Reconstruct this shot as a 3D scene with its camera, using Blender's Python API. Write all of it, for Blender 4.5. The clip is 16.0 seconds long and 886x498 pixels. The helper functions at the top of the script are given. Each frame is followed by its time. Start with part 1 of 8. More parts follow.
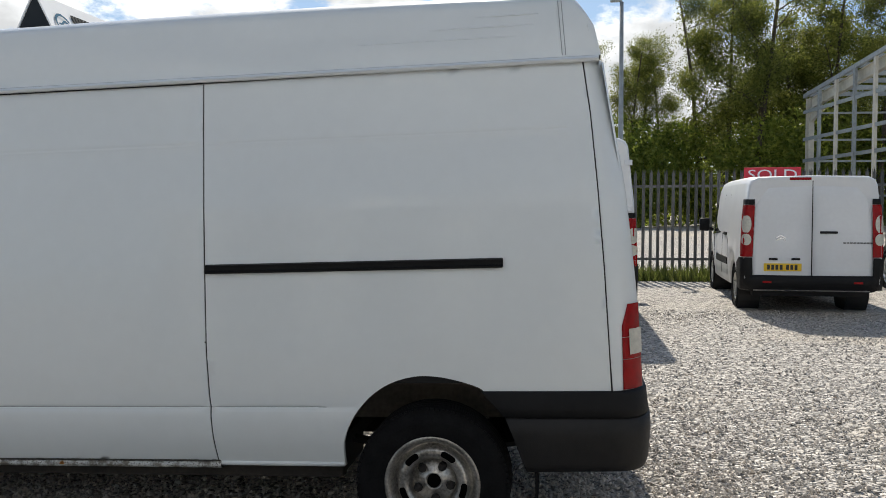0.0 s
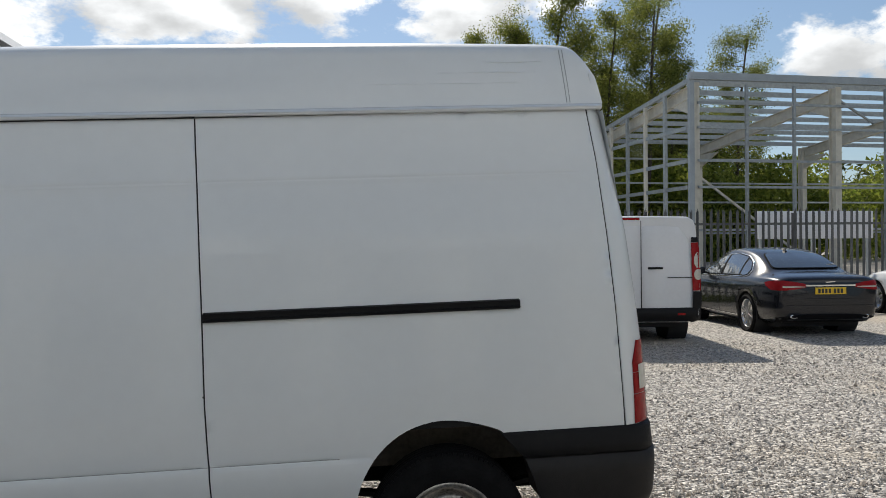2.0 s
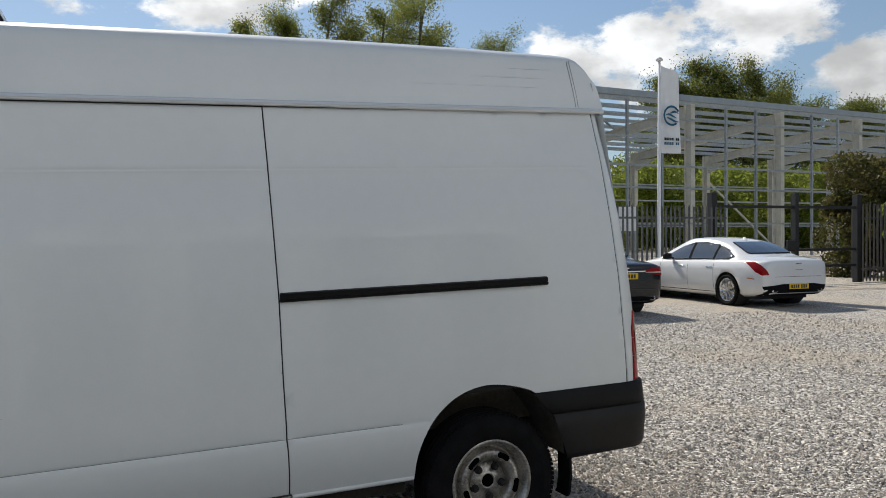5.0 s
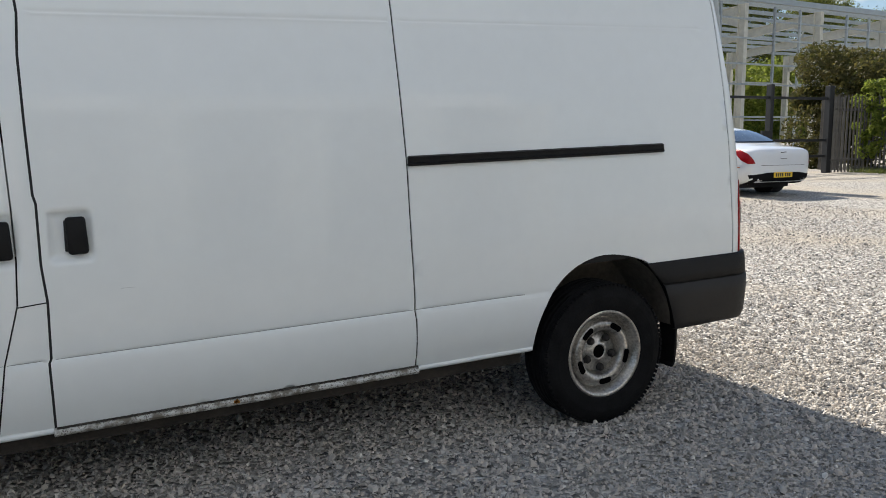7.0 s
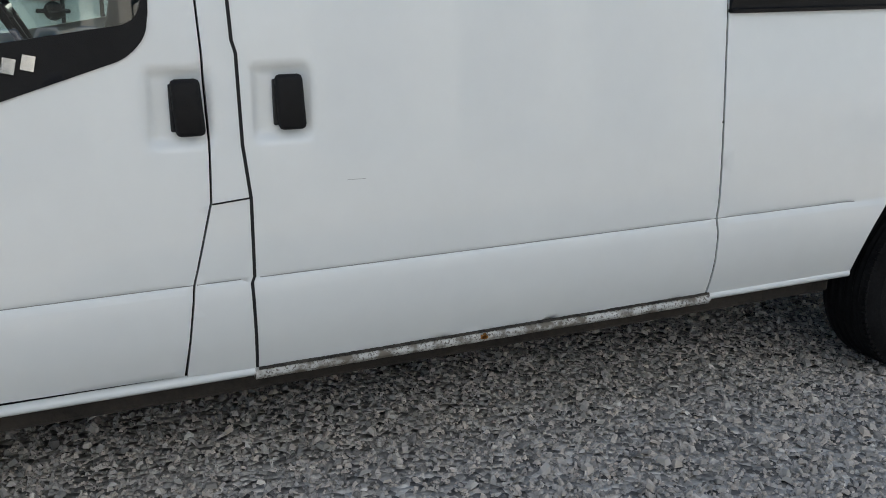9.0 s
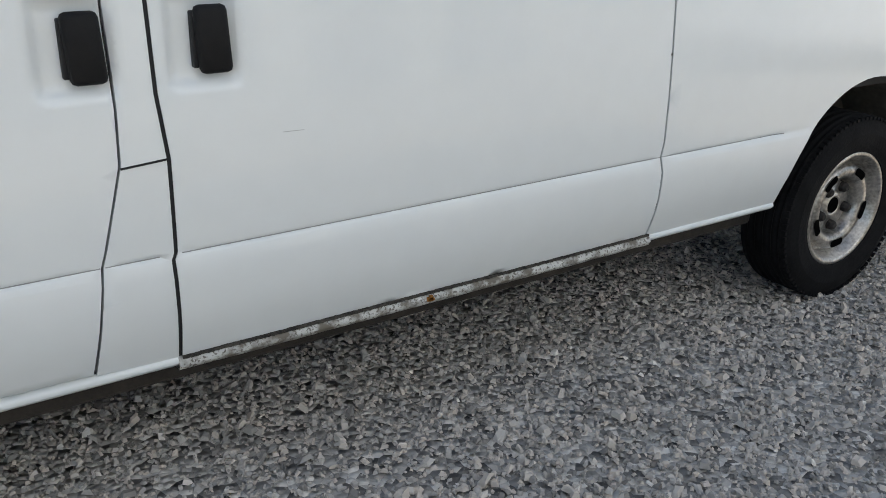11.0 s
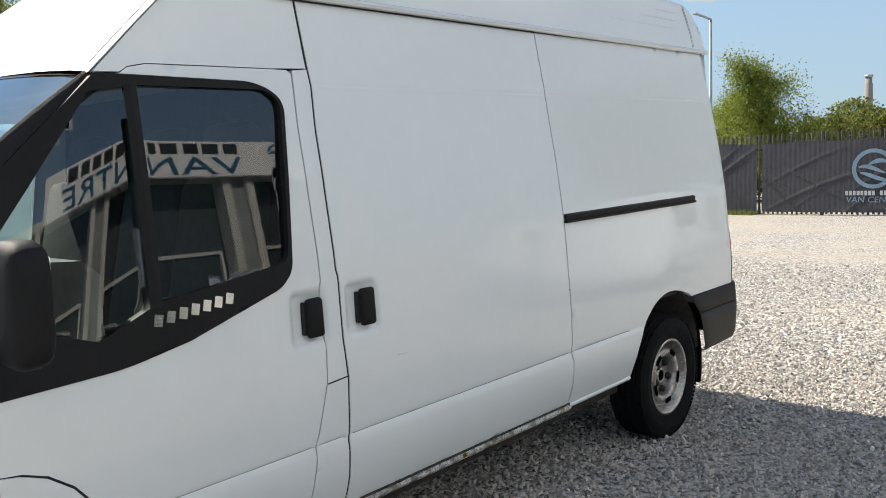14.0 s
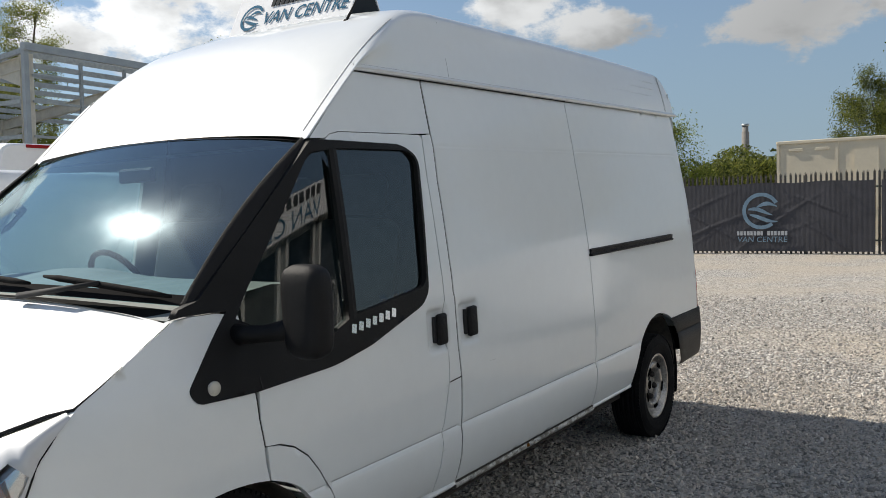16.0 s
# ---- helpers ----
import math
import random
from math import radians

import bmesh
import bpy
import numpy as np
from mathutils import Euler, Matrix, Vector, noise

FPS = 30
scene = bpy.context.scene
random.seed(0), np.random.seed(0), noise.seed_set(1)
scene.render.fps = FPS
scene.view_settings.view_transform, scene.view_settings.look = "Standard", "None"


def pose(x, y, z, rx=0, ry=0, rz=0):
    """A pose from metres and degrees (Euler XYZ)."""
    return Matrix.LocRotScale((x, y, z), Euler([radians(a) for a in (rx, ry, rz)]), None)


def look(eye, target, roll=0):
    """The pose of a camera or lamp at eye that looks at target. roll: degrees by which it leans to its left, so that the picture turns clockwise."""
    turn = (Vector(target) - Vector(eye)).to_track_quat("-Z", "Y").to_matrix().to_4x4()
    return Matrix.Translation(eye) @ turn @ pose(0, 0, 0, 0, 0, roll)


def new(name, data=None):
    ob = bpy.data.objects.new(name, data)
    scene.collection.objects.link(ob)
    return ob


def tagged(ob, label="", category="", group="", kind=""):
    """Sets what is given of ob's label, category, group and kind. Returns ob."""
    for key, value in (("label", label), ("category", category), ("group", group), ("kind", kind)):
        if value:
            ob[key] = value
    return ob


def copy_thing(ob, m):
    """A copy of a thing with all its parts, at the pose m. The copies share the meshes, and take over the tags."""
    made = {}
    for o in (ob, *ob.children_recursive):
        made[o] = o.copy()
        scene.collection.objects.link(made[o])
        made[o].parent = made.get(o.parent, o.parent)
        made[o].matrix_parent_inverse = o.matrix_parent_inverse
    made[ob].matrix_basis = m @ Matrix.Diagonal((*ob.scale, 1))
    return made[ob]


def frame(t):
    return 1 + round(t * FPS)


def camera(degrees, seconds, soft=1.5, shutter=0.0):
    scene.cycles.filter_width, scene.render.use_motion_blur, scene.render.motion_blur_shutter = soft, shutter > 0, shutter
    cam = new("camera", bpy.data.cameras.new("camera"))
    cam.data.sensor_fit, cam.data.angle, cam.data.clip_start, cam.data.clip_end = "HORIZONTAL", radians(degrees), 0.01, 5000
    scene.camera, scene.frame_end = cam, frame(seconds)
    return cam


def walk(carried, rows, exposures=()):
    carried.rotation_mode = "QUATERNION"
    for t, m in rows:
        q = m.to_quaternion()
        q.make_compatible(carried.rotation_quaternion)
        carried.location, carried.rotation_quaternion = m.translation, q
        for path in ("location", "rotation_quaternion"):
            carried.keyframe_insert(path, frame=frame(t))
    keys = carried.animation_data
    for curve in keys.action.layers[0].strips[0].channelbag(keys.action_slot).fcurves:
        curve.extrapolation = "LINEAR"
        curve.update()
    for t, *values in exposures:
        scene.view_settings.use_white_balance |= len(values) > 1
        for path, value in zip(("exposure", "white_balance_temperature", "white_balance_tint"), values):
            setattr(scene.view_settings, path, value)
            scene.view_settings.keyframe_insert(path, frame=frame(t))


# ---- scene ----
cam = camera(55.4, 16.0, soft=0.9)
PATH = [
    (0, (0.575, -3.669, 1.587), (0.298, -1.691, 1.487), -0.2),
    (0.5, (0.35, -3.727, 1.584), (0.21, -1.735, 1.486), -0.3),
    (1, (0.106, -3.759, 1.588), (0.096, -1.761, 1.499), -0.5),
    (1.5, (-0.188, -3.637, 1.601), (-0.087, -1.64, 1.565), -0.5),
    (2, (-0.436, -3.657, 1.608), (-0.207, -1.671, 1.596), -0.5),
    (2.5, (-0.686, -3.681, 1.62), (-0.324, -1.714, 1.607), -0.6),
    (3, (-0.953, -3.614, 1.607), (-0.461, -1.676, 1.588), -0.4),
    (3.5, (-1.17, -3.639, 1.617), (-0.587, -1.726, 1.597), -0.2),
    (4, (-1.384, -3.737, 1.598), (-0.736, -1.845, 1.578), -0.3),
    (4.2, (-1.468, -3.749, 1.598), (-0.797, -1.865, 1.576), -0.3),
    (6.3, (-2.373, -3.489, 1.527), (-1.433, -1.727, 1.415), -0.8),
    (6.5, (-2.416, -3.42, 1.524), (-1.476, -1.664, 1.349), -0.5),
    (7, (-2.49, -3.228, 1.435), (-1.605, -1.457, 1.154), -0.2),
    (7.5, (-2.537, -2.937, 1.403), (-1.804, -1.117, 1.017), -0.4),
    (8, (-2.667, -2.622, 1.378), (-1.894, -0.83, 0.939), 0.6),
    (8.5, (-2.734, -2.336, 1.323), (-2.004, -0.555, 0.778), 0.8),
    (8.7, (-2.718, -2.222, 1.303), (-2.03, -0.425, 0.756), 0.5),
    (10.8, (-2.812, -1.694, 1.32), (-1.868, -0.104, 0.557), 2.3),
    (11, (-2.851, -1.688, 1.317), (-1.842, -0.129, 0.575), 2.1),
    (11.5, (-3.0, -1.797, 1.359), (-1.884, -0.239, 0.787), 1.9),
    (12, (-3.25, -1.926, 1.381), (-2.065, -0.392, 0.889), 1.6),
    (12.5, (-3.578, -1.991, 1.425), (-2.326, -0.502, 0.963), -0.7),
    (13, (-3.826, -2.102, 1.475), (-2.514, -0.644, 1.082), -1.4),
    (13.5, (-4.081, -2.203, 1.496), (-2.715, -0.776, 1.183), -1.8),
    (14, (-4.352, -2.183, 1.523), (-2.864, -0.859, 1.348), -1.6),
    (14.5, (-4.639, -2.149, 1.54), (-3.07, -0.915, 1.412), -1.4),
    (15, (-4.942, -2.133, 1.525), (-3.334, -0.95, 1.405), -1.8),
    (15.5, (-5.222, -2.043, 1.529), (-3.591, -0.891, 1.425), -1.8),
    (16, (-5.481, -2.027, 1.552), (-3.833, -0.898, 1.466), -1.4),
]
EXPOSURES = [(0, 0.46, 6880, 9), (0.5, 0.44, 6880, 9), (1.5, 0.33, 6860, 9), (4.2, 0.26, 6860, 9), (6.3, 0.48, 6880, 9), (7, 0.82, 6880, 9), (8, 1.17, 6880, 9), (8.7, 1.22, 6900, 9), (11, 1.38, 7000, 9), (11.5, 1.34, 7000, 9), (12.5, 1.14, 7000, 9), (13.5, 1.12, 6980, 9), (14, 1.03, 6960, 9), (15, 0.62, 6900, 9), (16, 0.38, 6880, 9)]
walk(cam, [(t, look(eye, target, roll)) for t, eye, target, roll in PATH], EXPOSURES)

# ---- world, sun, exposure ----
SUN = Vector((-0.13, 1.05, 1.0)).normalized()
world = bpy.data.worlds.new("sky")
scene.world = world
world.use_nodes = True


# cumulus: bearing from north (east positive), height, half width, half height, in degrees
CLOUDS = [(-36, 13, 9, 5), (-24, 14, 8, 4.5), (-10, 15, 8, 3.5), (-2, 17.5, 7, 4), (7, 8, 12, 6), (8, 16, 5.5, 3.2), (14.5, 18.5, 6, 4), (32, 11.2, 4.0, 2.8), (37.5, 12.2, 5.5, 3.8), (43.5, 13.6, 5.5, 3.8), (51, 9.6, 5.5, 2.3), (60.5, 13.6, 5.0, 1.7), (66, 11.6, 5.5, 1.5), (78.5, 11.3, 6, 2.2), (85, 13.0, 6, 3.0), (101, 12, 8, 4)]


def build_sky():
    nt = world.node_tree
    nd, ln = nt.nodes, nt.links
    nd.clear()
    out = nd.new("ShaderNodeOutputWorld")
    bg = nd.new("ShaderNodeBackground")
    sky = nd.new("ShaderNodeTexSky")
    sky.sky_type, sky.sun_disc = "NISHITA", False
    sky.sun_elevation = math.asin(SUN.z)
    sky.sun_rotation = math.atan2(SUN.x, SUN.y)
    sky.air_density, sky.dust_density, sky.ozone_density = 0.9, 0.2, 2.4
    geo = nd.new("ShaderNodeTexCoord")
    way = geo.outputs["Generated"]

    def calc(kind, x, y, z=None, clamp=False):
        n = nd.new("ShaderNodeMath")
        n.operation, n.use_clamp = kind, clamp
        for k, v in enumerate((x, y, z)):
            if v is None:
                continue
            if isinstance(v, (int, float)):
                n.inputs[k].default_value = v
            else:
                ln.new(v, n.inputs[k])
        return n.outputs[0]

    def fuzz(scale, detail, rough, shift=(0, 0, 0)):
        mp = nd.new("ShaderNodeMapping")
        mp.inputs["Scale"].default_value = (1, 1, 1.8)
        mp.inputs["Location"].default_value = shift
        ln.new(way, mp.inputs[0])
        n = nd.new("ShaderNodeTexNoise")
        n.inputs["Scale"].default_value, n.inputs["Detail"].default_value, n.inputs["Roughness"].default_value = scale, detail, rough
        ln.new(mp.outputs[0], n.inputs["Vector"])
        return n.outputs["Fac"]

    def ramp(value, lo, hi, a=0.0, b=1.0):
        n = nd.new("ShaderNodeMapRange")
        n.interpolation_type = "SMOOTHSTEP"
        for key, v in (("From Min", lo), ("From Max", hi), ("To Min", a), ("To Max", b)):
            n.inputs[key].default_value = v
        ln.new(value, n.inputs["Value"])
        return n.outputs[0]

    # the low cumulus banks
    field = None
    for bearing, height, half, tall in CLOUDS:
        c = Vector((math.sin(radians(bearing)) * math.cos(radians(height)), math.cos(radians(bearing)) * math.cos(radians(height)), math.sin(radians(height))))
        s = Vector((1 / math.sin(radians(half)), 1 / math.sin(radians(half)), 1 / math.sin(radians(tall))))
        m = nd.new("ShaderNodeVectorMath")
        m.operation = "MULTIPLY_ADD"
        ln.new(way, m.inputs[0])
        m.inputs[1].default_value, m.inputs[2].default_value = s, (-c.x * s.x, -c.y * s.y, -c.z * s.z)
        d = nd.new("ShaderNodeVectorMath")
        d.operation = "LENGTH"
        ln.new(m.outputs[0], d.inputs[0])
        v = calc("SUBTRACT", 1.0, d.outputs["Value"])
        field = v if field is None else calc("MAXIMUM", field, v)
    billow = fuzz(12.0, 10, 0.64)
    low = ramp(calc("MULTIPLY_ADD", calc("SUBTRACT", billow, 0.5), 2.6, field), 0.05, 0.46)
    # unseen cloud band added behind the camera to brighten the van's near side
    sep = nd.new("ShaderNodeSeparateXYZ")
    ln.new(way, sep.inputs[0])
    fill_belt = calc("MULTIPLY", ramp(sep.outputs["Z"], 0.34, 0.48), ramp(sep.outputs["Z"], 1.0, 0.62))
    where = calc("MULTIPLY", ramp(sep.outputs["Y"], 0.10, -0.15), fill_belt)
    high = calc("MULTIPLY", ramp(fuzz(2.6, 9, 0.55, (0.35, 0.1, 0.0)), 0.38, 0.50), where)
    cover = calc("MAXIMUM", low, high)
    # bright towards the sun, greyer across; raised opposite it to light the van's side
    dot = nd.new("ShaderNodeVectorMath")
    dot.operation = "DOT_PRODUCT"
    ln.new(way, dot.inputs[0])
    dot.inputs[1].default_value = SUN
    body = ramp(fuzz(9.0, 6, 0.5, (0.0, 0.05, 0.10)), 0.36, 0.62, 0.58, 1.0)
    away = calc("MULTIPLY", dot.outputs["Value"], -1.0)
    shine = calc("MULTIPLY", calc("MAXIMUM", ramp(dot.outputs["Value"], 0.10, 0.75, 3.4, 10.4), ramp(away, -0.25, 0.3, 3.4, 12.5)), body)
    white = nd.new("ShaderNodeCombineColor")
    for k, f in enumerate((0.95, 0.995, 1.06)):
        ln.new(calc("MULTIPLY", shine, f), white.inputs[k])
    mx = nd.new("ShaderNodeMix")
    mx.data_type = "RGBA"
    ln.new(cover, mx.inputs["Factor"])
    # a thin dull veil low down, away from the sun
    veil = nd.new("ShaderNodeMix")
    veil.data_type = "RGBA"
    veil.inputs["B"].default_value = (2.1, 3.0, 4.0, 1)
    ln.new(calc("MULTIPLY", ramp(sep.outputs["Z"], 0.45, 0.02, 0.0, 0.85), ramp(dot.outputs["Value"], 0.25, 0.80, 1.0, 0.45)), veil.inputs["Factor"])
    ln.new(sky.outputs[0], veil.inputs["A"])
    ln.new(veil.outputs["Result"], mx.inputs["A"])
    ln.new(white.outputs[0], mx.inputs["B"])
    ln.new(mx.outputs["Result"], bg.inputs["Color"])
    bg.inputs["Strength"].default_value = 0.09
    ln.new(bg.outputs[0], out.inputs["Surface"])


build_sky()
sun = new("sun", bpy.data.lights.new("sun", "SUN"))
sun.data.energy, sun.data.angle, sun.data.color = 4.2, radians(0.53), (1.0, 0.95, 0.88)
sun.matrix_world = look(SUN * 60, (0, 0, 0))


# ---- materials ----
def mat(name, color, rough=0.6, metal=0.0, coat=0.0, vary=0.0, scale=8.0, bump=0.0, bscale=60.0, spec=0.5, rand=0.0, speck=0.0):
    """A surface with colour variation at two scales, fine relief and, for pieces, a shade of their own."""
    m = bpy.data.materials.new(name)
    m.use_nodes = True
    nt = m.node_tree
    nd, ln = nt.nodes, nt.links
    b = nd["Principled BSDF"]
    b.inputs["Base Color"].default_value = (*color, 1)
    b.inputs["Roughness"].default_value, b.inputs["Metallic"].default_value = rough, metal
    b.inputs["Coat Weight"].default_value, b.inputs["Coat Roughness"].default_value = coat, 0.04
    b.inputs["Specular IOR Level"].default_value = spec
    co = nd.new("ShaderNodeTexCoord")
    if vary or rand or speck:
        hsv = nd.new("ShaderNodeHueSaturation")
        hsv.inputs["Color"].default_value = (*color, 1)
        ln.new(hsv.outputs[0], b.inputs["Base Color"])
        total = None
        for sc, amount in ((scale, vary), (scale * 9, vary * 0.6 + speck)):
            n = nd.new("ShaderNodeTexNoise")
            n.inputs["Scale"].default_value, n.inputs["Detail"].default_value = sc, 5
            ln.new(co.outputs["Object"], n.inputs["Vector"])
            r = nd.new("ShaderNodeMapRange")
            r.inputs["From Min"].default_value, r.inputs["From Max"].default_value = 0.3, 0.7
            r.inputs["To Min"].default_value, r.inputs["To Max"].default_value = -amount, amount
            ln.new(n.outputs["Fac"], r.inputs["Value"])
            if total is None:
                total = r.outputs[0]
            else:
                a = nd.new("ShaderNodeMath")
                ln.new(total, a.inputs[0]), ln.new(r.outputs[0], a.inputs[1])
                total = a.outputs[0]
        if rand:
            oi = nd.new("ShaderNodeObjectInfo")
            r = nd.new("ShaderNodeMapRange")
            r.inputs["To Min"].default_value, r.inputs["To Max"].default_value = -rand, rand
            ln.new(oi.outputs["Random"], r.inputs["Value"])
            a = nd.new("ShaderNodeMath")
            ln.new(total, a.inputs[0]), ln.new(r.outputs[0], a.inputs[1])
            total = a.outputs[0]
        one = nd.new("ShaderNodeMath")
        one.inputs[1].default_value = 1.0
        ln.new(total, one.inputs[0])
        ln.new(one.outputs[0], hsv.inputs["Value"])
    if bump:
        n = nd.new("ShaderNodeTexNoise")
        n.inputs["Scale"].default_value, n.inputs["Detail"].default_value = bscale, 4
        ln.new(co.outputs["Object"], n.inputs["Vector"])
        bp = nd.new("ShaderNodeBump")
        bp.inputs["Strength"].default_value, bp.inputs["Distance"].default_value = bump, 0.01
        ln.new(n.outputs["Fac"], bp.inputs["Height"])
        ln.new(bp.outputs[0], b.inputs["Normal"])
    return m


def glass_mat(name, color=(0.8, 0.9, 0.88), alpha=0.25, rough=0.01, film=0.0, tint=(1, 1, 1)):
    """A thin pane: part clear, part gloss."""
    m = bpy.data.materials.new(name)
    m.use_nodes = True
    nt = m.node_tree
    nd, ln = nt.nodes, nt.links
    nd.remove(nd["Principled BSDF"])
    out = nd["Material Output"]
    tr = nd.new("ShaderNodeBsdfTransparent")
    tr.inputs[0].default_value = (*color, 1)
    gl = nd.new("ShaderNodeBsdfGlossy")
    gl.inputs["Roughness"].default_value = rough
    gl.inputs["Color"].default_value = (*tint, 1)
    fr = nd.new("ShaderNodeFresnel")
    fr.inputs["IOR"].default_value = 1.52
    mr = nd.new("ShaderNodeMapRange")
    mr.inputs["To Min"].default_value, mr.inputs["To Max"].default_value = alpha * 0.2, 1.0
    ln.new(fr.outputs[0], mr.inputs["Value"])
    mx = nd.new("ShaderNodeMixShader")
    ln.new(mr.outputs[0], mx.inputs[0]), ln.new(tr.outputs[0], mx.inputs[1]), ln.new(gl.outputs[0], mx.inputs[2])
    last = mx.outputs[0]
    if film:
        haze = nd.new("ShaderNodeBsdfGlossy")
        haze.inputs["Roughness"].default_value = 0.2
        haze.inputs["Color"].default_value = (0.72, 0.9, 1.0, 1)
        dust = nd.new("ShaderNodeTexNoise")
        dust.inputs["Scale"].default_value, dust.inputs["Detail"].default_value = 7.0, 5
        co = nd.new("ShaderNodeTexCoord")
        ln.new(co.outputs["Object"], dust.inputs["Vector"])
        amount = nd.new("ShaderNodeMapRange")
        amount.inputs["From Min"].default_value, amount.inputs["From Max"].default_value = 0.3, 0.75
        amount.inputs["To Min"].default_value, amount.inputs["To Max"].default_value = film * 0.5, film * 1.5
        ln.new(dust.outputs["Fac"], amount.inputs["Value"])
        mh = nd.new("ShaderNodeMixShader")
        ln.new(amount.outputs[0], mh.inputs[0]), ln.new(last, mh.inputs[1]), ln.new(haze.outputs[0], mh.inputs[2])
        last = mh.outputs[0]
    ln.new(last, out.inputs["Surface"])
    return m


WHITE = mat("white_paint", (0.73, 0.757, 0.755), 0.42, coat=0.65, vary=0.012, scale=1.6, speck=0.004)
DARKGAP = mat("dark_gap", (0.012, 0.012, 0.013), 0.8)
BLACKPLASTIC = mat("black_plastic", (0.007, 0.007, 0.0075), 0.55, vary=0.2, scale=5, bump=0.25, bscale=420, spec=0.22)
GREYPLASTIC = mat("grey_plastic", (0.0135, 0.0125, 0.012), 0.55, vary=0.2, scale=4, bump=0.2, bscale=300, spec=0.3)
RUBBER = mat("tyre_rubber", (0.008, 0.008, 0.0085), 0.85, vary=0.3, scale=12, bump=0.3, bscale=90, spec=0.12)
STEEL = mat("wheel_steel", (0.46, 0.45, 0.43), 0.32, metal=0.7, vary=0.2, scale=7, bump=0.08, bscale=90, speck=0.04)
WHEELSTEEL = mat("grimy_wheel_steel", (0.40, 0.38, 0.35), 0.32, metal=0.8, vary=0.45, scale=9, bump=0.1, bscale=90, speck=0.07)
GALV = mat("galvanised_steel", (0.33, 0.36, 0.37), 0.5, metal=0.35, vary=0.15, scale=6, rand=0.14)
DULLSTEEL = mat("weathered_palisade_steel", (0.125, 0.125, 0.12), 0.6, metal=0.2, vary=0.2, scale=5, rand=0.25)
CREAMSTEEL = mat("primed_steel", (0.56, 0.54, 0.47), 0.55, vary=0.1, scale=3)
RUSTSTEEL = mat("rusted_palisade_steel", (0.085, 0.078, 0.068), 0.75, vary=0.3, scale=5, rand=0.25)
BLUESTEEL = mat("grey_gutter_steel", (0.30, 0.34, 0.37), 0.45, vary=0.08, scale=2)
REDLAMP = mat("red_lamp", (0.27, 0.003, 0.005), 0.25, vary=0.15, scale=30, spec=0.25)
CLEARLAMP = mat("clear_lamp", (0.50, 0.48, 0.42), 0.15, coat=0.6, vary=0.12, scale=40)
AMBERLAMP = mat("amber_lamp", (0.55, 0.20, 0.08), 0.15, coat=0.5)
SILVER = mat("silver_lamp_bezel", (0.56, 0.57, 0.58), 0.45, metal=0.15, coat=0.2)
CHROME = mat("chrome", (0.72, 0.72, 0.72), 0.12, metal=1.0)
YELLOW = mat("yellow_plate", (0.75, 0.48, 0.02), 0.4)
INK = mat("black_ink", (0.02, 0.02, 0.02), 0.5)
RED = mat("red_board", (0.55, 0.02, 0.04), 0.45)
SIGNWHITE = mat("sign_white", (0.78, 0.79, 0.80), 0.85, spec=0.1, vary=0.03, scale=3)
SIGNBLUE = mat("sign_blue", (0.03, 0.12, 0.20), 0.85, spec=0.1)
SIGNDARK = mat("sign_dark", (0.03, 0.035, 0.04), 0.85, spec=0.1)
BLACKPAINT = mat("black_car_paint", (0.008, 0.010, 0.014), 0.25, coat=0.6, vary=0.1, scale=2, spec=0.2)
CARWHITE = mat("pearl_white_paint", (0.66, 0.68, 0.70), 0.3, coat=0.9, vary=0.02, scale=2)
VANWHITE = mat("plain_white_paint", (0.70, 0.71, 0.72), 0.4, coat=0.4, vary=0.03, scale=2)
BLACKSTEEL = mat("black_painted_steel", (0.015, 0.015, 0.016), 0.5, vary=0.2, scale=8)
SEATCLOTH = mat("seat_cloth", (0.03, 0.032, 0.036), 0.9, vary=0.2, scale=30)
DASH = mat("dashboard_plastic", (0.20, 0.225, 0.23), 0.7, vary=0.15, scale=10)
GLASS = glass_mat("window_glass", (0.52, 0.63, 0.61), 0.18)
SCREENGLASS = glass_mat("windscreen_glass", (0.55, 0.82, 0.88), 0.5, film=0.009, tint=(0.78, 0.95, 1.0))
DARKGLASS = mat("tinted_car_glass", (0.035, 0.043, 0.046), 0.04, coat=1.0, spec=1.0)


def rgb_node(nd, c):
    n = nd.new("ShaderNodeRGB")
    n.outputs[0].default_value = (*c, 1)
    return n.outputs[0]


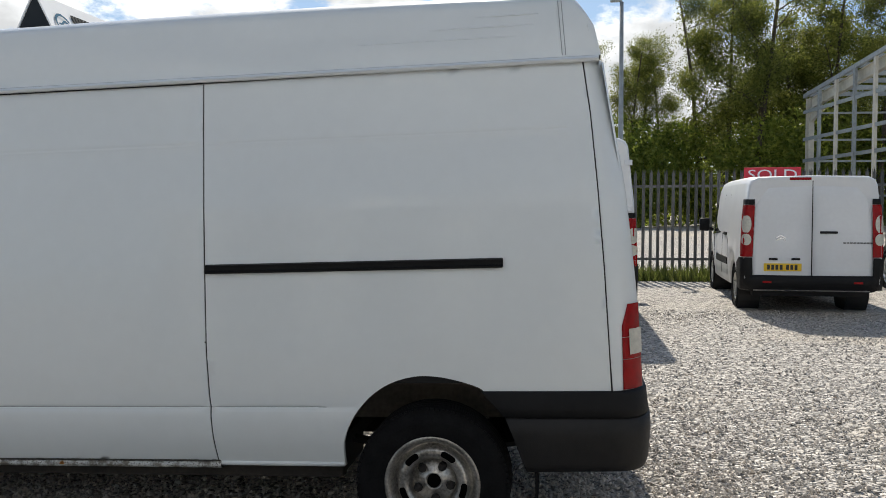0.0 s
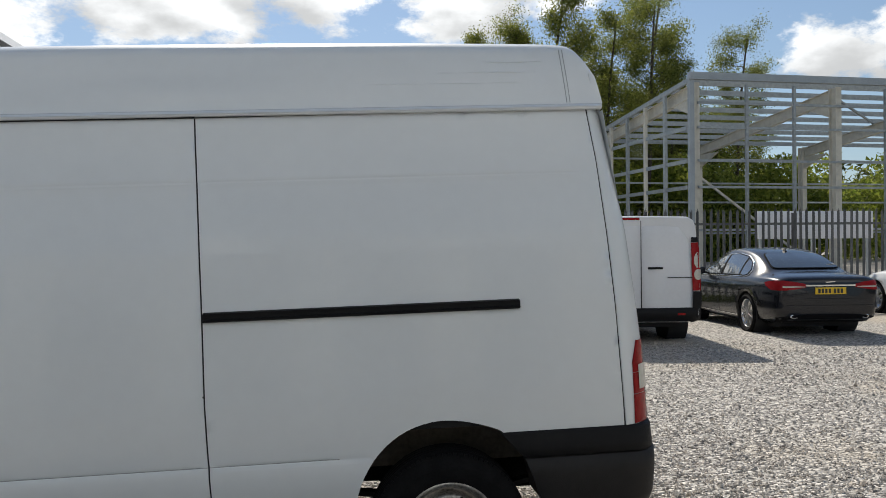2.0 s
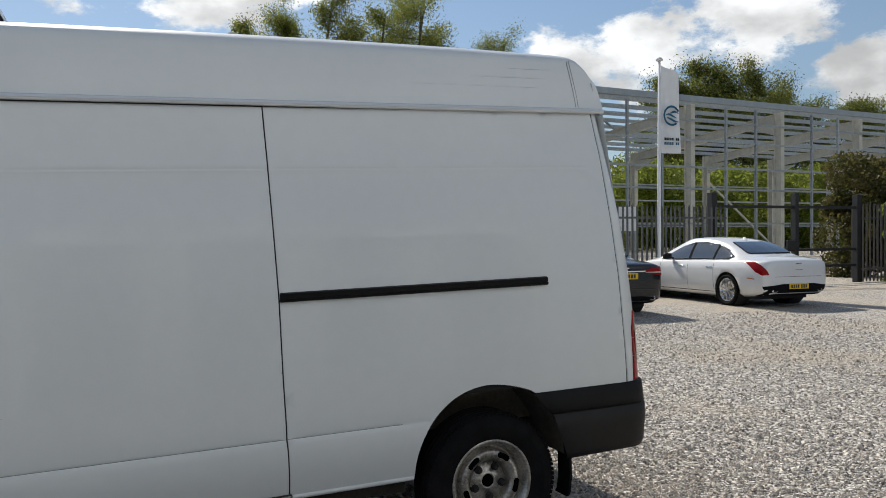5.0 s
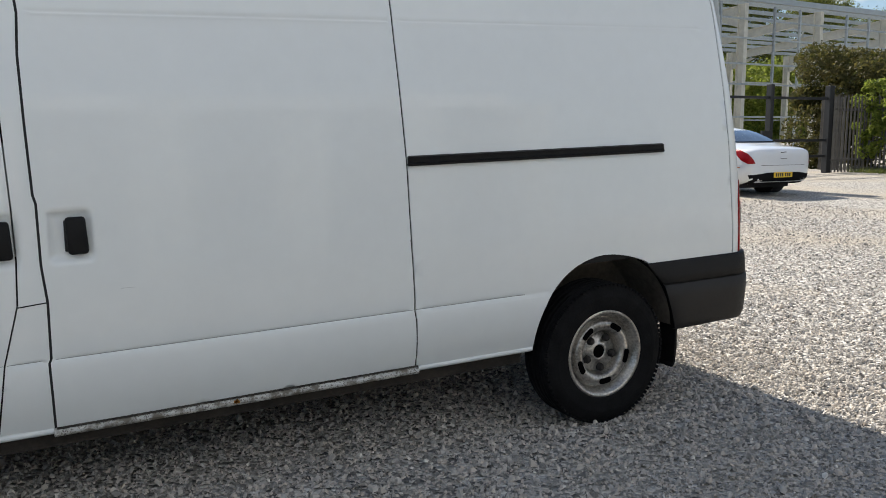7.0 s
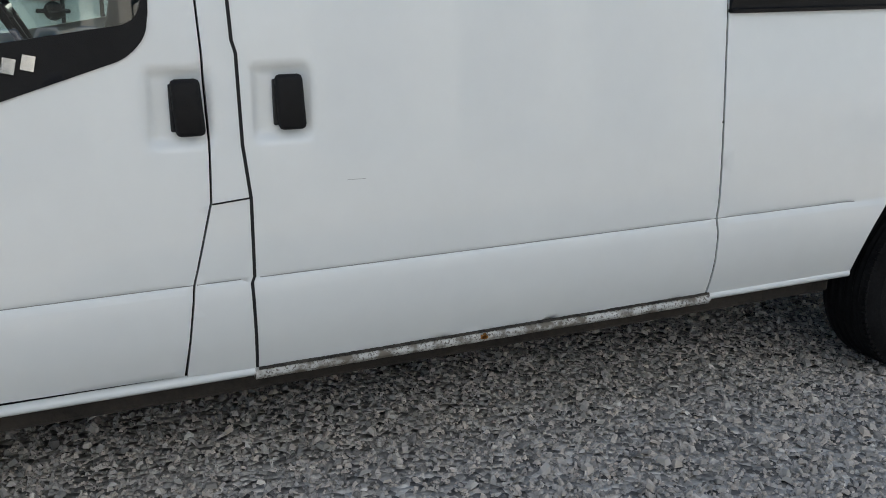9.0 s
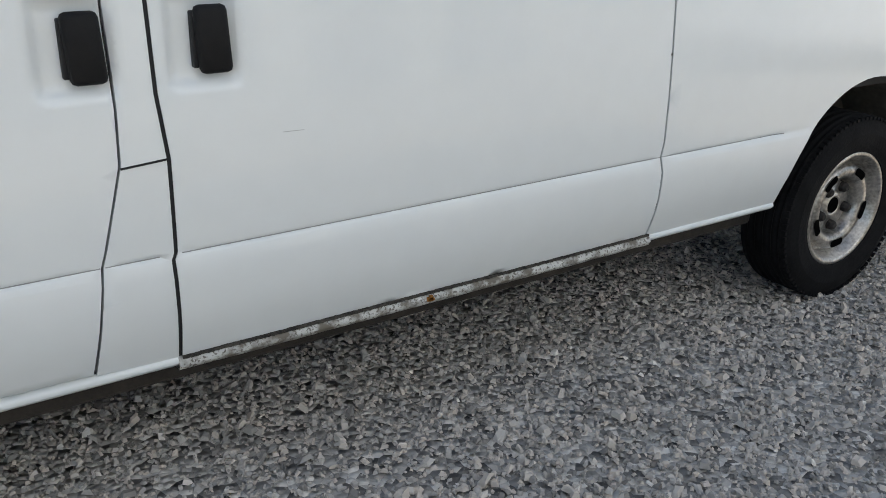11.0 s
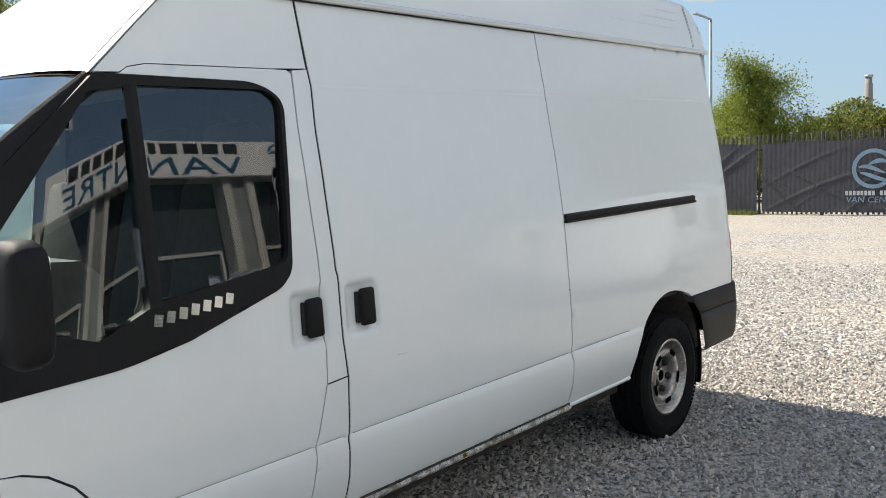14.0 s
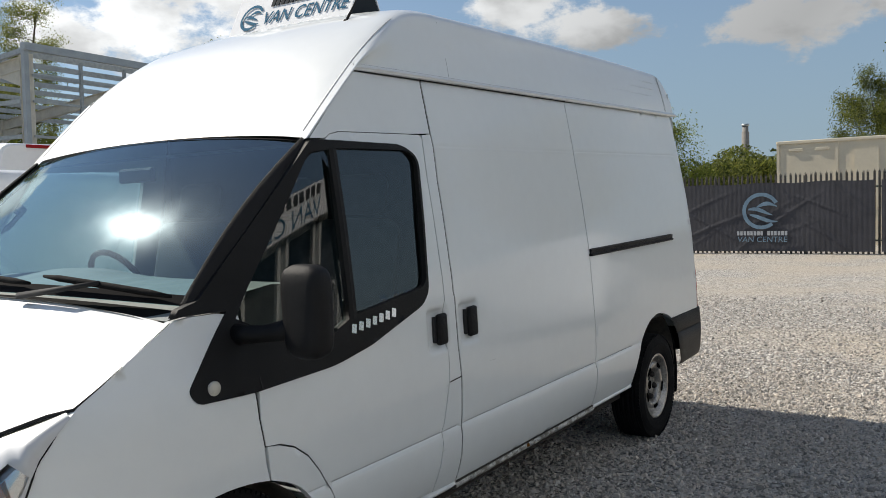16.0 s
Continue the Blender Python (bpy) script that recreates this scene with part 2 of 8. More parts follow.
def gravel_mat():
    """Crushed limestone with sandy worn patches; the stones' relief as bump."""
    m = bpy.data.materials.new("gravel_ground")
    m.use_nodes = True
    nt = m.node_tree
    nd, ln = nt.nodes, nt.links
    b = nd["Principled BSDF"]
    b.inputs["Roughness"].default_value = 0.9
    b.inputs["Specular IOR Level"].default_value = 0.2
    co = nd.new("ShaderNodeTexCoord")
    v = nd.new("ShaderNodeTexVoronoi")
    v.inputs["Scale"].default_value = 34.0
    ln.new(co.outputs["Object"], v.inputs["Vector"])
    v2 = nd.new("ShaderNodeTexVoronoi")
    v2.inputs["Scale"].default_value = 11.0
    ln.new(co.outputs["Object"], v2.inputs["Vector"])
    cr = nd.new("ShaderNodeValToRGB")
    e = cr.color_ramp.elements
    e[0].position, e[0].color = 0.0, (0.13, 0.125, 0.118, 1)
    e[1].position, e[1].color = 1.0, (0.70, 0.665, 0.61, 1)
    sp = nd.new("ShaderNodeSeparateColor")
    ln.new(v.outputs["Color"], sp.inputs[0])
    ln.new(sp.outputs[0], cr.inputs[0])
    n = nd.new("ShaderNodeTexNoise")
    n.inputs["Scale"].default_value, n.inputs["Detail"].default_value = 0.33, 4
    ln.new(co.outputs["Object"], n.inputs["Vector"])
    # the drive past the parked cars is worn to sand
    sx = nd.new("ShaderNodeSeparateXYZ")
    ln.new(co.outputs["Object"], sx.inputs[0])
    drive = nd.new("ShaderNodeMapRange")
    drive.inputs["From Min"].default_value, drive.inputs["From Max"].default_value = 2.0, 14.0
    drive.inputs["To Min"].default_value, drive.inputs["To Max"].default_value = -0.03, 0.10
    ln.new(sx.outputs["X"], drive.inputs["Value"])
    worn = nd.new("ShaderNodeMath")
    ln.new(n.outputs["Fac"], worn.inputs[0]), ln.new(drive.outputs[0], worn.inputs[1])
    rp = nd.new("ShaderNodeValToRGB")
    rp.color_ramp.elements[0].position, rp.color_ramp.elements[1].position = 0.50, 0.68
    ln.new(worn.outputs[0], rp.inputs[0])
    fine = nd.new("ShaderNodeTexNoise")
    fine.inputs["Scale"].default_value, fine.inputs["Detail"].default_value = 45.0, 4
    ln.new(co.outputs["Object"], fine.inputs["Vector"])
    sand = nd.new("ShaderNodeValToRGB")
    s = sand.color_ramp.elements
    s[0].position, s[0].color = 0.35, (0.42, 0.36, 0.28, 1)
    s[1].position, s[1].color = 0.65, (0.60, 0.53, 0.43, 1)
    ln.new(fine.outputs["Fac"], sand.inputs[0])
    half = nd.new("ShaderNodeMath")
    half.operation = "MULTIPLY"
    half.inputs[1].default_value = 0.6
    ln.new(rp.outputs[0], half.inputs[0])
    mx = nd.new("ShaderNodeMix")
    mx.data_type = "RGBA"
    ln.new(half.outputs[0], mx.inputs["Factor"])
    ln.new(cr.outputs[0], mx.inputs["A"]), ln.new(sand.outputs[0], mx.inputs["B"])
    ln.new(mx.outputs["Result"], b.inputs["Base Color"])
    add = nd.new("ShaderNodeMath")
    add.operation = "MULTIPLY_ADD"
    add.inputs[1].default_value = 0.5
    ln.new(v2.outputs["Distance"], add.inputs[0]), ln.new(v.outputs["Distance"], add.inputs[2])
    bp = nd.new("ShaderNodeBump")
    bp.inputs["Strength"].default_value, bp.inputs["Distance"].default_value = 1.0, 0.030
    bp.invert = True
    ln.new(add.outputs[0], bp.inputs["Height"])
    ln.new(bp.outputs[0], b.inputs["Normal"])
    return m


def stone_mat():
    """Grey limestone chips, each of its own shade."""
    m = bpy.data.materials.new("stone_chips")
    m.use_nodes = True
    nt = m.node_tree
    nd, ln = nt.nodes, nt.links
    b = nd["Principled BSDF"]
    b.inputs["Roughness"].default_value = 0.85
    b.inputs["Specular IOR Level"].default_value = 0.25
    g = nd.new("ShaderNodeNewGeometry")
    cr = nd.new("ShaderNodeValToRGB")
    e = cr.color_ramp.elements
    e[0].position, e[0].color = 0.0, (0.20, 0.190, 0.176, 1)
    e[1].position, e[1].color = 1.0, (0.79, 0.748, 0.685, 1)
    mid = e.new(0.45)
    mid.color = (0.49, 0.460, 0.420, 1)
    warm = e.new(0.96)
    warm.color = (0.58, 0.51, 0.44, 1)
    ln.new(g.outputs["Random Per Island"], cr.inputs[0])
    ln.new(cr.outputs[0], b.inputs["Base Color"])
    return m


def leaf_mat(name, dark, light):
    m = bpy.data.materials.new(name)
    m.use_nodes = True
    nt = m.node_tree
    nd, ln = nt.nodes, nt.links
    b = nd["Principled BSDF"]
    b.inputs["Roughness"].default_value = 0.6
    g = nd.new("ShaderNodeNewGeometry")
    cr = nd.new("ShaderNodeValToRGB")
    e = cr.color_ramp.elements
    e[0].color, e[1].color = (*dark, 1), (*light, 1)
    ln.new(g.outputs["Random Per Island"], cr.inputs[0])
    ln.new(cr.outputs[0], b.inputs["Base Color"])
    tl = nd.new("ShaderNodeBsdfTranslucent")
    ln.new(cr.outputs[0], tl.inputs["Color"])
    mx = nd.new("ShaderNodeMixShader")
    mx.inputs[0].default_value = 0.6
    ln.new(b.outputs[0], mx.inputs[1]), ln.new(tl.outputs[0], mx.inputs[2])
    ln.new(mx.outputs[0], nd["Material Output"].inputs["Surface"])
    return m


GRAVEL, STONE = gravel_mat(), stone_mat()
LEAF = leaf_mat("spring_leaves", (0.035, 0.055, 0.010), (0.24, 0.26, 0.055))
LEAFTALL = leaf_mat("thin_spring_leaves", (0.075, 0.10, 0.018), (0.30, 0.32, 0.07))
LEAFLIGHT = leaf_mat("young_leaves", (0.10, 0.15, 0.02), (0.30, 0.34, 0.06))
LEAFRED = leaf_mat("bronze_leaves", (0.045, 0.055, 0.015), (0.13, 0.11, 0.035))
BARK = mat("bark", (0.075, 0.06, 0.045), 0.9, vary=0.3, scale=6, bump=0.5, bscale=30)
GRASS = leaf_mat("grass_blades", (0.06, 0.09, 0.015), (0.20, 0.22, 0.06))


# ---- mesh helpers ----
def thing(name, label, category, m=None, group="", kind=""):
    ob = new(name)
    ob.empty_display_size = 0.2
    if m is not None:
        ob.matrix_world = m
    return tagged(ob, label, category, group, kind)


def link_mesh(name, me, material, parent, label=""):
    ob = new(name, me)
    if material is not None:
        me.materials.append(material)
    if parent is not None:
        ob.parent = parent
    if label:
        tagged(ob, label)
    return ob


def part(name, bm, material, parent, label="", smooth=False):
    me = bpy.data.meshes.new(name)
    bm.normal_update()
    bm.to_mesh(me)
    bm.free()
    if smooth:
        for p in me.polygons:
            p.use_smooth = True
    return link_mesh(name, me, material, parent, label)


def box(bm, x0, x1, y0, y1, z0, z1, bevel=0.0, m=None):
    r = bmesh.ops.create_cube(bm, size=1.0)
    t = Matrix.Translation(((x0 + x1) / 2, (y0 + y1) / 2, (z0 + z1) / 2)) @ Matrix.Diagonal((abs(x1 - x0), abs(y1 - y0), abs(z1 - z0), 1))
    bmesh.ops.transform(bm, matrix=(m @ t) if m is not None else t, verts=r["verts"])
    if bevel:
        es = list({e for v in r["verts"] for e in v.link_edges})
        bmesh.ops.bevel(bm, geom=es, offset=bevel, segments=2, affect="EDGES", profile=0.5)
    return bm


def bar(bm, a, b, w, h=None, up=(0, 0, 1)):
    """A square bar from a to b."""
    a, b = Vector(a), Vector(b)
    h = w if h is None else h
    d = (b - a).normalized()
    s = d.cross(Vector(up))
    if s.length < 1e-4:
        s = Vector((1, 0, 0))
    s.normalize()
    u = s.cross(d)
    vs = [bm.verts.new(p + s * i * w / 2 + u * j * h / 2) for p in (a, b) for i, j in ((-1, -1), (1, -1), (1, 1), (-1, 1))]
    for k in range(4):
        bm.faces.new((vs[k], vs[(k + 1) % 4], vs[4 + (k + 1) % 4], vs[4 + k]))
    bm.faces.new(vs[3::-1]), bm.faces.new(vs[4:])
    return bm


def tube(bm, pts, radii, n=8):
    """A round bar along points, tapering through the radii."""
    rings, pts = [], [Vector(p) for p in pts]
    for i, p in enumerate(pts):
        d = (pts[min(i + 1, len(pts) - 1)] - pts[max(i - 1, 0)]).normalized()
        s = d.cross(Vector((0.13, 0.2, 1))) if abs(d.z) < 0.9 else d.cross(Vector((1, 0.1, 0)))
        s.normalize()
        u = s.cross(d)
        r = radii[i] if hasattr(radii, "__len__") else radii
        rings.append([bm.verts.new(p + (s * math.cos(k * math.tau / n) + u * math.sin(k * math.tau / n)) * r) for k in range(n)])
    for a, b in zip(rings, rings[1:]):
        for k in range(n):
            bm.faces.new((a[k], a[(k + 1) % n], b[(k + 1) % n], b[k]))
    bm.faces.new(rings[0][::-1]), bm.faces.new(rings[-1])
    return bm


def lathe(bm, profile, n=40, m=None):
    """Turns (radius, y) pairs about the y axis."""
    m = m or Matrix()
    rings = []
    for r, y in profile:
        if r < 1e-5:
            rings.append([bm.verts.new(m @ Vector((0, y, 0)))])
        else:
            rings.append([bm.verts.new(m @ Vector((r * math.cos(k * math.tau / n), y, r * math.sin(k * math.tau / n)))) for k in range(n)])
    for a, b in zip(rings, rings[1:]):
        for k in range(n):
            q = [a[k % len(a)], a[(k + 1) % n % len(a)], b[(k + 1) % n % len(b)], b[k % len(b)]]
            q = [v for i, v in enumerate(q) if v not in q[:i]]
            if len(q) > 2:
                bm.faces.new(q)
    return bm


def sheet(bm, rows, flip=False):
    """A skin through rows of points."""
    vs = [[bm.verts.new(p) for p in row] for row in rows]
    for a, b in zip(vs, vs[1:]):
        for k in range(len(a) - 1):
            q = (a[k], a[k + 1], b[k + 1], b[k])
            bm.faces.new(q[::-1] if flip else q)
    return vs


def words(name, text, size, material, parent, m, depth=0.004, label="", width=None, slant=0.0):
    """Raised letters in the built-in font."""
    cu = bpy.data.curves.new(name, "FONT")
    cu.body, cu.size, cu.extrude, cu.align_x, cu.align_y, cu.shear = text, size, depth / 2, "CENTER", "CENTER", slant
    cu.resolution_u = 3
    tmp = bpy.data.objects.new(name, cu)
    scene.collection.objects.link(tmp)
    me = bpy.data.meshes.new_from_object(tmp.evaluated_get(bpy.context.evaluated_depsgraph_get()))
    bpy.data.objects.remove(tmp)
    if width:
        xs = [v.co.x for v in me.vertices]
        f = width / (max(xs) - min(xs))
        for v in me.vertices:
            v.co.x *= f
    ob = link_mesh(name, me, None, parent, label)
    me.materials.clear()
    me.materials.append(material)
    ob.matrix_local = m
    return ob


def smoothstep(a, b, x):
    t = np.clip((x - a) / (b - a), 0, 1)
    return t * t * (3 - 2 * t)


# ---- ground ----
def build_ground():
    bm = bmesh.new()
    xs = [-600, -150, -60] + [x * 1.0 for x in range(-30, 31)] + [60, 150, 600]
    rows = []
    for y in [-600, -150, -60] + [y * 1.0 for y in range(-24, 37)] + [60, 150, 600]:
        row = []
        for x in xs:
            far = min(1.0, max(abs(x), abs(y)) / 40)
            near = smoothstep(5, 12, math.hypot(x + 1, y))
            row.append((x, y, 0.05 * near * noise.noise(Vector((x * 0.21, y * 0.21, 0))) if far < 1 else 0.0))
        rows.append(row)
    sheet(bm, rows)
    ob = part("ground", bm, GRAVEL, None, smooth=True)
    tagged(ob, "pale grey crushed-stone yard with sandy worn patches", "gravel yard", kind="structure")


build_ground()


def scatter_stones(name, x0, x1, y0, y1, per, seed, label):
    """Crushed chips lying on the yard, closest together beside the van and thinning out away from it."""
    rng = np.random.default_rng(seed)
    base = np.array([(-1, -0.9, -0.6), (0.9, -1, -0.6), (1, 0.85, -0.6), (-0.85, 1, -0.6), (-0.62, -0.55, 0.62), (0.5, -0.66, 0.75), (0.68, 0.5, 0.6), (-0.45, 0.62, 0.7)], float) * 0.82
    quad = np.array([(0, 1, 5, 4), (1, 2, 6, 5), (2, 3, 7, 6), (3, 0, 4, 7), (4, 5, 6, 7)])
    n = int((x1 - x0) * (y1 - y0) * per)
    px, py = rng.uniform(x0, x1, n), rng.uniform(y0, y1, n)
    d = np.hypot(px - np.clip(px, -3.4, 0.4), py - np.clip(py, -1.2, 0.2))
    keep = rng.uniform(0, 1, n) < np.minimum(1.0, (1.1 / np.maximum(d, 0.01)) ** 1.25)
    px, py, d = px[keep], py[keep], d[keep]
    n = len(px)
    s = 0.0152 * (1 + 0.035 * d) * np.exp(rng.normal(0, 0.36, n))
    v = base[None] * (1 + rng.normal(0, 0.24, (n, 8, 3)))
    v *= (s[:, None] * np.stack([np.ones(n), rng.uniform(0.5, 0.95, n), rng.uniform(0.5, 0.95, n)], 1))[:, None, :] / 2
    a, tx, ty = rng.uniform(0, math.tau, n), rng.normal(0, 0.3, n), rng.normal(0, 0.3, n)
    v[..., 2] += v[..., 0] * tx[:, None] + v[..., 1] * ty[:, None]
    c, q = np.cos(a)[:, None], np.sin(a)[:, None]
    vx, vy = v[..., 0] * c - v[..., 1] * q, v[..., 0] * q + v[..., 1] * c
    pz = rng.uniform(-0.05, 0.62, n) * s * (1 - 0.45 * smoothstep(1.0, 6.0, d))
    allv = np.stack([vx + px[:, None], vy + py[:, None], v[..., 2] + pz[:, None]], 2).reshape(-1, 3)
    faces = (quad[None] + 8 * np.arange(n)[:, None, None]).reshape(-1, 4)
    me = bpy.data.meshes.new(name)
    me.from_pydata(allv.tolist(), [], faces.tolist())
    ob = link_mesh(name, me, STONE, None)
    tagged(ob, label, "gravel", kind="stuff")


scatter_stones("gravel_chips", -4.6, 11.0, -3.0, 9.5, 3500, 5, "loose angular grey limestone chips covering the yard")


# ---- the panel van ----
from mathutils.geometry import delaunay_2d_cdt

MID = 0.985
SIDE_Z = [0.38, 0.42, 0.46, 0.55, 0.64, 0.679, 0.694, 0.702, 0.714, 0.80, 0.90, 1.00, 1.10, 1.34, 1.60, 1.90, 2.20, 2.30]
SIDE_Y = [0.050, 0.034, 0.015, -0.014, -0.0235, -0.0225, -0.0175, -0.0155, -0.0180, -0.021, -0.022, -0.019, -0.013, 0.0, 0.030, 0.075, 0.125, 0.145]
fine_z = np.linspace(0.36, 2.32, 981)
fine_y = np.interp(fine_z, SIDE_Z, SIDE_Y)
kernel = np.hanning(17) / np.hanning(17).sum()
fine_y = np.convolve(np.pad(fine_y, 8, mode="edge"), kernel, mode="valid")
NOSE_X = [-4.70, -4.66, -4.60, -4.50, -4.40, -4.25, -4.10, -3.90, -3.70, 3.0]
NOSE_Y = [0.60, 0.42, 0.29, 0.185, 0.125, 0.068, 0.032, 0.010, 0.0, 0.0]


def skin(x, z):
    """How far in the near side's skin lies at a length and height of the van."""
    y = float(np.interp(z, fine_z, fine_y)) + float(np.interp(x, NOSE_X, NOSE_Y))
    y += 0.075 * float(smoothstep(-3.05, -3.8, x)) * float(smoothstep(1.05, 1.42, z))
    if -3.47 < x < -0.47:
        y += 0.006 * math.exp(-((z - 0.7005) / 0.0030) ** 2)
    if -2.44 < x < 0.6:
        y += 0.0022 * math.exp(-((z - 1.912) / 0.004) ** 2)
    # shallow recess of the load panels below the upper crease
    if -2.44 < x < 0.80 and 0.95 < z < 2.0:
        right = float(np.interp(z, [1.0, 1.25, 1.6, 1.9], [0.745, 0.72, 0.68, 0.635]))
        inner = smoothstep(0.0, 0.022, right - x) * smoothstep(0.0, 0.022, 1.912 - z - 0.05 * max(0.0, (x - right + 0.1) / 0.1) ** 2)
        y += 0.0028 * float(inner) * float(smoothstep(0.95, 1.5, z))
    # hollows behind the two side handles
    for cx, cz in ((-2.585, 1.135), (-2.345, 1.135)):
        dx, dz = abs(x - cx) / 0.072, abs(z - cz) / 0.086
        if dx < 1.3 and dz < 1.3:
            y += 0.020 * float(smoothstep(1.15, 0.72, dx)) * float(smoothstep(1.15, 0.80, dz))
    return y


def pane_plane(x, z):
    """The side glass: flat, leaning in towards its top and, past the bar, towards the screen."""
    d = max(0.0, -3.12 - x)
    return -0.004 + (0.127 + 0.14 * d) * (z - 1.27) + 0.20 * d ** 2


def inside(p, poly):
    x, y = p
    hit = False
    for (x0, y0), (x1, y1) in zip(poly, poly[1:] + poly[:1]):
        if (y0 > y) != (y1 > y) and x < (x1 - x0) * (y - y0) / (y1 - y0) + x0:
            hit = not hit
    return hit


def dense(poly, step, closed=True):
    out = []
    for a, b in zip(poly, poly[1:] + (poly[:1] if closed else [])):
        n = max(1, int(math.hypot(b[0] - a[0], b[1] - a[1]) / step))
        out += [(a[0] + (b[0] - a[0]) * k / n, a[1] + (b[1] - a[1]) * k / n) for k in range(n)]
    return out if closed else out + [poly[-1]]


def rounded(poly, r, n=5, only=None):
    """Rounds a polygon's corners."""
    out = []
    for i, p in enumerate(poly):
        a, b = Vector(poly[i - 1]), Vector(poly[(i + 1) % len(poly)])
        p = Vector(p)
        rr = r if only is None or i in only else 0.0
        if rr == 0:
            out.append(tuple(p))
            continue
        u, v = (a - p), (b - p)
        d = min(rr, u.length * 0.45, v.length * 0.45)
        p0, p1 = p + u.normalized() * d, p + v.normalized() * d
        for k in range(n + 1):
            t = k / n
            out.append(tuple(p0 * (1 - t) ** 2 + p * 2 * t * (1 - t) + p1 * t * t))
    return out


def skin_panel(name, outline, material, parent, holes=(), step=0.04, out=0.0, lip=0.028, far=False, label="", extra=(), surf=None):
    """A pressed panel that follows the van's side, cut to an outline in length and height, its edges turned in."""
    surf = surf or skin
    loops = [dense(list(outline), step)] + [dense(list(h), step) for h in holes]
    vs, es = [], []
    for lp in loops:
        k = len(vs)
        vs += [Vector(p) for p in lp]
        es += [(k + i, k + (i + 1) % len(lp)) for i in range(len(lp))]
    xs, zs = [p[0] for p in loops[0]], [p[1] for p in loops[0]]
    zlist = list(np.arange(min(zs) + step * 0.6, max(zs), step)) + [z for z in (0.680, 0.692, 0.6955, 0.6985, 0.7005, 0.7025, 0.7055, 0.711, 0.725, *extra) if min(zs) < z < max(zs)]
    for z in sorted(zlist):
        row = np.arange(min(xs) + step * 0.6, max(xs), step)
        for x in row:
            if inside((x, z), loops[0]) and not any(inside((x, z), h) for h in loops[1:]):
                if min(abs(x - p[0]) + abs(z - p[1]) for lp in loops for p in lp) > step * 0.35:
                    vs.append(Vector((x, z)))
    for cx, cz in ((-2.585, 1.135), (-2.345, 1.135)):
        for i in range(-8, 9):
            for j in range(-9, 10):
                p = (cx + i * 0.0115, cz + j * 0.0118)
                if inside(p, loops[0]) and min(abs(p[0] - q[0]) + abs(p[1] - q[1]) for q in loops[0]) > 0.008:
                    vs.append(Vector(p))
    v2, e2, f2, _, _, _ = delaunay_2d_cdt(vs, es, [], 0, 1e-5)
    bm = bmesh.new()
    made = [bm.verts.new((p.x, (2 * MID - surf(p.x, p.y) + out) if far else surf(p.x, p.y) - out, p.y)) for p in v2]
    for f in f2:
        c = sum((v2[i] for i in f), Vector((0, 0))) / len(f)
        if inside(c, loops[0]) and not any(inside(c, h) for h in loops[1:]):
            try:
                bm.faces.new([made[i] for i in (f[::-1] if far else f)])
            except ValueError:
                pass
    bmesh.ops.delete(bm, geom=[v for v in bm.verts if not v.link_faces], context="VERTS")
    bm.normal_update()
    if sum(f.normal.y for f in bm.faces) * (-1 if far else 1) > 0:
        bmesh.ops.reverse_faces(bm, faces=bm.faces[:])
    for f in bm.faces:
        f.smooth = True
    if lip:
        edge = [e for e in bm.edges if e.is_boundary]
        r = bmesh.ops.extrude_edge_only(bm, edges=edge)
        for v in r["geom"]:
            if isinstance(v, bmesh.types.BMVert):
                v.co.y += -lip if far else lip
        for e in edge:
            e.smooth = False
    return part(name, bm, material, parent, label)


# seams: (length, height)
SLIDER_FRONT = [(-2.487, 2.195), (-2.472, 1.965), (-2.466, 1.905), (-2.473, 1.76), (-2.467, 1.53), (-2.457, 1.285), (-2.449, 1.255), (-2.446, 1.04), (-2.433, 0.908), (-2.434, 0.705), (-2.441, 0.690), (-2.434, 0.436)]
DOOR_REAR = [(-2.543, 1.955), (-2.547, 1.77), (-2.540, 1.53), (-2.527, 1.255), (-2.522, 1.06), (-2.528, 0.908), (-2.581, 0.70), (-2.600, 0.56), (-2.617, 0.45)]
SLIDER_REAR = [(-1.085, 2.195), (-1.070, 1.90), (-1.043, 1.33), (-1.032, 0.965), (-1.017, 0.70), (-1.000, 0.440)]
QUARTER_REAR = [(0.666, 2.205), (0.700, 1.97), (0.731, 1.65), (0.760, 1.287), (0.785, 0.90), (0.795, 0.772)]
DOOR_FRONT = [(-3.615, 1.105), (-3.609, 1.01), (-3.592, 0.915)]
REAR_ARCH = [(-0.395, 0.42), (-0.392, 0.54), (-0.345, 0.655), (-0.27, 0.745), (-0.18, 0.806), (-0.07, 0.838), (0.03, 0.838), (0.13, 0.818), (0.215, 0.790), (0.245, 0.770)]
FRONT_ARCH = [(-4.10, 0.44), (-4.10, 0.58), (-4.04, 0.70), (-3.93, 0.78), (-3.80, 0.815), (-3.67, 0.815), (-3.55, 0.79), (-3.44, 0.735), (-3.37, 0.65), (-3.335, 0.55), (-3.325, 0.44)]
FLARE = [(-3.592, 0.915), (-3.53, 0.905), (-3.465, 0.880), (-3.40, 0.832), (-3.345, 0.765), (-3.29, 0.68), (-3.245, 0.58), (-3.225, 0.44)]
DOOR_TOP = [(-3.150, 1.924), (-3.125, 1.941), (-3.07, 1.952), (-2.83, 1.955), (-2.62, 1.957)]
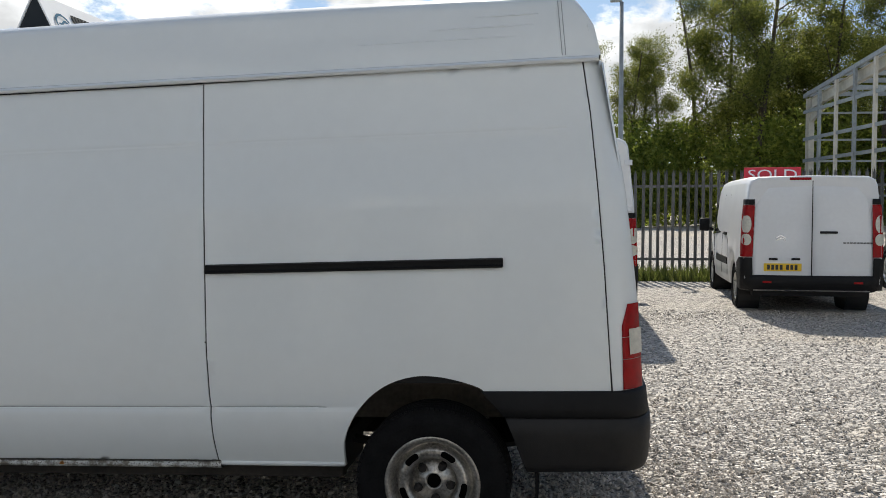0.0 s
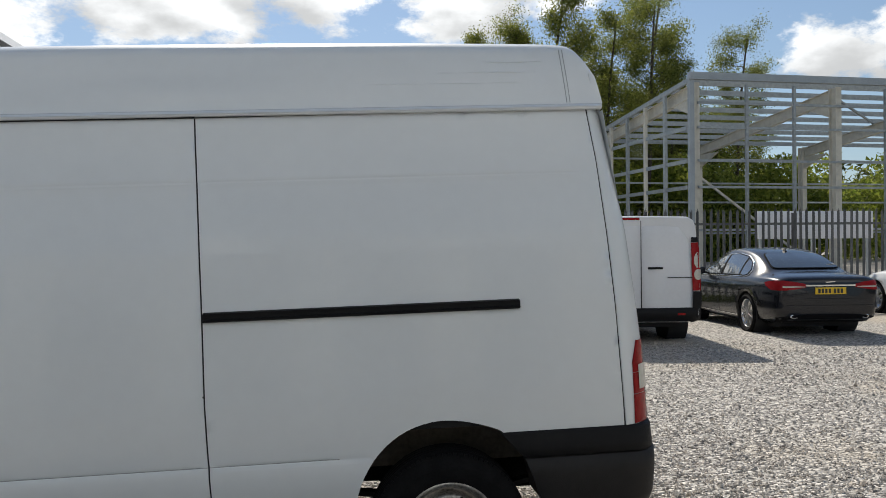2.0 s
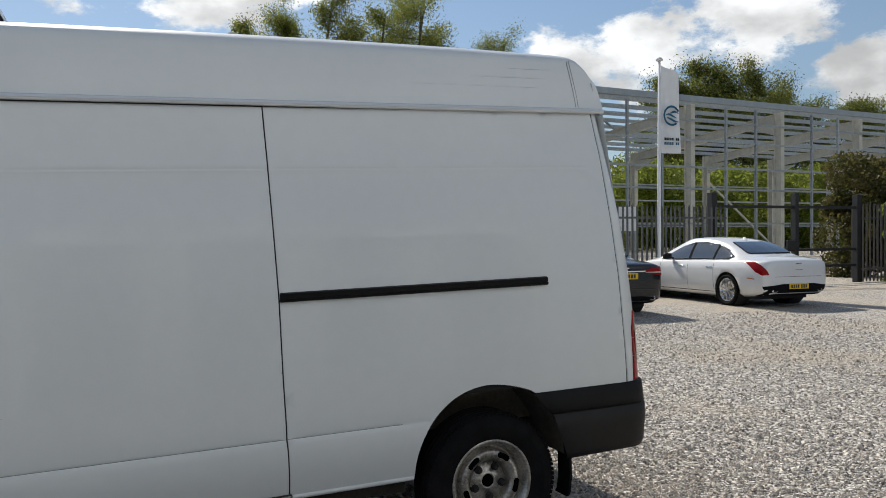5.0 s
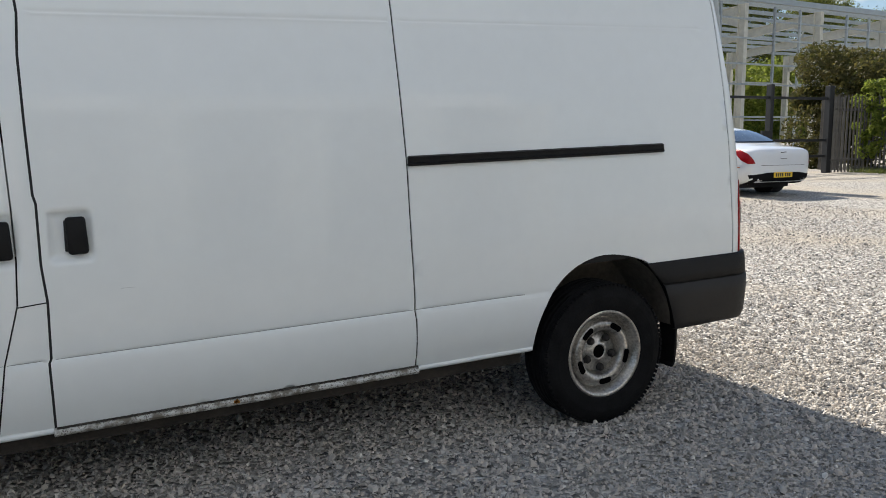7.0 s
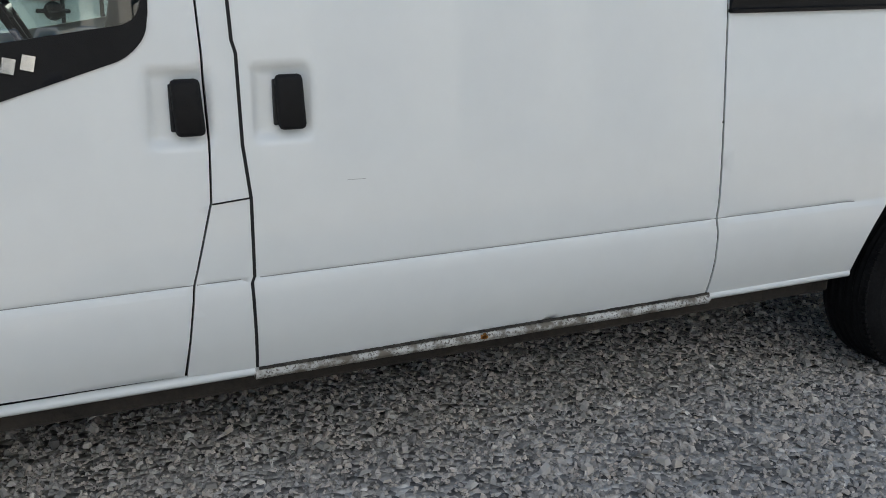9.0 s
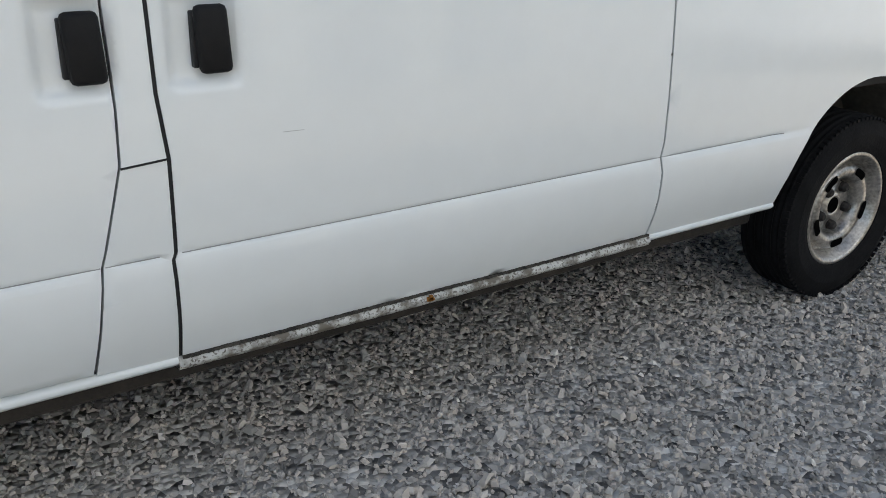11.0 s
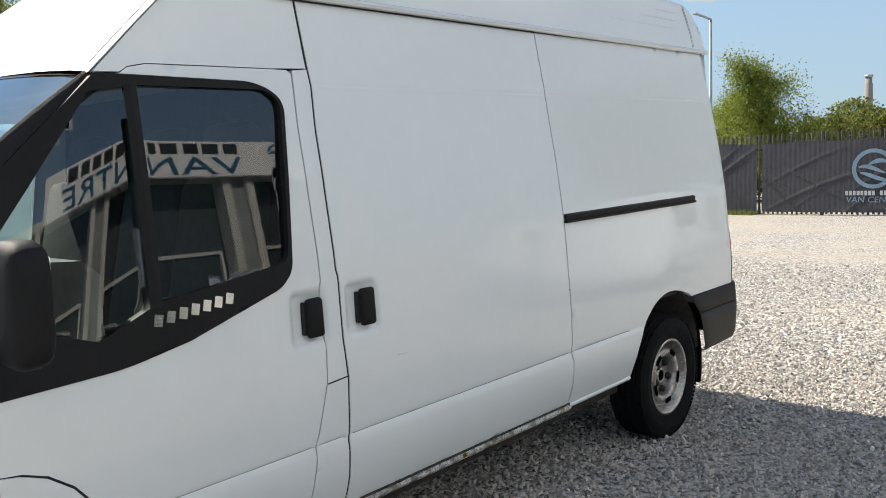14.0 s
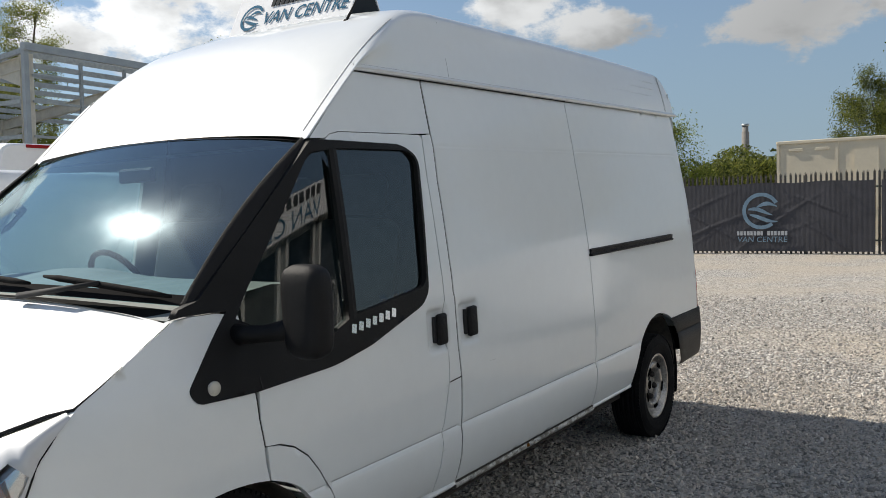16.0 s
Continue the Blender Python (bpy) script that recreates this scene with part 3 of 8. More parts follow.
TRIM = [(-3.225, 1.922), (-2.70, 1.914), (-2.594, 1.862), (-2.643, 1.300), (-2.69, 1.252), (-3.03, 1.148), (-3.235, 1.110), (-3.615, 1.096), (-3.840, 1.104), (-3.866, 1.145), (-3.662, 1.360), (-3.80, 1.366), (-3.855, 1.362), (-3.835, 1.385), (-3.76, 1.405)]


def off(line, d):
    return [(x + d, z) for x, z in line]


def bent(pts, n=4):
    """A smooth line through points of any dimension."""
    pts = [Vector(p) for p in pts]
    out = []
    for i in range(len(pts) - 1):
        p0, p1, p2, p3 = pts[max(i - 1, 0)], pts[i], pts[i + 1], pts[min(i + 2, len(pts) - 1)]
        for k in range(n):
            t = k / n
            out.append(0.5 * (2 * p1 + (p2 - p0) * t + (2 * p0 - 5 * p1 + 4 * p2 - p3) * t * t + (3 * p1 - p0 - 3 * p2 + p3) * t ** 3))
    return [tuple(p) for p in out + [pts[-1]]]


def wheel(parent, x, y, z, radius, width, rim_r, kind, side=-1, label=""):
    """A road wheel: tyre, rim and what sits on it. side -1 faces the near side."""
    w = new("wheel")
    w.parent = parent
    w.matrix_local = Matrix.Translation((x, y, z)) @ Matrix.Diagonal((1, -side, 1, 1))
    if label:
        tagged(w, label)
    bm = bmesh.new()
    h = width / 2
    prof = [(rim_r - 0.01, h * 0.9), (rim_r + 0.004, -h * 0.80), (rim_r + 0.012, -h * 0.93), (rim_r + 0.035, -h), (rim_r + (radius - rim_r) * 0.55, -h * 1.06), (radius - 0.032, -h * 0.98), (radius - 0.014, -h * 0.90), (radius - 0.004, -h * 0.80)]
    for g in (-0.62, -0.33, 0.0, 0.33, 0.62):
        prof += [(radius, (g - 0.10) * h), (radius - 0.007, (g - 0.035) * h), (radius - 0.007, (g + 0.035) * h), (radius, (g + 0.10) * h)]
    prof += [(radius - 0.006, h * 0.85), (radius - 0.03, h * 0.98), (rim_r + 0.03, h), (rim_r - 0.01, h * 0.9)]
    lathe(bm, prof, 56)
    # shoulder blocks
    for k in range(90):
        a = k * math.tau / 90
        m = Matrix.Rotation(a, 4, "Y")
        box(bm, -0.008, 0.008, -h * 0.955, -h * 0.70, radius - 0.014, radius - 0.0035, m=m)
    part("tyre", bm, RUBBER, w, smooth=False)
    if kind == "steel":
        bm = bmesh.new()
        R = rim_r
        prof = [(R + 0.004, -h * 0.72), (R + 0.013, -h * 0.80), (R + 0.013, -h * 0.88), (R + 0.002, -h * 0.92), (R - 0.010, -h * 0.86), (R - 0.016, -h * 0.66), (R - 0.024, -h * 0.60), (R - 0.028, -h * 0.25), (R - 0.042, -h * 0.25), (R - 0.046, -h * 0.64), (R - 0.064, -h * 0.735), (R - 0.084, -h * 0.70), (R - 0.098, -h * 0.58),
                (0.108, -h * 0.30), (0.102, -h * 0.14), (0.097, -h * 0.14), (0.092, -h * 0.36), (0.046, -h * 0.36), (0.040, -h * 0.42), (0.034, -h * 0.42), (0.033, -h * 0.15), (0.0, -h * 0.15)]
        lathe(bm, prof, 60)
        part("rim", bm, WHEELSTEEL, w, smooth=True)
        for k in range(5):
            bm = bmesh.new()
            a = radians(60) + k * math.tau / 5
            # long vent slots near the rim: black faces painted for the dark inside
            for q in range(-4, 4):
                a0, a1 = a + q * 0.062, a + (q + 1) * 0.062
                r0, r1 = R - 0.080, R - 0.052
                wid = 0.5 if q in (-4, 3) else 1.0
                rm = (r0 + r1) / 2
                pts = []
                for aa, f in ((a0, 0.55 if q == -4 else 1), (a1, 0.55 if q == 3 else 1)):
                    pts += [(rm - 0.0145 * f, aa), (rm + 0.0145 * f, aa)]
                vs = [bm.verts.new((r * math.cos(t), -h * 0.752, r * math.sin(t))) for r, t in (pts[0], pts[1], pts[3], pts[2])]
                bm.faces.new(vs)
            part("vent_slot", bm, HOLE, w)
        for k in range(5):
            a = radians(60) + k * math.tau / 5
            bm = bmesh.new()
            lathe(bm, [(0.0, -h * 0.60), (0.011, -h * 0.60), (0.015, -h * 0.55), (0.019, -h * 0.50), (0.022, -h * 0.28), (0.0, -h * 0.28)], 8, Matrix.Translation((0.078 * math.cos(a), 0, 0.078 * math.sin(a))))
            part("wheel_nut", bm, RUSTYNUT, w)
        # the hub's dark bore, painted as a black plug
        bm = bmesh.new()
        lathe(bm, [(0.0, -h * 0.40), (0.026, -h * 0.41), (0.030, -h * 0.425), (0.030, -h * 0.2), (0, -h * 0.2)], 20)
        part("hub_cap", bm, HOLE, w)
    else:
        bm = bmesh.new()
        R = rim_r
        lathe(bm, [(R + 0.004, -h * 0.72), (R + 0.010, -h * 0.84), (R + 0.002, -h * 0.90), (R - 0.014, -h * 0.80), (R - 0.02, h * 0.2), (0.05, h * 0.25), (0, h * 0.25)], 40)
        part("rim", bm, CHROME if kind == "alloy" else STEEL, w, smooth=True)
        n = 10 if kind == "alloy" else 5
        for k in range(n):
            bm = bmesh.new()
            a = k * math.tau / n
            m = Matrix.Rotation(a, 4, "Y")
            box(bm, -0.012, 0.012, -h * 0.86, -h * 0.62, 0.03, R - 0.006, 0.003, m=m)
            part("spoke", bm, STEEL, w)
        bm = bmesh.new()
        lathe(bm, [(0, -h * 0.92), (0.03, -h * 0.9), (0.05, -h * 0.8), (0.05, -h * 0.5), (0, -h * 0.5)], 16)
        part("hub_cap", bm, STEEL, w)
    return w


def build_van():
    van = thing("panel_van", "white high-roof panel van with black side rail and bumpers", "van")
    G = 0.0028
    # sliding door
    outline = off(SLIDER_FRONT, 0.0048) + [(p[0] - 0.0042, p[1]) for p in SLIDER_REAR[::-1]]
    door = skin_panel("sliding_door", outline, WHITE, van, label="white sliding side door with worn lower edge", extra=(1.895, 1.904, 1.908, 1.912, 1.916, 1.93))
    # rear quarter
    arch = bent(REAR_ARCH, 3)
    q = off(SLIDER_REAR, G) + [(-0.98, 0.425), (-0.41, 0.415)] + arch + [(0.79, 0.772)] + off(QUARTER_REAR[::-1], -G)[1:]
    quarter = skin_panel("rear_quarter", q, WHITE, van, label="plain white load-bay side panel with a pressed recess", extra=(1.895, 1.904, 1.908, 1.912, 1.916, 1.93))
    # pillar between the doors
    p = [(-2.538, 1.957)] + off(DOOR_REAR, G)[1:-1] + [(-2.613, 0.445)] + off(SLIDER_FRONT[::-1], -0.0040)[:-2] + [(-2.476, 1.963)]
    pillar = skin_panel("door_pillar", p, WHITE, van)
    bm = bmesh.new()
    bar(bm, (-2.527, skin(-2.527, 0.902) - 0.0008, 0.902), (-2.437, skin(-2.437, 0.908) - 0.0008, 0.909), 0.003, 0.004)
    part("panel_joint", bm, DARKGAP, pillar)
    # rubber seals in the sliding door's gaps
    for line, w, deep in ((SLIDER_FRONT, 0.0052, 0.0035), (SLIDER_REAR, 0.0042, 0.006), (QUARTER_REAR, 0.0040, 0.004)):
        bm = bmesh.new()
        pts = dense(list(line), 0.05, closed=False)
        sheet(bm, [[(x - w, skin(x, z) + deep, z), (x + w, skin(x, z) + deep, z)] for x, z in pts])
        part("door_seal", bm, DARKGAP, van)
    bm = bmesh.new()
    sheet(bm, [[(x - 0.006, skin(x, z) + 0.003, z), (x + 0.003, skin(x, z) + 0.003, z)] for x, z in dense(DOOR_FRONT, 0.03, closed=False)])
    sheet(bm, [[(x - 0.004, skin(x, z) + 0.003, z - 0.003), (x + 0.004, skin(x, z) + 0.003, z + 0.003)] for x, z in dense(FLARE, 0.03, closed=False)])
    part("door_seal", bm, DARKGAP, van)
    # panel over the front door
    over = [(-3.225, 1.926)] + [(x, z + 0.003) for x, z in DOOR_TOP] + [(-2.56, 1.963), (-2.478, 1.966), (-2.481, 1.99)] + [(-2.493, 2.195), (-2.945, 2.195), (-3.08, 2.07)]
    skin_panel("door_header", over, WHITE, van, step=0.03)
    # front door with its window opening
    glass_hole = rounded([(-3.112, 1.890), (-2.665, 1.890), (-2.612, 1.85), (-2.655, 1.330), (-3.122, 1.272)], 0.05, 5, {1, 2, 3})
    quarter_hole = [(-3.245, 1.872), (-3.138, 1.885), (-3.148, 1.262), (-3.30, 1.195), (-3.50, 1.262), (-3.635, 1.332)]
    trim = rounded(TRIM, 0.06, 6, {1, 2, 3, 4, 6, 8, 9})
    rim = rounded([(-3.19, 1.897), (-2.66, 1.905), (-2.598, 1.85), (-2.640, 1.30), (-3.03, 1.165), (-3.24, 1.13), (-3.60, 1.12)], 0.05, 5, {1, 2, 3, 5})
    lower = off(DOOR_FRONT, G)[1:] + [(x + 0.003, z + 0.002) for x, z in FLARE[1:-1]] + [(-3.215, 0.46)] + off(DOOR_REAR[::-1], -G)[:-1] + [(-2.546, 1.945), (-2.562, 1.957)] + DOOR_TOP[::-1] + [(-3.19, 1.910)] + rim
    fdoor = skin_panel("front_door", lower, WHITE, van, step=0.035, label="white front passenger door")
    pane = skin_panel("door_window", rounded([(-3.125, 1.90), (-2.66, 1.90), (-2.603, 1.85), (-2.645, 1.315), (-3.13, 1.262)], 0.05, 5, {1, 2}), GLASS, fdoor, out=-0.010, lip=0, surf=pane_plane)
    pane2 = skin_panel("quarter_window", [(-3.250, 1.880), (-3.130, 1.892), (-3.140, 1.255), (-3.30, 1.18), (-3.71, 1.29)], GLASS, fdoor, out=-0.012, lip=0, surf=pane_plane)
    pane.visible_shadow = pane2.visible_shadow = False
    skin_panel("window_trim", trim, BLACKPLASTIC, van, holes=[glass_hole, quarter_hole], step=0.03, out=0.005, label="black window surround that sweeps down over the wing")
    bm = bmesh.new()
    zz = np.linspace(1.26, 1.888, 12)
    sheet(bm, [[(-3.150, skin(-3.15, z) - 0.010, z), (-3.132, skin(-3.13, z) - 0.014, z), (-3.112, skin(-3.11, z) - 0.010, z)] for z in zz])
    part("window_bar", bm, BLACKPLASTIC, fdoor)
    bm = bmesh.new()
    bar(bm, (-3.592, skin(-3.592, 1.09) - 0.0062, 1.10), (-3.60, skin(-3.60, 1.30) - 0.0062, 1.28), 0.004, 0.003)
    part("trim_joint", bm, DARKGAP, van)
    # the body crease's shade, painted as a thin grey strip
    for owner, xa, xb in ((fdoor, -3.30, -2.585), (pillar, -2.575, -2.44), (door, -2.43, -1.022), (quarter, -1.014, -0.47)):
        bm = bmesh.new()
        n = 14
        xs = np.linspace(xa, xb, n)
        for x0_, x1_ in zip(xs, xs[1:]):
            bar(bm, (x0_, skin(x0_, 0.7005) + 0.0002, 0.7005), (x1_, skin(x1_, 0.7005) + 0.0002, 0.7005), 0.0030, 0.0026)
        part("crease_line", bm, CREASESHADE, owner)
    # small scars in the paint
    bm = bmesh.new()
    bar(bm, (-2.190, skin(-2.190, 0.932) - 0.0006, 0.932), (-2.141, skin(-2.141, 0.931) - 0.0006, 0.931), 0.0010, 0.0010)
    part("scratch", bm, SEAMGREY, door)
    for x, z in ((-1.037, 1.000),):
        bm = bmesh.new()
        lathe(bm, [(0, -0.0010), (0.0035, -0.0008), (0.0042, 0.001), (0, 0.001)], 7, Matrix.Translation((x, skin(x, z), z)))
        part("paint_chip", bm, SILLDIRT, door)
    # badge: raised bars
    bm = bmesh.new()
    for k in range(7):
        x = -3.142 + k * 0.0395
        y = skin(x, 1.22) - 0.0075
        z = 1.224 + 0.0045 * k
        bar(bm, (x + 0.010, y, z - 0.016), (x + 0.018, y + 0.004, z + 0.016), 0.0270, 0.004, (0, 1, 0))
    tagged(part("model_badge", bm, CHROME, van), "silver raised badge", kind="stuff")
    # round blanking cap on the wing trim
    bm = bmesh.new()
    lathe(bm, [(0, -0.0075), (0.020, -0.0070), (0.0235, -0.004), (0.0235, 0.004)], 24, Matrix.Translation((-3.775, skin(-3.775, 1.14) - 0.004, 1.140)))
    part("side_repeater", bm, CLEARLAMP, van, "round milky side repeater lens", smooth=True)
    # front wing
    arch_f = bent(FRONT_ARCH, 3)
    back = [(-3.598, 0.90), (-3.622, 1.02), (-3.62, 1.09)]
    wing = [(x, z) for x, z in arch_f if x < -3.56] + [(-3.578, 0.80), (-3.592, 0.86)] + [(-3.597, 0.915), (-3.614, 1.01), (-3.62, 1.10), (-3.62, 1.34), (-3.70, 1.357), (-3.80, 1.358)]
    wing += [(-3.86, 1.353), (-4.03, 1.262), (-4.185, 1.172), (-4.236, 1.128), (-4.282, 1.073), (-4.312, 1.02), (-4.338, 0.95), (-4.365, 0.86), (-4.405, 0.76), (-4.415, 0.62), (-4.30, 0.60), (-4.15, 0.60), (-4.10, 0.58)]
    skin_panel("front_wing", wing[1:], WHITE, van, step=0.03, label="white front wing")
    # flared lip behind the front wheel
    fl = [(x, z) for x, z in arch_f if x > -3.56][::-1]
    flare = [(-3.587, 0.912)] + [(x - 0.003, z - 0.002) for x, z in FLARE[1:-1]] + [(-3.227, 0.445), (-3.32, 0.445)] + fl[1:] + [(-3.574, 0.80)]
    skin_panel("arch_flare", flare, WHITE, van, step=0.025, out=0.004)
    # sill with chipped, rusty edge
    bm = bmesh.new()
    rows = []
    for x in np.linspace(-2.44, -0.985, 150):
        d = 0.004 * noise.noise(Vector((x * 9, 3, 0))) + 0.0015 * noise.noise(Vector((x * 60, 7, 0)))
        rows.append([(x, 0.030, 0.438), (x, 0.020 + d * 0.4, 0.431), (x, 0.014 + d, 0.420), (x, 0.022 + d, 0.406), (x, 0.06, 0.400), (x, 0.12, 0.40)])
    sheet(bm, rows)
    part("sill", bm, SILLMAT, van, "dirty white sill with chips, grime and rust", smooth=True)
    for xa, xb in ((-3.22, -2.44), (-0.985, -0.40)):
        bm = bmesh.new()
        sheet(bm, [[(x, 0.034, 0.444), (x, 0.022, 0.436), (x, 0.019, 0.427), (x, 0.026, 0.417), (x, 0.09, 0.412)] for x in np.linspace(xa, xb, 20)])
        part("sill_end", bm, WHITE, van, smooth=True)
    # crumbling sealer along the sill's top edge
    bm = bmesh.new()
    rng = random.Random(17)
    xs = np.linspace(-2.43, -0.99, 260)
    for x0_, x1_ in zip(xs, xs[1:]):
        w = 0.005 + 0.0045 * abs(noise.noise(Vector((x0_ * 26, 1, 4)))) + rng.uniform(0, 0.003)
        z = 0.4345 + 0.004 * (x0_ + 2.43) / 1.44 + rng.uniform(-0.0008, 0.0008) + w * 0.25
        bar(bm, (x0_, 0.0215, z), (x1_, 0.0215, z), w, 0.007)
    part("sill_gap", bm, SILLDIRT, van, "ragged dirty sealer")
    bm = bmesh.new()
    for k in range(7):
        x = -1.79 + rng.uniform(-0.014, 0.014)
        box(bm, x - rng.uniform(0.003, 0.008), x + rng.uniform(0.003, 0.008), 0.0115, 0.018, 0.420 + rng.uniform(-0.006, 0.003), 0.426 + rng.uniform(-0.003, 0.008), 0.001)
    part("rust_spot", bm, RUST, van, "orange rust bloom")
    # dark shell behind the panels closes the gaps
    bm = bmesh.new()
    for far in (False, True):
        rows = []
        for x in np.linspace(-2.50, 0.80, 14):
            rows.append([(min(x, 0.80 - 0.085 * (z - 0.8)), (2 * MID - skin(x, z) - 0.045) if far else skin(x, z) + 0.045, z) for z in np.linspace(0.80, 2.2, 10)])
        sheet(bm, rows, flip=far)
        sheet(bm, [[(x, (2 * MID - skin(x, z) - 0.045) if far else skin(x, z) + 0.045, z) for z in (0.42, 0.55, 0.70, 0.82)] for x in np.linspace(-3.2, -0.42, 12)], flip=far)
    box(bm, -3.2, -0.45, 0.08, 1.89, 0.42, 0.50)
    box(bm, -0.45, 0.78, 0.34, 1.63, 0.57, 0.93)
    box(bm, -0.45, 0.72, 0.10, 1.87, 0.88, 0.94)
    sheet(bm, [[(x, skin(x, z) + 0.040, z) for z in (0.84, 0.95, 1.05)] for x in np.linspace(-3.70, -3.25, 8)])
    part("inner_shell", bm, DARKGAP, van)
    bm = bmesh.new()
    box(bm, -2.50, -2.47, 0.16, 1.81, 0.5, 2.17)
    part("bulkhead", bm, SEATCLOTH, van)
    # opposite side
    far_out = [(-3.20, 0.45), (-0.40, 0.42)] + arch + [(0.79, 0.772)] + QUARTER_REAR[::-1][1:] + [(-2.95, 2.19), (-3.22, 1.92), (-3.80, 1.37), (-4.15, 1.15), (-4.36, 0.93), (-4.41, 0.62), (-4.10, 0.58)] + arch_f[4:]
    far_hole = rounded([(-3.23, 1.88), (-2.67, 1.89), (-2.62, 1.84), (-2.66, 1.32), (-3.15, 1.25), (-3.62, 1.28)], 0.04, 4)
    skin_panel("off_side", far_out, WHITE, van, holes=[far_hole], step=0.07, far=True)
    pane = skin_panel("off_side_window", far_hole, GLASS, van, step=0.1, out=-0.004, lip=0, far=True)
    pane.visible_shadow = False
    # roof and its sloping front, from the gutter over to the far gutter
    stations = [(-3.235, 0.118, 1.925, 1.972), (-3.10, 0.120, 2.06, 2.13), (-2.955, 0.124, 2.200, 2.285), (-2.80, 0.140, 2.335, 2.405), (-2.65, 0.165, 2.440, 2.485), (-2.52, 0.190, 2.500, 2.540), (-2.38, 0.205, 2.525, 2.580), (-2.20, 0.212, 2.532, 2.600),
                (-1.6, 0.215, 2.535, 2.615), (-0.8, 0.215, 2.535, 2.615), (-0.2, 0.215, 2.532, 2.610), (0.30, 0.215, 2.525, 2.595), (0.50, 0.218, 2.525, 2.575), (0.58, 0.212, 2.520, 2.556), (0.625, 0.206, 2.505, 2.528), (0.655, 0.197, 2.475, 2.49), (0.676, 0.184, 2.43, 2.44), (0.690, 0.173, 2.385, 2.39)]
    rows = []
    curve = bent(stations, 4)
    for x, ys, zs, zc in curve:
        start_z = min(2.228, zs - 0.001) if x > -2.955 else zs - 0.004
        sy = 0.124 + max(0, start_z - 2.228) * 0.3
        if x <= -2.955:
            sy = ys
        half = []
        for t in np.linspace(0, 1, 6):
            z = start_z + (zs - 0.055 * min(1, (zs - start_z) / 0.2) - start_z) * t
            half.append((x, sy + (ys - 0.030 - sy) * t ** 1.3, z))
        a, b = Vector(half[-1]), Vector((x, ys + 0.085, zs + (zc - zs) * 0.30))
        c = Vector((x, ys + 0.004, zs + 0.004))
        soft = float(smoothstep(-3.1, -2.5, x))
        c = c + (Vector((x, ys - 0.02, zs + 0.004)) - c) * soft
        for t in np.linspace(0, 1, 7)[1:]:
            half.append(tuple(a * (1 - t) ** 2 + c * 2 * t * (1 - t) + b * t * t))
        for t in np.linspace(0, 1, 8)[1:]:
            y = b.y + (MID - b.y) * t
            half.append((x, y, b.z + (zc - b.z) * (1 - (1 - t) ** 2.2)))
        k = float(np.clip((x - 0.45) / 0.240, 0, 1))
        half = [(px + k * 0.055 * float(np.clip((2.47 - pz) / 0.24, 0, 1)), py, pz) for px, py, pz in half]
        full = half + [(p[0], 2 * MID - p[1], p[2]) for p in half[-2::-1]]
        rows.append(full)
    bm = bmesh.new()
    sheet(bm, rows)
    last = rows[-1]
    bm.faces.new([bm.verts.new(p) for p in last][::-1])
    bmesh.ops.recalc_face_normals(bm, faces=bm.faces[:])
    roof = part("roof", bm, WHITE, van, "tall white roof with a sloping front", smooth=True)
    # pressed seam where the sloping front meets the sides
    for far in (False, True):
        bm = bmesh.new()
        line = [r[8] for r in rows if -3.23 < r[0][0] < -2.60]
        for p, q in zip(line, line[1:]):
            p, q = [(v[0] - 0.0006, 2 * MID - v[1] if far else v[1], v[2] + 0.0008) for v in (p, q)]
            bar(bm, p, q, 0.0030, 0.0022)
        part("roof_seam", bm, SEAMGREY, van)
    # gutter strip
    for far in (False, True):
        bm = bmesh.new()
        rows = []
        for x in np.linspace(-2.94, 0.735, 60):
            e = 0.018 * float(smoothstep(-2.94, -2.82, x))
            z0 = 2.206
            pr = [(0.118, -0.006), (0.118 - e, -0.004), (0.112 - e, 0.006), (0.118 - e * 0.6, 0.018), (0.132, 0.026)]
            rows.append([(x, 2 * MID - py if far else py, z0 + dz) for py, dz in pr])
        sheet(bm, rows, flip=far)
        part("roof_gutter", bm, WHITE, van, smooth=False)
    # dark slot above the sliding door
    bm = bmesh.new()
    bar(bm, (-2.49, 0.119, 2.1985), (-1.085, 0.119, 2.1985), 0.004, 0.007)
    part("door_slot", bm, DARKGAP, van)
    # roof seams
    for xs in (0.556, 0.571, -2.262):  # lines across the roof's side
        bm = bmesh.new()
        pts = []
        for z in np.linspace(2.235, 2.49, 12):
            t = (z - 2.228) / (2.535 - 0.055 - 2.228)
            pts.append((xs + (0.085 * (2.49 - z) if xs > 0 else 0.0), 0.124 + (0.185 - 0.124) * min(1.0, t) ** 1.3 + 0.0006, z))
        for a, b in zip(pts, pts[1:]):
            bar(bm, a, b, 0.003, 0.0025)
        part("roof_seam", bm, SEAMGREY, van)
    # pressed ribs near the roof's rear
    for k, (x0, x1, z) in enumerate(((-0.45, 0.42, 2.335), (-0.1, 0.45, 2.385), (0.15, 0.47, 2.435))):
        bm = bmesh.new()
        t = (z - 2.228) / 0.252
        y = 0.124 + 0.061 * t ** 1.3
        tube(bm, [(x0, y + 0.004, z), (x0 + 0.12, y + 0.0033, z), (x1 - 0.10, y + 0.0033, z), (x1, y + 0.004, z)], [0.001, 0.0040, 0.0040, 0.001], 12)
        part("roof_rib", bm, WHITE, van, smooth=True)
    build_rear(van)
    build_front(van)
    # black slide rail
    bm = bmesh.new()
    x0, x1 = -1.040, 0.325
    rows = []
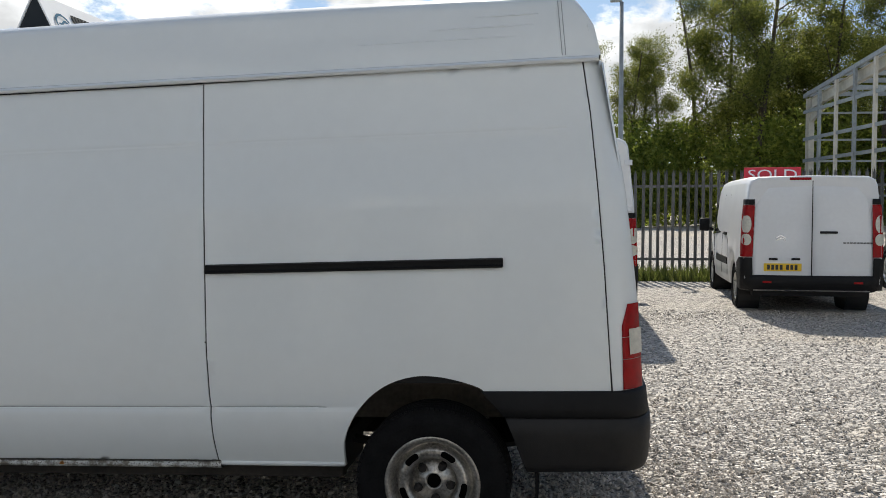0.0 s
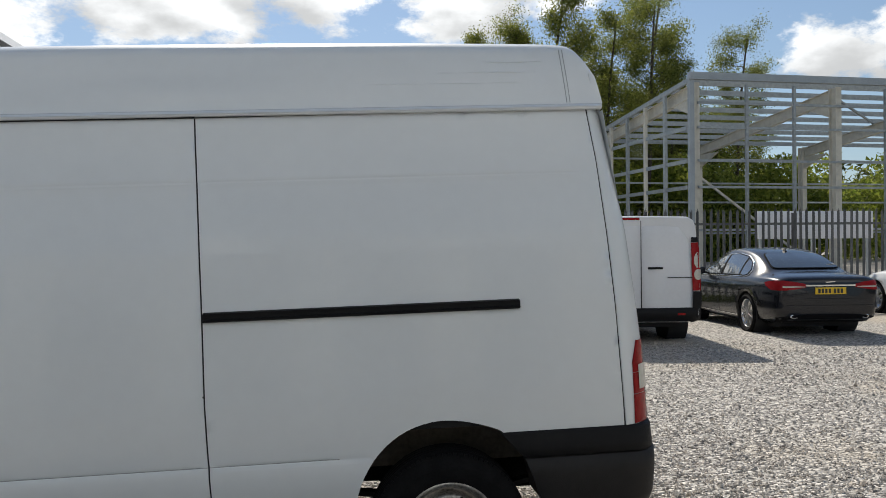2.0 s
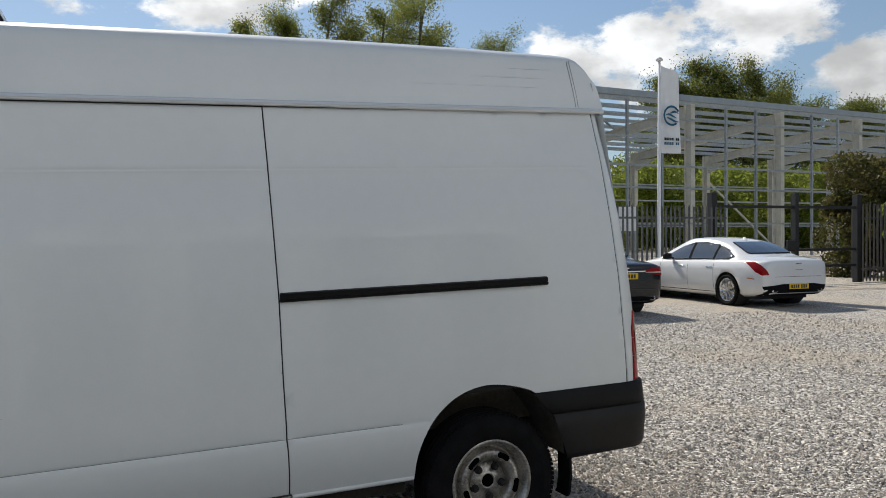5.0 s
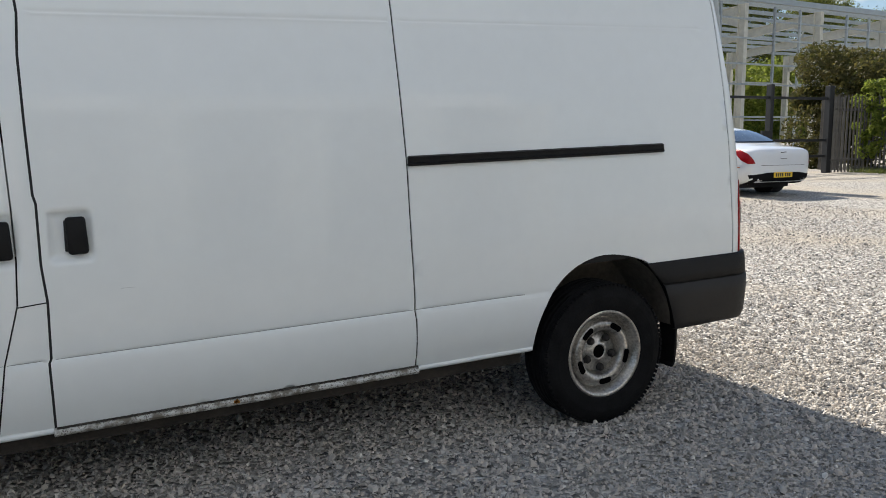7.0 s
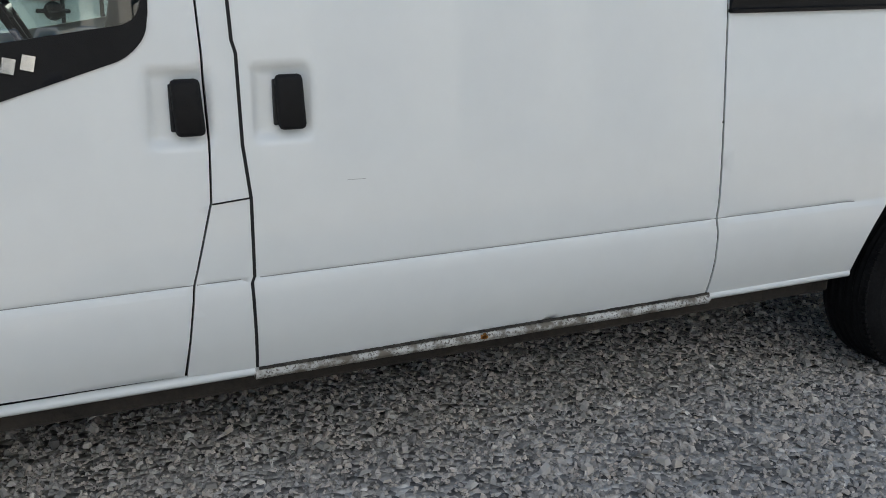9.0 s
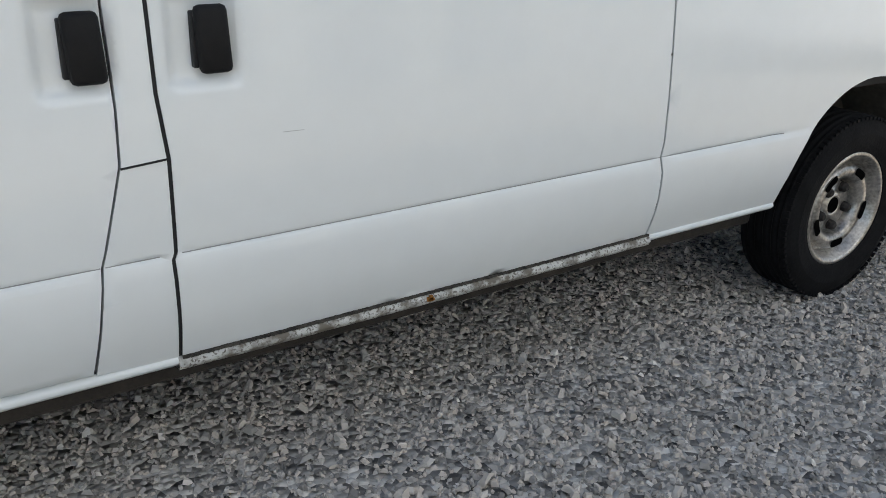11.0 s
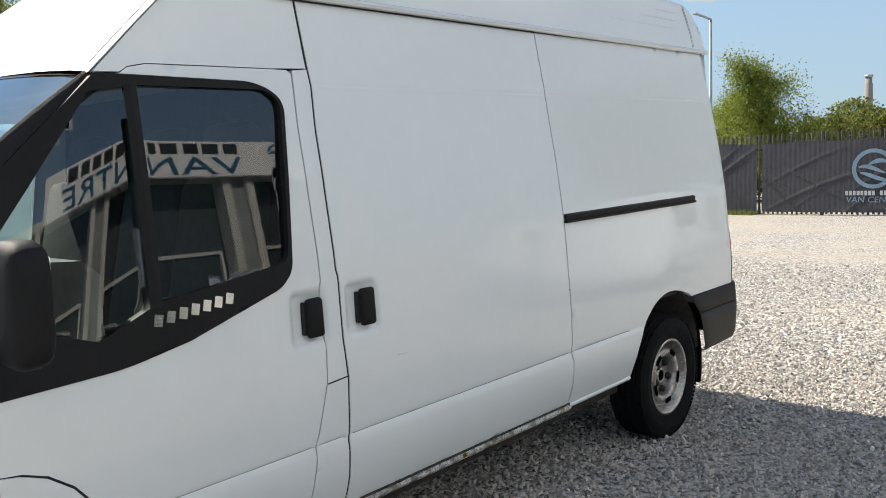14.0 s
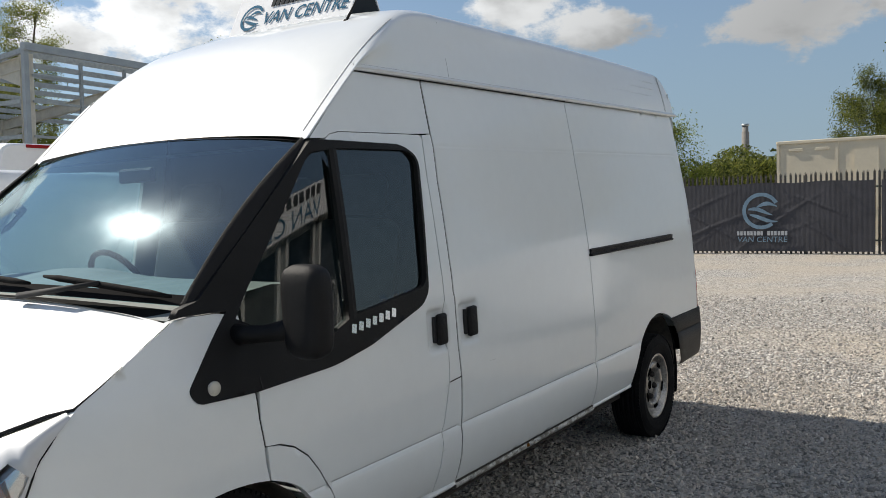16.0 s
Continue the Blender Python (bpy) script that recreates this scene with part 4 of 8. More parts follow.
    for x in (x0, x0 + 0.004, x1 - 0.004, x1):
        e = 0.004 if x in (x0, x1) else 0.0
        rows.append([(x, skin(x, 1.315) + 0.004, 1.311 + e), (x, skin(x, 1.315) - 0.016 + e, 1.313 + e), (x, skin(x, 1.32) - 0.019 + e, 1.322), (x, skin(x, 1.33) - 0.009, 1.327), (x, skin(x, 1.335) - 0.010, 1.337), (x, skin(x, 1.345) - 0.014 + e, 1.350 - e), (x, skin(x, 1.352) + 0.004, 1.356 - e)])
    sheet(bm, rows)
    bm.faces.new([bm.verts.new(p) for p in rows[0]]), bm.faces.new([bm.verts.new(p) for p in rows[-1]][::-1])
    bmesh.ops.recalc_face_normals(bm, faces=bm.faces[:])
    part("slide_rail", bm, BLACKPLASTIC, van, "black rail for the sliding door")
    # handles
    for cx, owner in ((-2.566, fdoor), (-2.325, door)):
        bm = bmesh.new()
        y = skin(cx + 0.12, 1.135)
        box(bm, cx - 0.034, cx + 0.034, y - 0.016, y + 0.010, 1.068, 1.202, 0.012)
        for v in bm.verts:
            v.co.x -= (v.co.z - 1.135) * 0.06
        h = part("door_handle", bm, BLACKPLASTIC, owner, "black upright pull handle", smooth=True)
        bm = bmesh.new()
        box(bm, cx - 0.040, cx - 0.028, y + 0.002, y + 0.022, 1.08, 1.19, 0.003)
        part("handle_pivot", bm, DARKGAP, h)
    # wheels
    wheel(van, 0.008, 0.098, 0.346, 0.350, 0.215, 0.208, "steel", label="dirty silver steel wheel with a black tyre")
    wheel(van, 0.0, 1.855, 0.346, 0.350, 0.215, 0.208, "steel", side=1)
    wheel(van, -3.75, 0.125, 0.350 + 0.107, 0.350, 0.215, 0.208, "steel")
    wheel(van, -3.75, 1.845, 0.350 + 0.107, 0.350, 0.215, 0.208, "steel", side=1)
    # wheel housings, axle
    for cx, cz, r, y1 in ((0.0, 0.40, 0.44, 0.36), (-3.72, 0.40, 0.42, 0.45)):
        for far in (False, True):
            bm = bmesh.new()
            rows = []
            for k in range(17):
                a = math.pi * (0.15 + 0.83 * k / 16)
                px, pz = cx - r * math.cos(a), cz + r * math.sin(a)
                ya = 0.03
                rows.append([(px, 2 * MID - y if far else y, pz) for y in (ya, (ya + y1) / 2, y1)])
            sheet(bm, rows)
            part("wheel_housing", bm, HOUSING, van, smooth=True)
    for ya in (0.330, 1.634):
        bm = bmesh.new()
        box(bm, -0.44, 0.46, ya, ya + 0.006, 0.57, 0.90)
        part("inner_arch", bm, HOUSING, van)
    bm = bmesh.new()
    tube(bm, [(0, 0.25, 0.343), (0, 1.72, 0.343)], 0.05, 12)
    lathe(bm, [(0, 0.85), (0.10, 0.87), (0.15, 0.96), (0.10, 1.06), (0, 1.08)], 16, Matrix.Translation((0, 0, 0.343)))
    part("rear_axle", bm, DARKGAP, van, smooth=True)
    for y in (0.42, 1.55):
        bm = bmesh.new()
        pts = [(x, y, 0.40 + 0.10 * (x / 0.7) ** 2) for x in np.linspace(-0.75, 0.75, 13)]
        for a, b in zip(pts, pts[1:]):
            bar(bm, a, b, 0.07, 0.022)
        part("leaf_spring", bm, DARKGAP, van)
    bm = bmesh.new()
    line = [(0.355, 0.685), (0.385, 0.64), (0.450, 0.52), (0.478, 0.40), (0.480, 0.30), (0.472, 0.225), (0.460, 0.205)]
    for k in (0, 1):
        sheet(bm, [[(x - 0.014 * k, y, z) for x, z in line] for y in (0.024, 0.06, 0.10, 0.140)], flip=bool(k))
    for y in (0.024, 0.140):
        sheet(bm, [[(x, y, z) for x, z in line], [(x - 0.014, y, z) for x, z in line]])
    bmesh.ops.remove_doubles(bm, verts=bm.verts[:], dist=0.0005)
    bmesh.ops.recalc_face_normals(bm, faces=bm.faces[:])
    part("mud_flap", bm, RUBBER, van)
    # unseen tank and gearbox, added oversized to block light under the van
    bm = bmesh.new()
    box(bm, -2.3, -0.55, 0.58, 1.06, 0.185, 0.46, 0.03)
    part("fuel_tank", bm, DARKGAP, van)
    bm = bmesh.new()
    box(bm, -3.4, -2.31, 0.62, 1.36, 0.20, 0.46, 0.04)
    tube(bm, [(-2.4, 1.12, 0.36), (-0.1, 1.05, 0.35)], 0.05, 12)
    part("gearbox", bm, DARKGAP, van, smooth=True)
    bm = bmesh.new()
    box(bm, -3.2, -0.42, 0.085, 0.16, 0.345, 0.42, 0.012)
    part("inner_sill", bm, UNDERSEAL, van, "brown-black underseal")
    # unseen far sill, hung low to keep out light from the far side
    bm = bmesh.new()
    box(bm, -3.2, -0.42, 1.87, 1.95, 0.33, 0.46, 0.01)
    part("off_side_sill", bm, WHITE, van)
    # rails, spare and exhaust, added to cut light underneath
    for y in (0.50, 1.47):
        bm = bmesh.new()
        box(bm, -3.3, -0.62, y - 0.04, y + 0.04, 0.36, 0.48, 0.01)
        box(bm, -0.70, 0.85, y - 0.04, y + 0.04, 0.56, 0.66, 0.01)
        bar(bm, (-0.85, y, 0.43), (-0.55, y, 0.61), 0.08, 0.11)
        part("chassis_rail", bm, DARKGAP, van)
    bm = bmesh.new()
    lathe(bm, [(0.12, -0.09), (0.33, -0.09), (0.34, 0.0), (0.33, 0.09), (0.12, 0.09), (0.12, -0.09)], 28, Matrix.Translation((0.52, MID, 0.42)) @ Matrix.Rotation(radians(90), 4, "X"))
    part("spare_wheel", bm, RUBBER, van, smooth=True)
    bm = bmesh.new()
    tube(bm, [(-3.2, 1.25, 0.33), (-2.2, 1.25, 0.30), (-1.0, 1.30, 0.30), (-0.5, 1.62, 0.36), (0.6, 1.66, 0.36)], 0.035, 10)
    lathe(bm, [(0, -0.45), (0.10, -0.42), (0.10, 0.42), (0, 0.45)], 18, Matrix.Translation((-1.5, 1.28, 0.30)) @ Matrix.Rotation(radians(90), 4, "Z"))
    part("exhaust", bm, DARKGAP, van, smooth=True)
    # the body sits nose-down on its springs
    for ob in van.children_recursive:
        if ob.name.startswith("wheel") and ob.data is None:
            ob.location.z += 0.0286 * ob.location.x
        elif ob.type == "MESH" and not (ob.parent.name.startswith("wheel") and ob.parent.data is None):
            for v in ob.data.vertices:
                v.co.z += 0.0286 * v.co.x
    return van


def build_rear(van):
    def corner(xq, xe, y0, z, t0=0.0, out=0.0, n=9):
        """The rounded rear corner at one height, from the seam to the back."""
        a, b, c = Vector((xq + 0.005, y0 - out, z)), Vector((xe - 0.030, y0 + 0.012 - out, z)), Vector((xe + 0.012 + out, y0 + 0.10, z))
        return [tuple(a * (1 - t) ** 2 + b * 2 * t * (1 - t) + c * t * t) for t in np.linspace(t0, 1, n)]

    # corner post with the lamp let in
    bm = bmesh.new()
    rows = []
    for z in np.linspace(0.772, 2.215, 26):
        xq = float(np.interp(z, [p[1] for p in QUARTER_REAR[::-1]], [p[0] for p in QUARTER_REAR[::-1]])) + 0.003
        xe = float(np.interp(z, [0.77, 1.14, 1.65, 2.2], [0.915, 0.893, 0.838, 0.745]))
        y0 = skin(xq, z)
        row = [(xq, y0 + 0.014, z), (xq, y0, z)] + corner(xq, xe, y0, z) + [(xe + 0.018, y0 + 0.13, z)]
        rows.append(row)
    sheet(bm, rows)
    part("corner_post", bm, WHITE, van, smooth=True)
    bm = bmesh.new()
    sheet(bm, [[(p[0], 2 * MID - p[1], p[2]) for p in row] for row in rows], flip=True)
    part("corner_post", bm, WHITE, van, smooth=True)
    for side, y0, y1 in ((0, 0.13, MID - 0.003), (1, MID + 0.003, 2 * MID - 0.13)):
        bm = bmesh.new()
        rows = []
        for z in np.linspace(0.60, 2.2, 14):
            xe = float(np.interp(z, [0.6, 0.77, 1.14, 1.65, 2.2], [0.935, 0.935, 0.915, 0.858, 0.765]))
            rows.append([(xe - 0.02 * abs(y - MID), y, z) for y in np.linspace(y0, y1, 8)])
        sheet(bm, rows)
        d = part("rear_door", bm, WHITE, van, smooth=True)
        bm = bmesh.new()
        box(bm, 0.905, 0.935, (y0 + y1) / 2 - 0.06, (y0 + y1) / 2 + 0.06, 1.02, 1.06, 0.008)
        part("door_handle", bm, BLACKPLASTIC, d)
    bm = bmesh.new()
    rows = []
    for y in np.linspace(0.14, 2 * MID - 0.14, 12):
        rows.append([(0.735, y, 2.19), (0.745, y, 2.23), (0.70, y, 2.30), (0.685, y, 2.37)])
    sheet(bm, rows)
    part("rear_header", bm, WHITE, van, smooth=True)
    for far in (False, True):
        tl = new("tail_lamp")
        tl.parent = van
        tagged(tl, "red tail lamp with a clear middle band")
        for z0, z1, m in ((0.776, 0.905, REDLAMP), (0.907, 1.000, REDLAMP), (1.002, 1.142, REDLAMP)):
            bm = bmesh.new()
            rows = []
            for z in np.linspace(z0, z1, 7):
                w = float(np.interp(z, [0.776, 1.05, 1.142], [0.845, 0.838, 0.872]))
                xe = float(np.interp(z, [0.77, 1.14], [0.915, 0.893]))
                xq = float(np.interp(z, [p[1] for p in QUARTER_REAR[::-1]], [p[0] for p in QUARTER_REAR[::-1]])) + 0.003
                y0 = skin(xq, z)
                t0 = float(np.clip(0.30 * (w - xq) / (0.847 - 0.792), 0.1, 0.6))
                pts = corner(xq, xe, y0, z, t0, 0.005, 10)
                pts = [(pts[0][0], pts[0][1] + 0.010, z)] + pts + [(xe + 0.018, y0 + 0.12, z)]
                rows.append([(x, 2 * MID - y, zz) for x, y, zz in pts] if far else pts)
            sheet(bm, rows, flip=far)
            part("lens", bm, m, tl, smooth=True)
        bm = bmesh.new()
        rows = []
        for z in np.linspace(0.925, 1.035, 7):
            xe = float(np.interp(z, [0.77, 1.14], [0.915, 0.893]))
            pts = corner(0.788, xe, skin(0.788, z), z, 0.52, 0.009, 8)
            rows.append([(x, 2 * MID - y, zz) for x, y, zz in pts] if far else pts)
        sheet(bm, rows, flip=far)
        part("lens", bm, CLEARLAMP, tl, "clear reversing lens", smooth=True)
    # bumper: upper ledge and lower skirt, wrapped round the corner
    def wrap(d, xr, x0, n=9):
        pts = [(x0, skin(min(x0, 0.8), 0.75) + 0.004 - d)]
        pts += [(x, skin(0.7, 0.75) - 0.002 - d) for x in np.linspace(x0 + 0.02, 0.80, 8)]
        a, b, c = Vector((0.82, skin(0.7, 0.75) - 0.002 - d)), Vector((xr, skin(0.7, 0.75) - d)), Vector((xr + 0.012, 0.14))
        for t in np.linspace(0, 1, n):
            pts.append(tuple(a * (1 - t) ** 2 + b * 2 * t * (1 - t) + c * t * t))
        pts.append((xr + 0.03, MID))
        return pts

    bumper = new("rear_bumper")
    bumper.parent = van
    tagged(bumper, "black wrap-round rear bumper with a scuffed corner")
    for name, prof, mt, fr in (("upper_ledge", [(0.775, -0.03, -0.02), (0.772, 0.004, 0.0), (0.762, 0.010, 0.004), (0.70, 0.014, 0.012), (0.662, 0.016, 0.016), (0.655, 0.004, 0.004)], BLACKPLASTIC, None),
                               ("lower_skirt", [(0.656, 0.006, 0.006), (0.650, 0.018, 0.022), (0.58, 0.018, 0.026), (0.46, 0.010, 0.018), (0.425, -0.002, 0.006), (0.420, -0.03, -0.02)], GREYPLASTIC, None)):
        bm = bmesh.new()
        rows = []
        for z, d, dx in prof:
            fx = float(np.interp(z, [0.40, 0.65, 0.775], [0.440, 0.340, 0.228]))
            pts = wrap(d, 0.935 + dx, fx)
            zz = lambda x, y: z - (0.020 * (0.94 - x) if z < 0.5 else 0)
            row = [(x, y, zz(x, y)) for x, y in pts]
            rows.append(row + [(x, 2 * MID - y, zz(x, y)) for x, y in pts[-2::-1]])
        sheet(bm, rows)
        part(name, bm, mt, bumper, smooth=True)


def build_front(van):
    # bonnet
    def nose_line(y):
        y = min(y, 2 * MID - y)
        ys = [0.10, 0.25, 0.45, 0.70, 0.985]
        return float(np.interp(y, ys, [-4.195, -4.305, -4.43, -4.53, -4.57])), float(np.interp(y, ys, [1.172, 1.110, 1.03, 0.97, 0.955]))

    rows = []
    for t in np.linspace(0, 1, 25):
        row = []
        c = 1 - (2 * t - 1) ** 2
        for q in np.linspace(0, 1, 12):
            e = skin(-3.865 - 0.33 * q, 1.352 - 0.180 * q) + 0.005
            yy = e + (2 * MID - 2 * e) * t
            xr, zr = -3.865 - 0.035 * c, 1.345 + 0.055 * c ** 0.8
            xf, zf = nose_line(yy)
            row.append((xr + (xf - xr) * q, yy, zr + (zf - zr) * q + 0.030 * math.sin(math.pi * q) * min(1.0, c * 2.2)))
        rows.append(row)
    bm = bmesh.new()
    sheet(bm, rows)
    bmesh.ops.recalc_face_normals(bm, faces=bm.faces[:])
    part("bonnet", bm, WHITE, van, "white bonnet", smooth=True)
    for far in (False, True):
        bm = bmesh.new()
        pts = [(-3.865 - 0.33 * q, skin(-3.865 - 0.33 * q, 1.352 - 0.180 * q) + 0.003, 1.347 - 0.180 * q) for q in np.linspace(0, 1, 9)]
        pts += [(nose_line(y)[0] - 0.004, y, nose_line(y)[1] - 0.006) for y in (0.15, 0.20, 0.25, 0.35, 0.45, 0.60)]
        for p, q in zip(pts, pts[1:]):
            bar(bm, (p[0], 2 * MID - p[1] if far else p[1], p[2]), (q[0], 2 * MID - q[1] if far else q[1], q[2]), 0.004, 0.008)
        part("bonnet_gap", bm, DARKGAP, van)
    # scuttle below the screen
    strip, tray = [], []
    for t in np.linspace(0, 1, 15):
        yy = 0.15 + (2 * MID - 0.30) * t
        c = 1 - (2 * t - 1) ** 2
        strip.append([(-3.878 - 0.035 * c, yy, 1.352 + 0.055 * c ** 0.8), (-3.845 - 0.045 * c, yy, 1.352 + 0.04 * c)])
        tray.append([(-3.845 - 0.045 * c, yy, 1.351 + 0.04 * c), (-3.82 - 0.055 * c, yy, 1.345 + 0.03 * c), (-3.78 - 0.07 * c, yy, 1.372 + 0.03 * c)])
    bm = bmesh.new()
    sheet(bm, strip, flip=True)
    part("scuttle_panel", bm, SCUTTLE, van, "faded dark plastic panel under the windscreen", smooth=True)
    bm = bmesh.new()
    sheet(bm, tray, flip=True)
    part("scuttle_tray", bm, MATTBLACK, van, smooth=True)
    # windscreen
    def screen_rows(y_in, lift=0.0, n=15, t0=0.0, t1=1.0, v0=0.0, v1=1.0):
        out = []
        for v in np.linspace(v0, v1, 12):
            base, top = Vector((-3.785, 0.112, 1.388)), Vector((-3.225, 0.118, 1.918))
            e = base.lerp(top, v)
            row = []
            for t in np.linspace(t0, t1, n):
                yy = e.y + y_in + (2 * MID - 2 * (e.y + y_in)) * t
                c = 1 - (2 * t - 1) ** 2
                row.append((e.x - (0.11 * (1 - v) + 0.02 * v) * c - 0.025 * math.sin(math.pi * v) + lift * -0.7, yy, e.z + (0.03 * (1 - v) + 0.050 * v) * c + 0.02 * math.sin(math.pi * v) + lift * 0.7))
            out.append(row)
        return out
    bm = bmesh.new()
    sheet(bm, screen_rows(0.0, 0.0))
    bm.normal_update()
    if sum(f.normal.z for f in bm.faces) < 0:
        bmesh.ops.reverse_faces(bm, faces=bm.faces[:])
    glass = part("windscreen", bm, SCREENGLASS, van, smooth=True)
    glass.visible_shadow = False
    # pillar covers
    for far in (False, True):
        bm = bmesh.new()
        rows = []
        for row in screen_rows(0.0, 0.004):
            p = [Vector(row[0]), Vector(row[1])]
            a = p[0]
            rows.append([(a.x + 0.05, a.y - 0.030, a.z - 0.020), (a.x + 0.010, a.y - 0.014, a.z + 0.002), (a.x - 0.006, a.y + 0.000, a.z + 0.009), (a.x - 0.008, a.y + 0.006, a.z + 0.007), tuple(a.lerp(p[1], 0.09) + Vector((-0.004, 0, 0.002)))])
        if far:
            rows = [[(x, 2 * MID - y, z) for x, y, z in r] for r in rows]
        sheet(bm, rows, flip=not far)
        part("screen_pillar", bm, PILLAR, van, "grey-black textured pillar cover", smooth=True)
    bm = bmesh.new()
    top = screen_rows(0.0, 0.003, v0=0.992, v1=1.0)
    sheet(bm, [top[0], top[-1]])
    low = screen_rows(0.0, 0.003, v0=0.0, v1=0.05)
    sheet(bm, [low[0], low[6], low[-1]])
    part("screen_border", bm, MATTBLACK, van, smooth=True)
    # wipers
    for y0, y1 in ((0.16, 0.80), (0.80, 1.44)):
        w = new("wiper")
        w.parent = van
        bm = bmesh.new()
        tube(bm, [(-3.93, y1, 1.415), (-3.92, (y0 + y1) / 2 + 0.08, 1.445), (-3.86 - 0.03 * (y0 > 0.5), y0 + 0.28, 1.462)], [0.013, 0.010, 0.008], 6)
        part("wiper_arm", bm, DARKGAP, w, smooth=True)
        bm = bmesh.new()
        cv = lambda y: 1 - (2 * (y - 0.12) / (2 * MID - 0.24) - 1) ** 2
        ps = [(-3.775 - 0.105 * cv(y) - 0.012, y, 1.398 + 0.04 * cv(y) + 0.018 + 0.05 * (y - y0)) for y in np.linspace(y0, y0 + 0.56, 8)]
        tube(bm, ps, [0.005] + [0.011] * 6 + [0.005], 8)
        part("wiper_blade", bm, RUBBER, w, smooth=True)
    # nose below the bonnet
    bm = bmesh.new()
    rows = []
    for z, add in ((0.90, 0.0), (0.80, 0.03), (0.66, 0.05), (0.60, 0.07), (0.45, 0.07), (0.34, 0.02)):
        row = []
        for t in np.linspace(0, 1, 21):
            y = 0.06 + (2 * MID - 0.12) * t
            k = abs(2 * t - 1)
            x = -4.60 - add + 0.30 * k ** 4
            row.append((x, y, z))
        rows.append(row)
    sheet(bm, rows)
    part("front_bumper", bm, WHITE, van, "white front bumper", smooth=True)
    bm = bmesh.new()
    for k in range(4):
        box(bm, -4.665, -4.60, 0.55, 2 * MID - 0.55, 0.70 + k * 0.045, 0.722 + k * 0.045, 0.004)
    part("grille", bm, BLACKPLASTIC, van)
    for far in (False, True):
        hl = new("headlamp")
        hl.parent = van
        tagged(hl, "clear headlamp with an orange indicator")
        s = (lambda x, y, z: (x, 2 * MID - y, z)) if far else (lambda x, y, z: (x, y, z))
        top = bent([(-4.200, 0.090, 1.162), (-4.245, 0.165, 1.130), (-4.31, 0.25, 1.095), (-4.44, 0.45, 1.005), (-4.53, 0.62, 0.965)], 3)
        low = bent([(-4.202, 0.066, 1.150), (-4.292, 0.070, 1.060), (-4.352, 0.090, 0.925), (-4.47, 0.17, 0.775), (-4.60, 0.42, 0.730)], 3)

        def lens_row(k, d=0.0, t0=0.0, t1=1.0, n=7):
            a_, b_ = Vector(top[k]), Vector(low[k])
            return [s(*(a_.lerp(b_, t) + Vector((-0.045, -0.035, 0.015)) * (math.sin(math.pi * t) * min(1, k / 3)) + Vector((-d, -d, 0)))) for t in np.linspace(t0, t1, n)]
        bm = bmesh.new()
        sheet(bm, [lens_row(k) for k in range(len(top))], flip=not far)
        lens = part("lens", bm, HEADLENS, hl, smooth=True)
        bm = bmesh.new()
        sheet(bm, [lens_row(k, -0.022) for k in range(len(top))], flip=not far)
        part("reflector", bm, CHROME, hl, smooth=True)
        bm = bmesh.new()
        sheet(bm, [lens_row(k, -0.010, 0.54, 0.82, 4) for k in range(6, 9)], flip=not far)
        part("indicator", bm, AMBERLAMP, hl, smooth=True)
        bm = bmesh.new()
        edge = [lens_row(k, 0.002, 0, 1, 2)[1] for k in range(len(top))]
        tube(bm, edge, 0.0035, 6)
        part("lamp_rim", bm, BLACKPLASTIC, hl)
        bm = bmesh.new()
        sheet(bm, [lens_row(k, 0.010, 0.0, float(np.interp(k, [0, 4, 5, 12], [1.0, 1.0, 0.46, 0.42])), 8) for k in range(len(top))], flip=not far)
        sheet(bm, [lens_row(k, 0.003, 0.93, 1.0, 3) for k in range(4, len(top))], flip=not far)
        part("lamp_trim", bm, SILVER, hl, smooth=True)
    # door mirror on the near side, and its twin
    for far in (False, True):
        f = (lambda p: (p[0], 2 * MID - p[1], p[2])) if far else (lambda p: p)
        mir = new("door_mirror")
        mir.parent = van
        tagged(mir, "large black door mirror on a stubby arm")
        bm = bmesh.new()
        tube(bm, [f((-3.635, 0.05, 1.282)), f((-3.632, -0.005, 1.285)), f((-3.615, -0.06, 1.288)), f((-3.595, -0.11, 1.295)), f((-3.58, -0.15, 1.305))], [0.036, 0.030, 0.028, 0.032, 0.04], 14)
        part("mirror_arm", bm, BLACKPLASTIC, mir, smooth=True)
        bm = bmesh.new()
        rows = []
        for z in (0.0, 0.008, 0.03, 0.07, 0.14, 0.25, 0.4, 0.55, 0.7, 0.82, 0.9, 0.95, 0.985, 1.0):
            zz = 1.212 + 0.292 * z
            e = (1 - abs(2 * z - 1) ** 6) ** 0.30 if 0 < z < 1 else 0.45
            ring = []
            for k in range(20):
                a = k * math.tau / 20
                c, s2 = math.cos(a), math.sin(a)
                cx = -3.572 + 0.052 * e * math.copysign(abs(c) ** 0.6, c)
                cy = -0.205 + 0.012 * (z - 0.5) + (0.078 + 0.008 * z) * e * math.copysign(abs(s2) ** 0.55, s2)
                ring.append(f((cx, cy, zz)))
            rows.append(ring + ring[:1])
        sheet(bm, rows, flip=far)
        bmesh.ops.remove_doubles(bm, verts=bm.verts[:], dist=0.0008)
        bmesh.ops.holes_fill(bm, edges=[e for e in bm.edges if e.is_boundary])
        bmesh.ops.recalc_face_normals(bm, faces=bm.faces[:])
        shell = part("mirror_shell", bm, BLACKPLASTIC, mir, smooth=True)
        bm = bmesh.new()
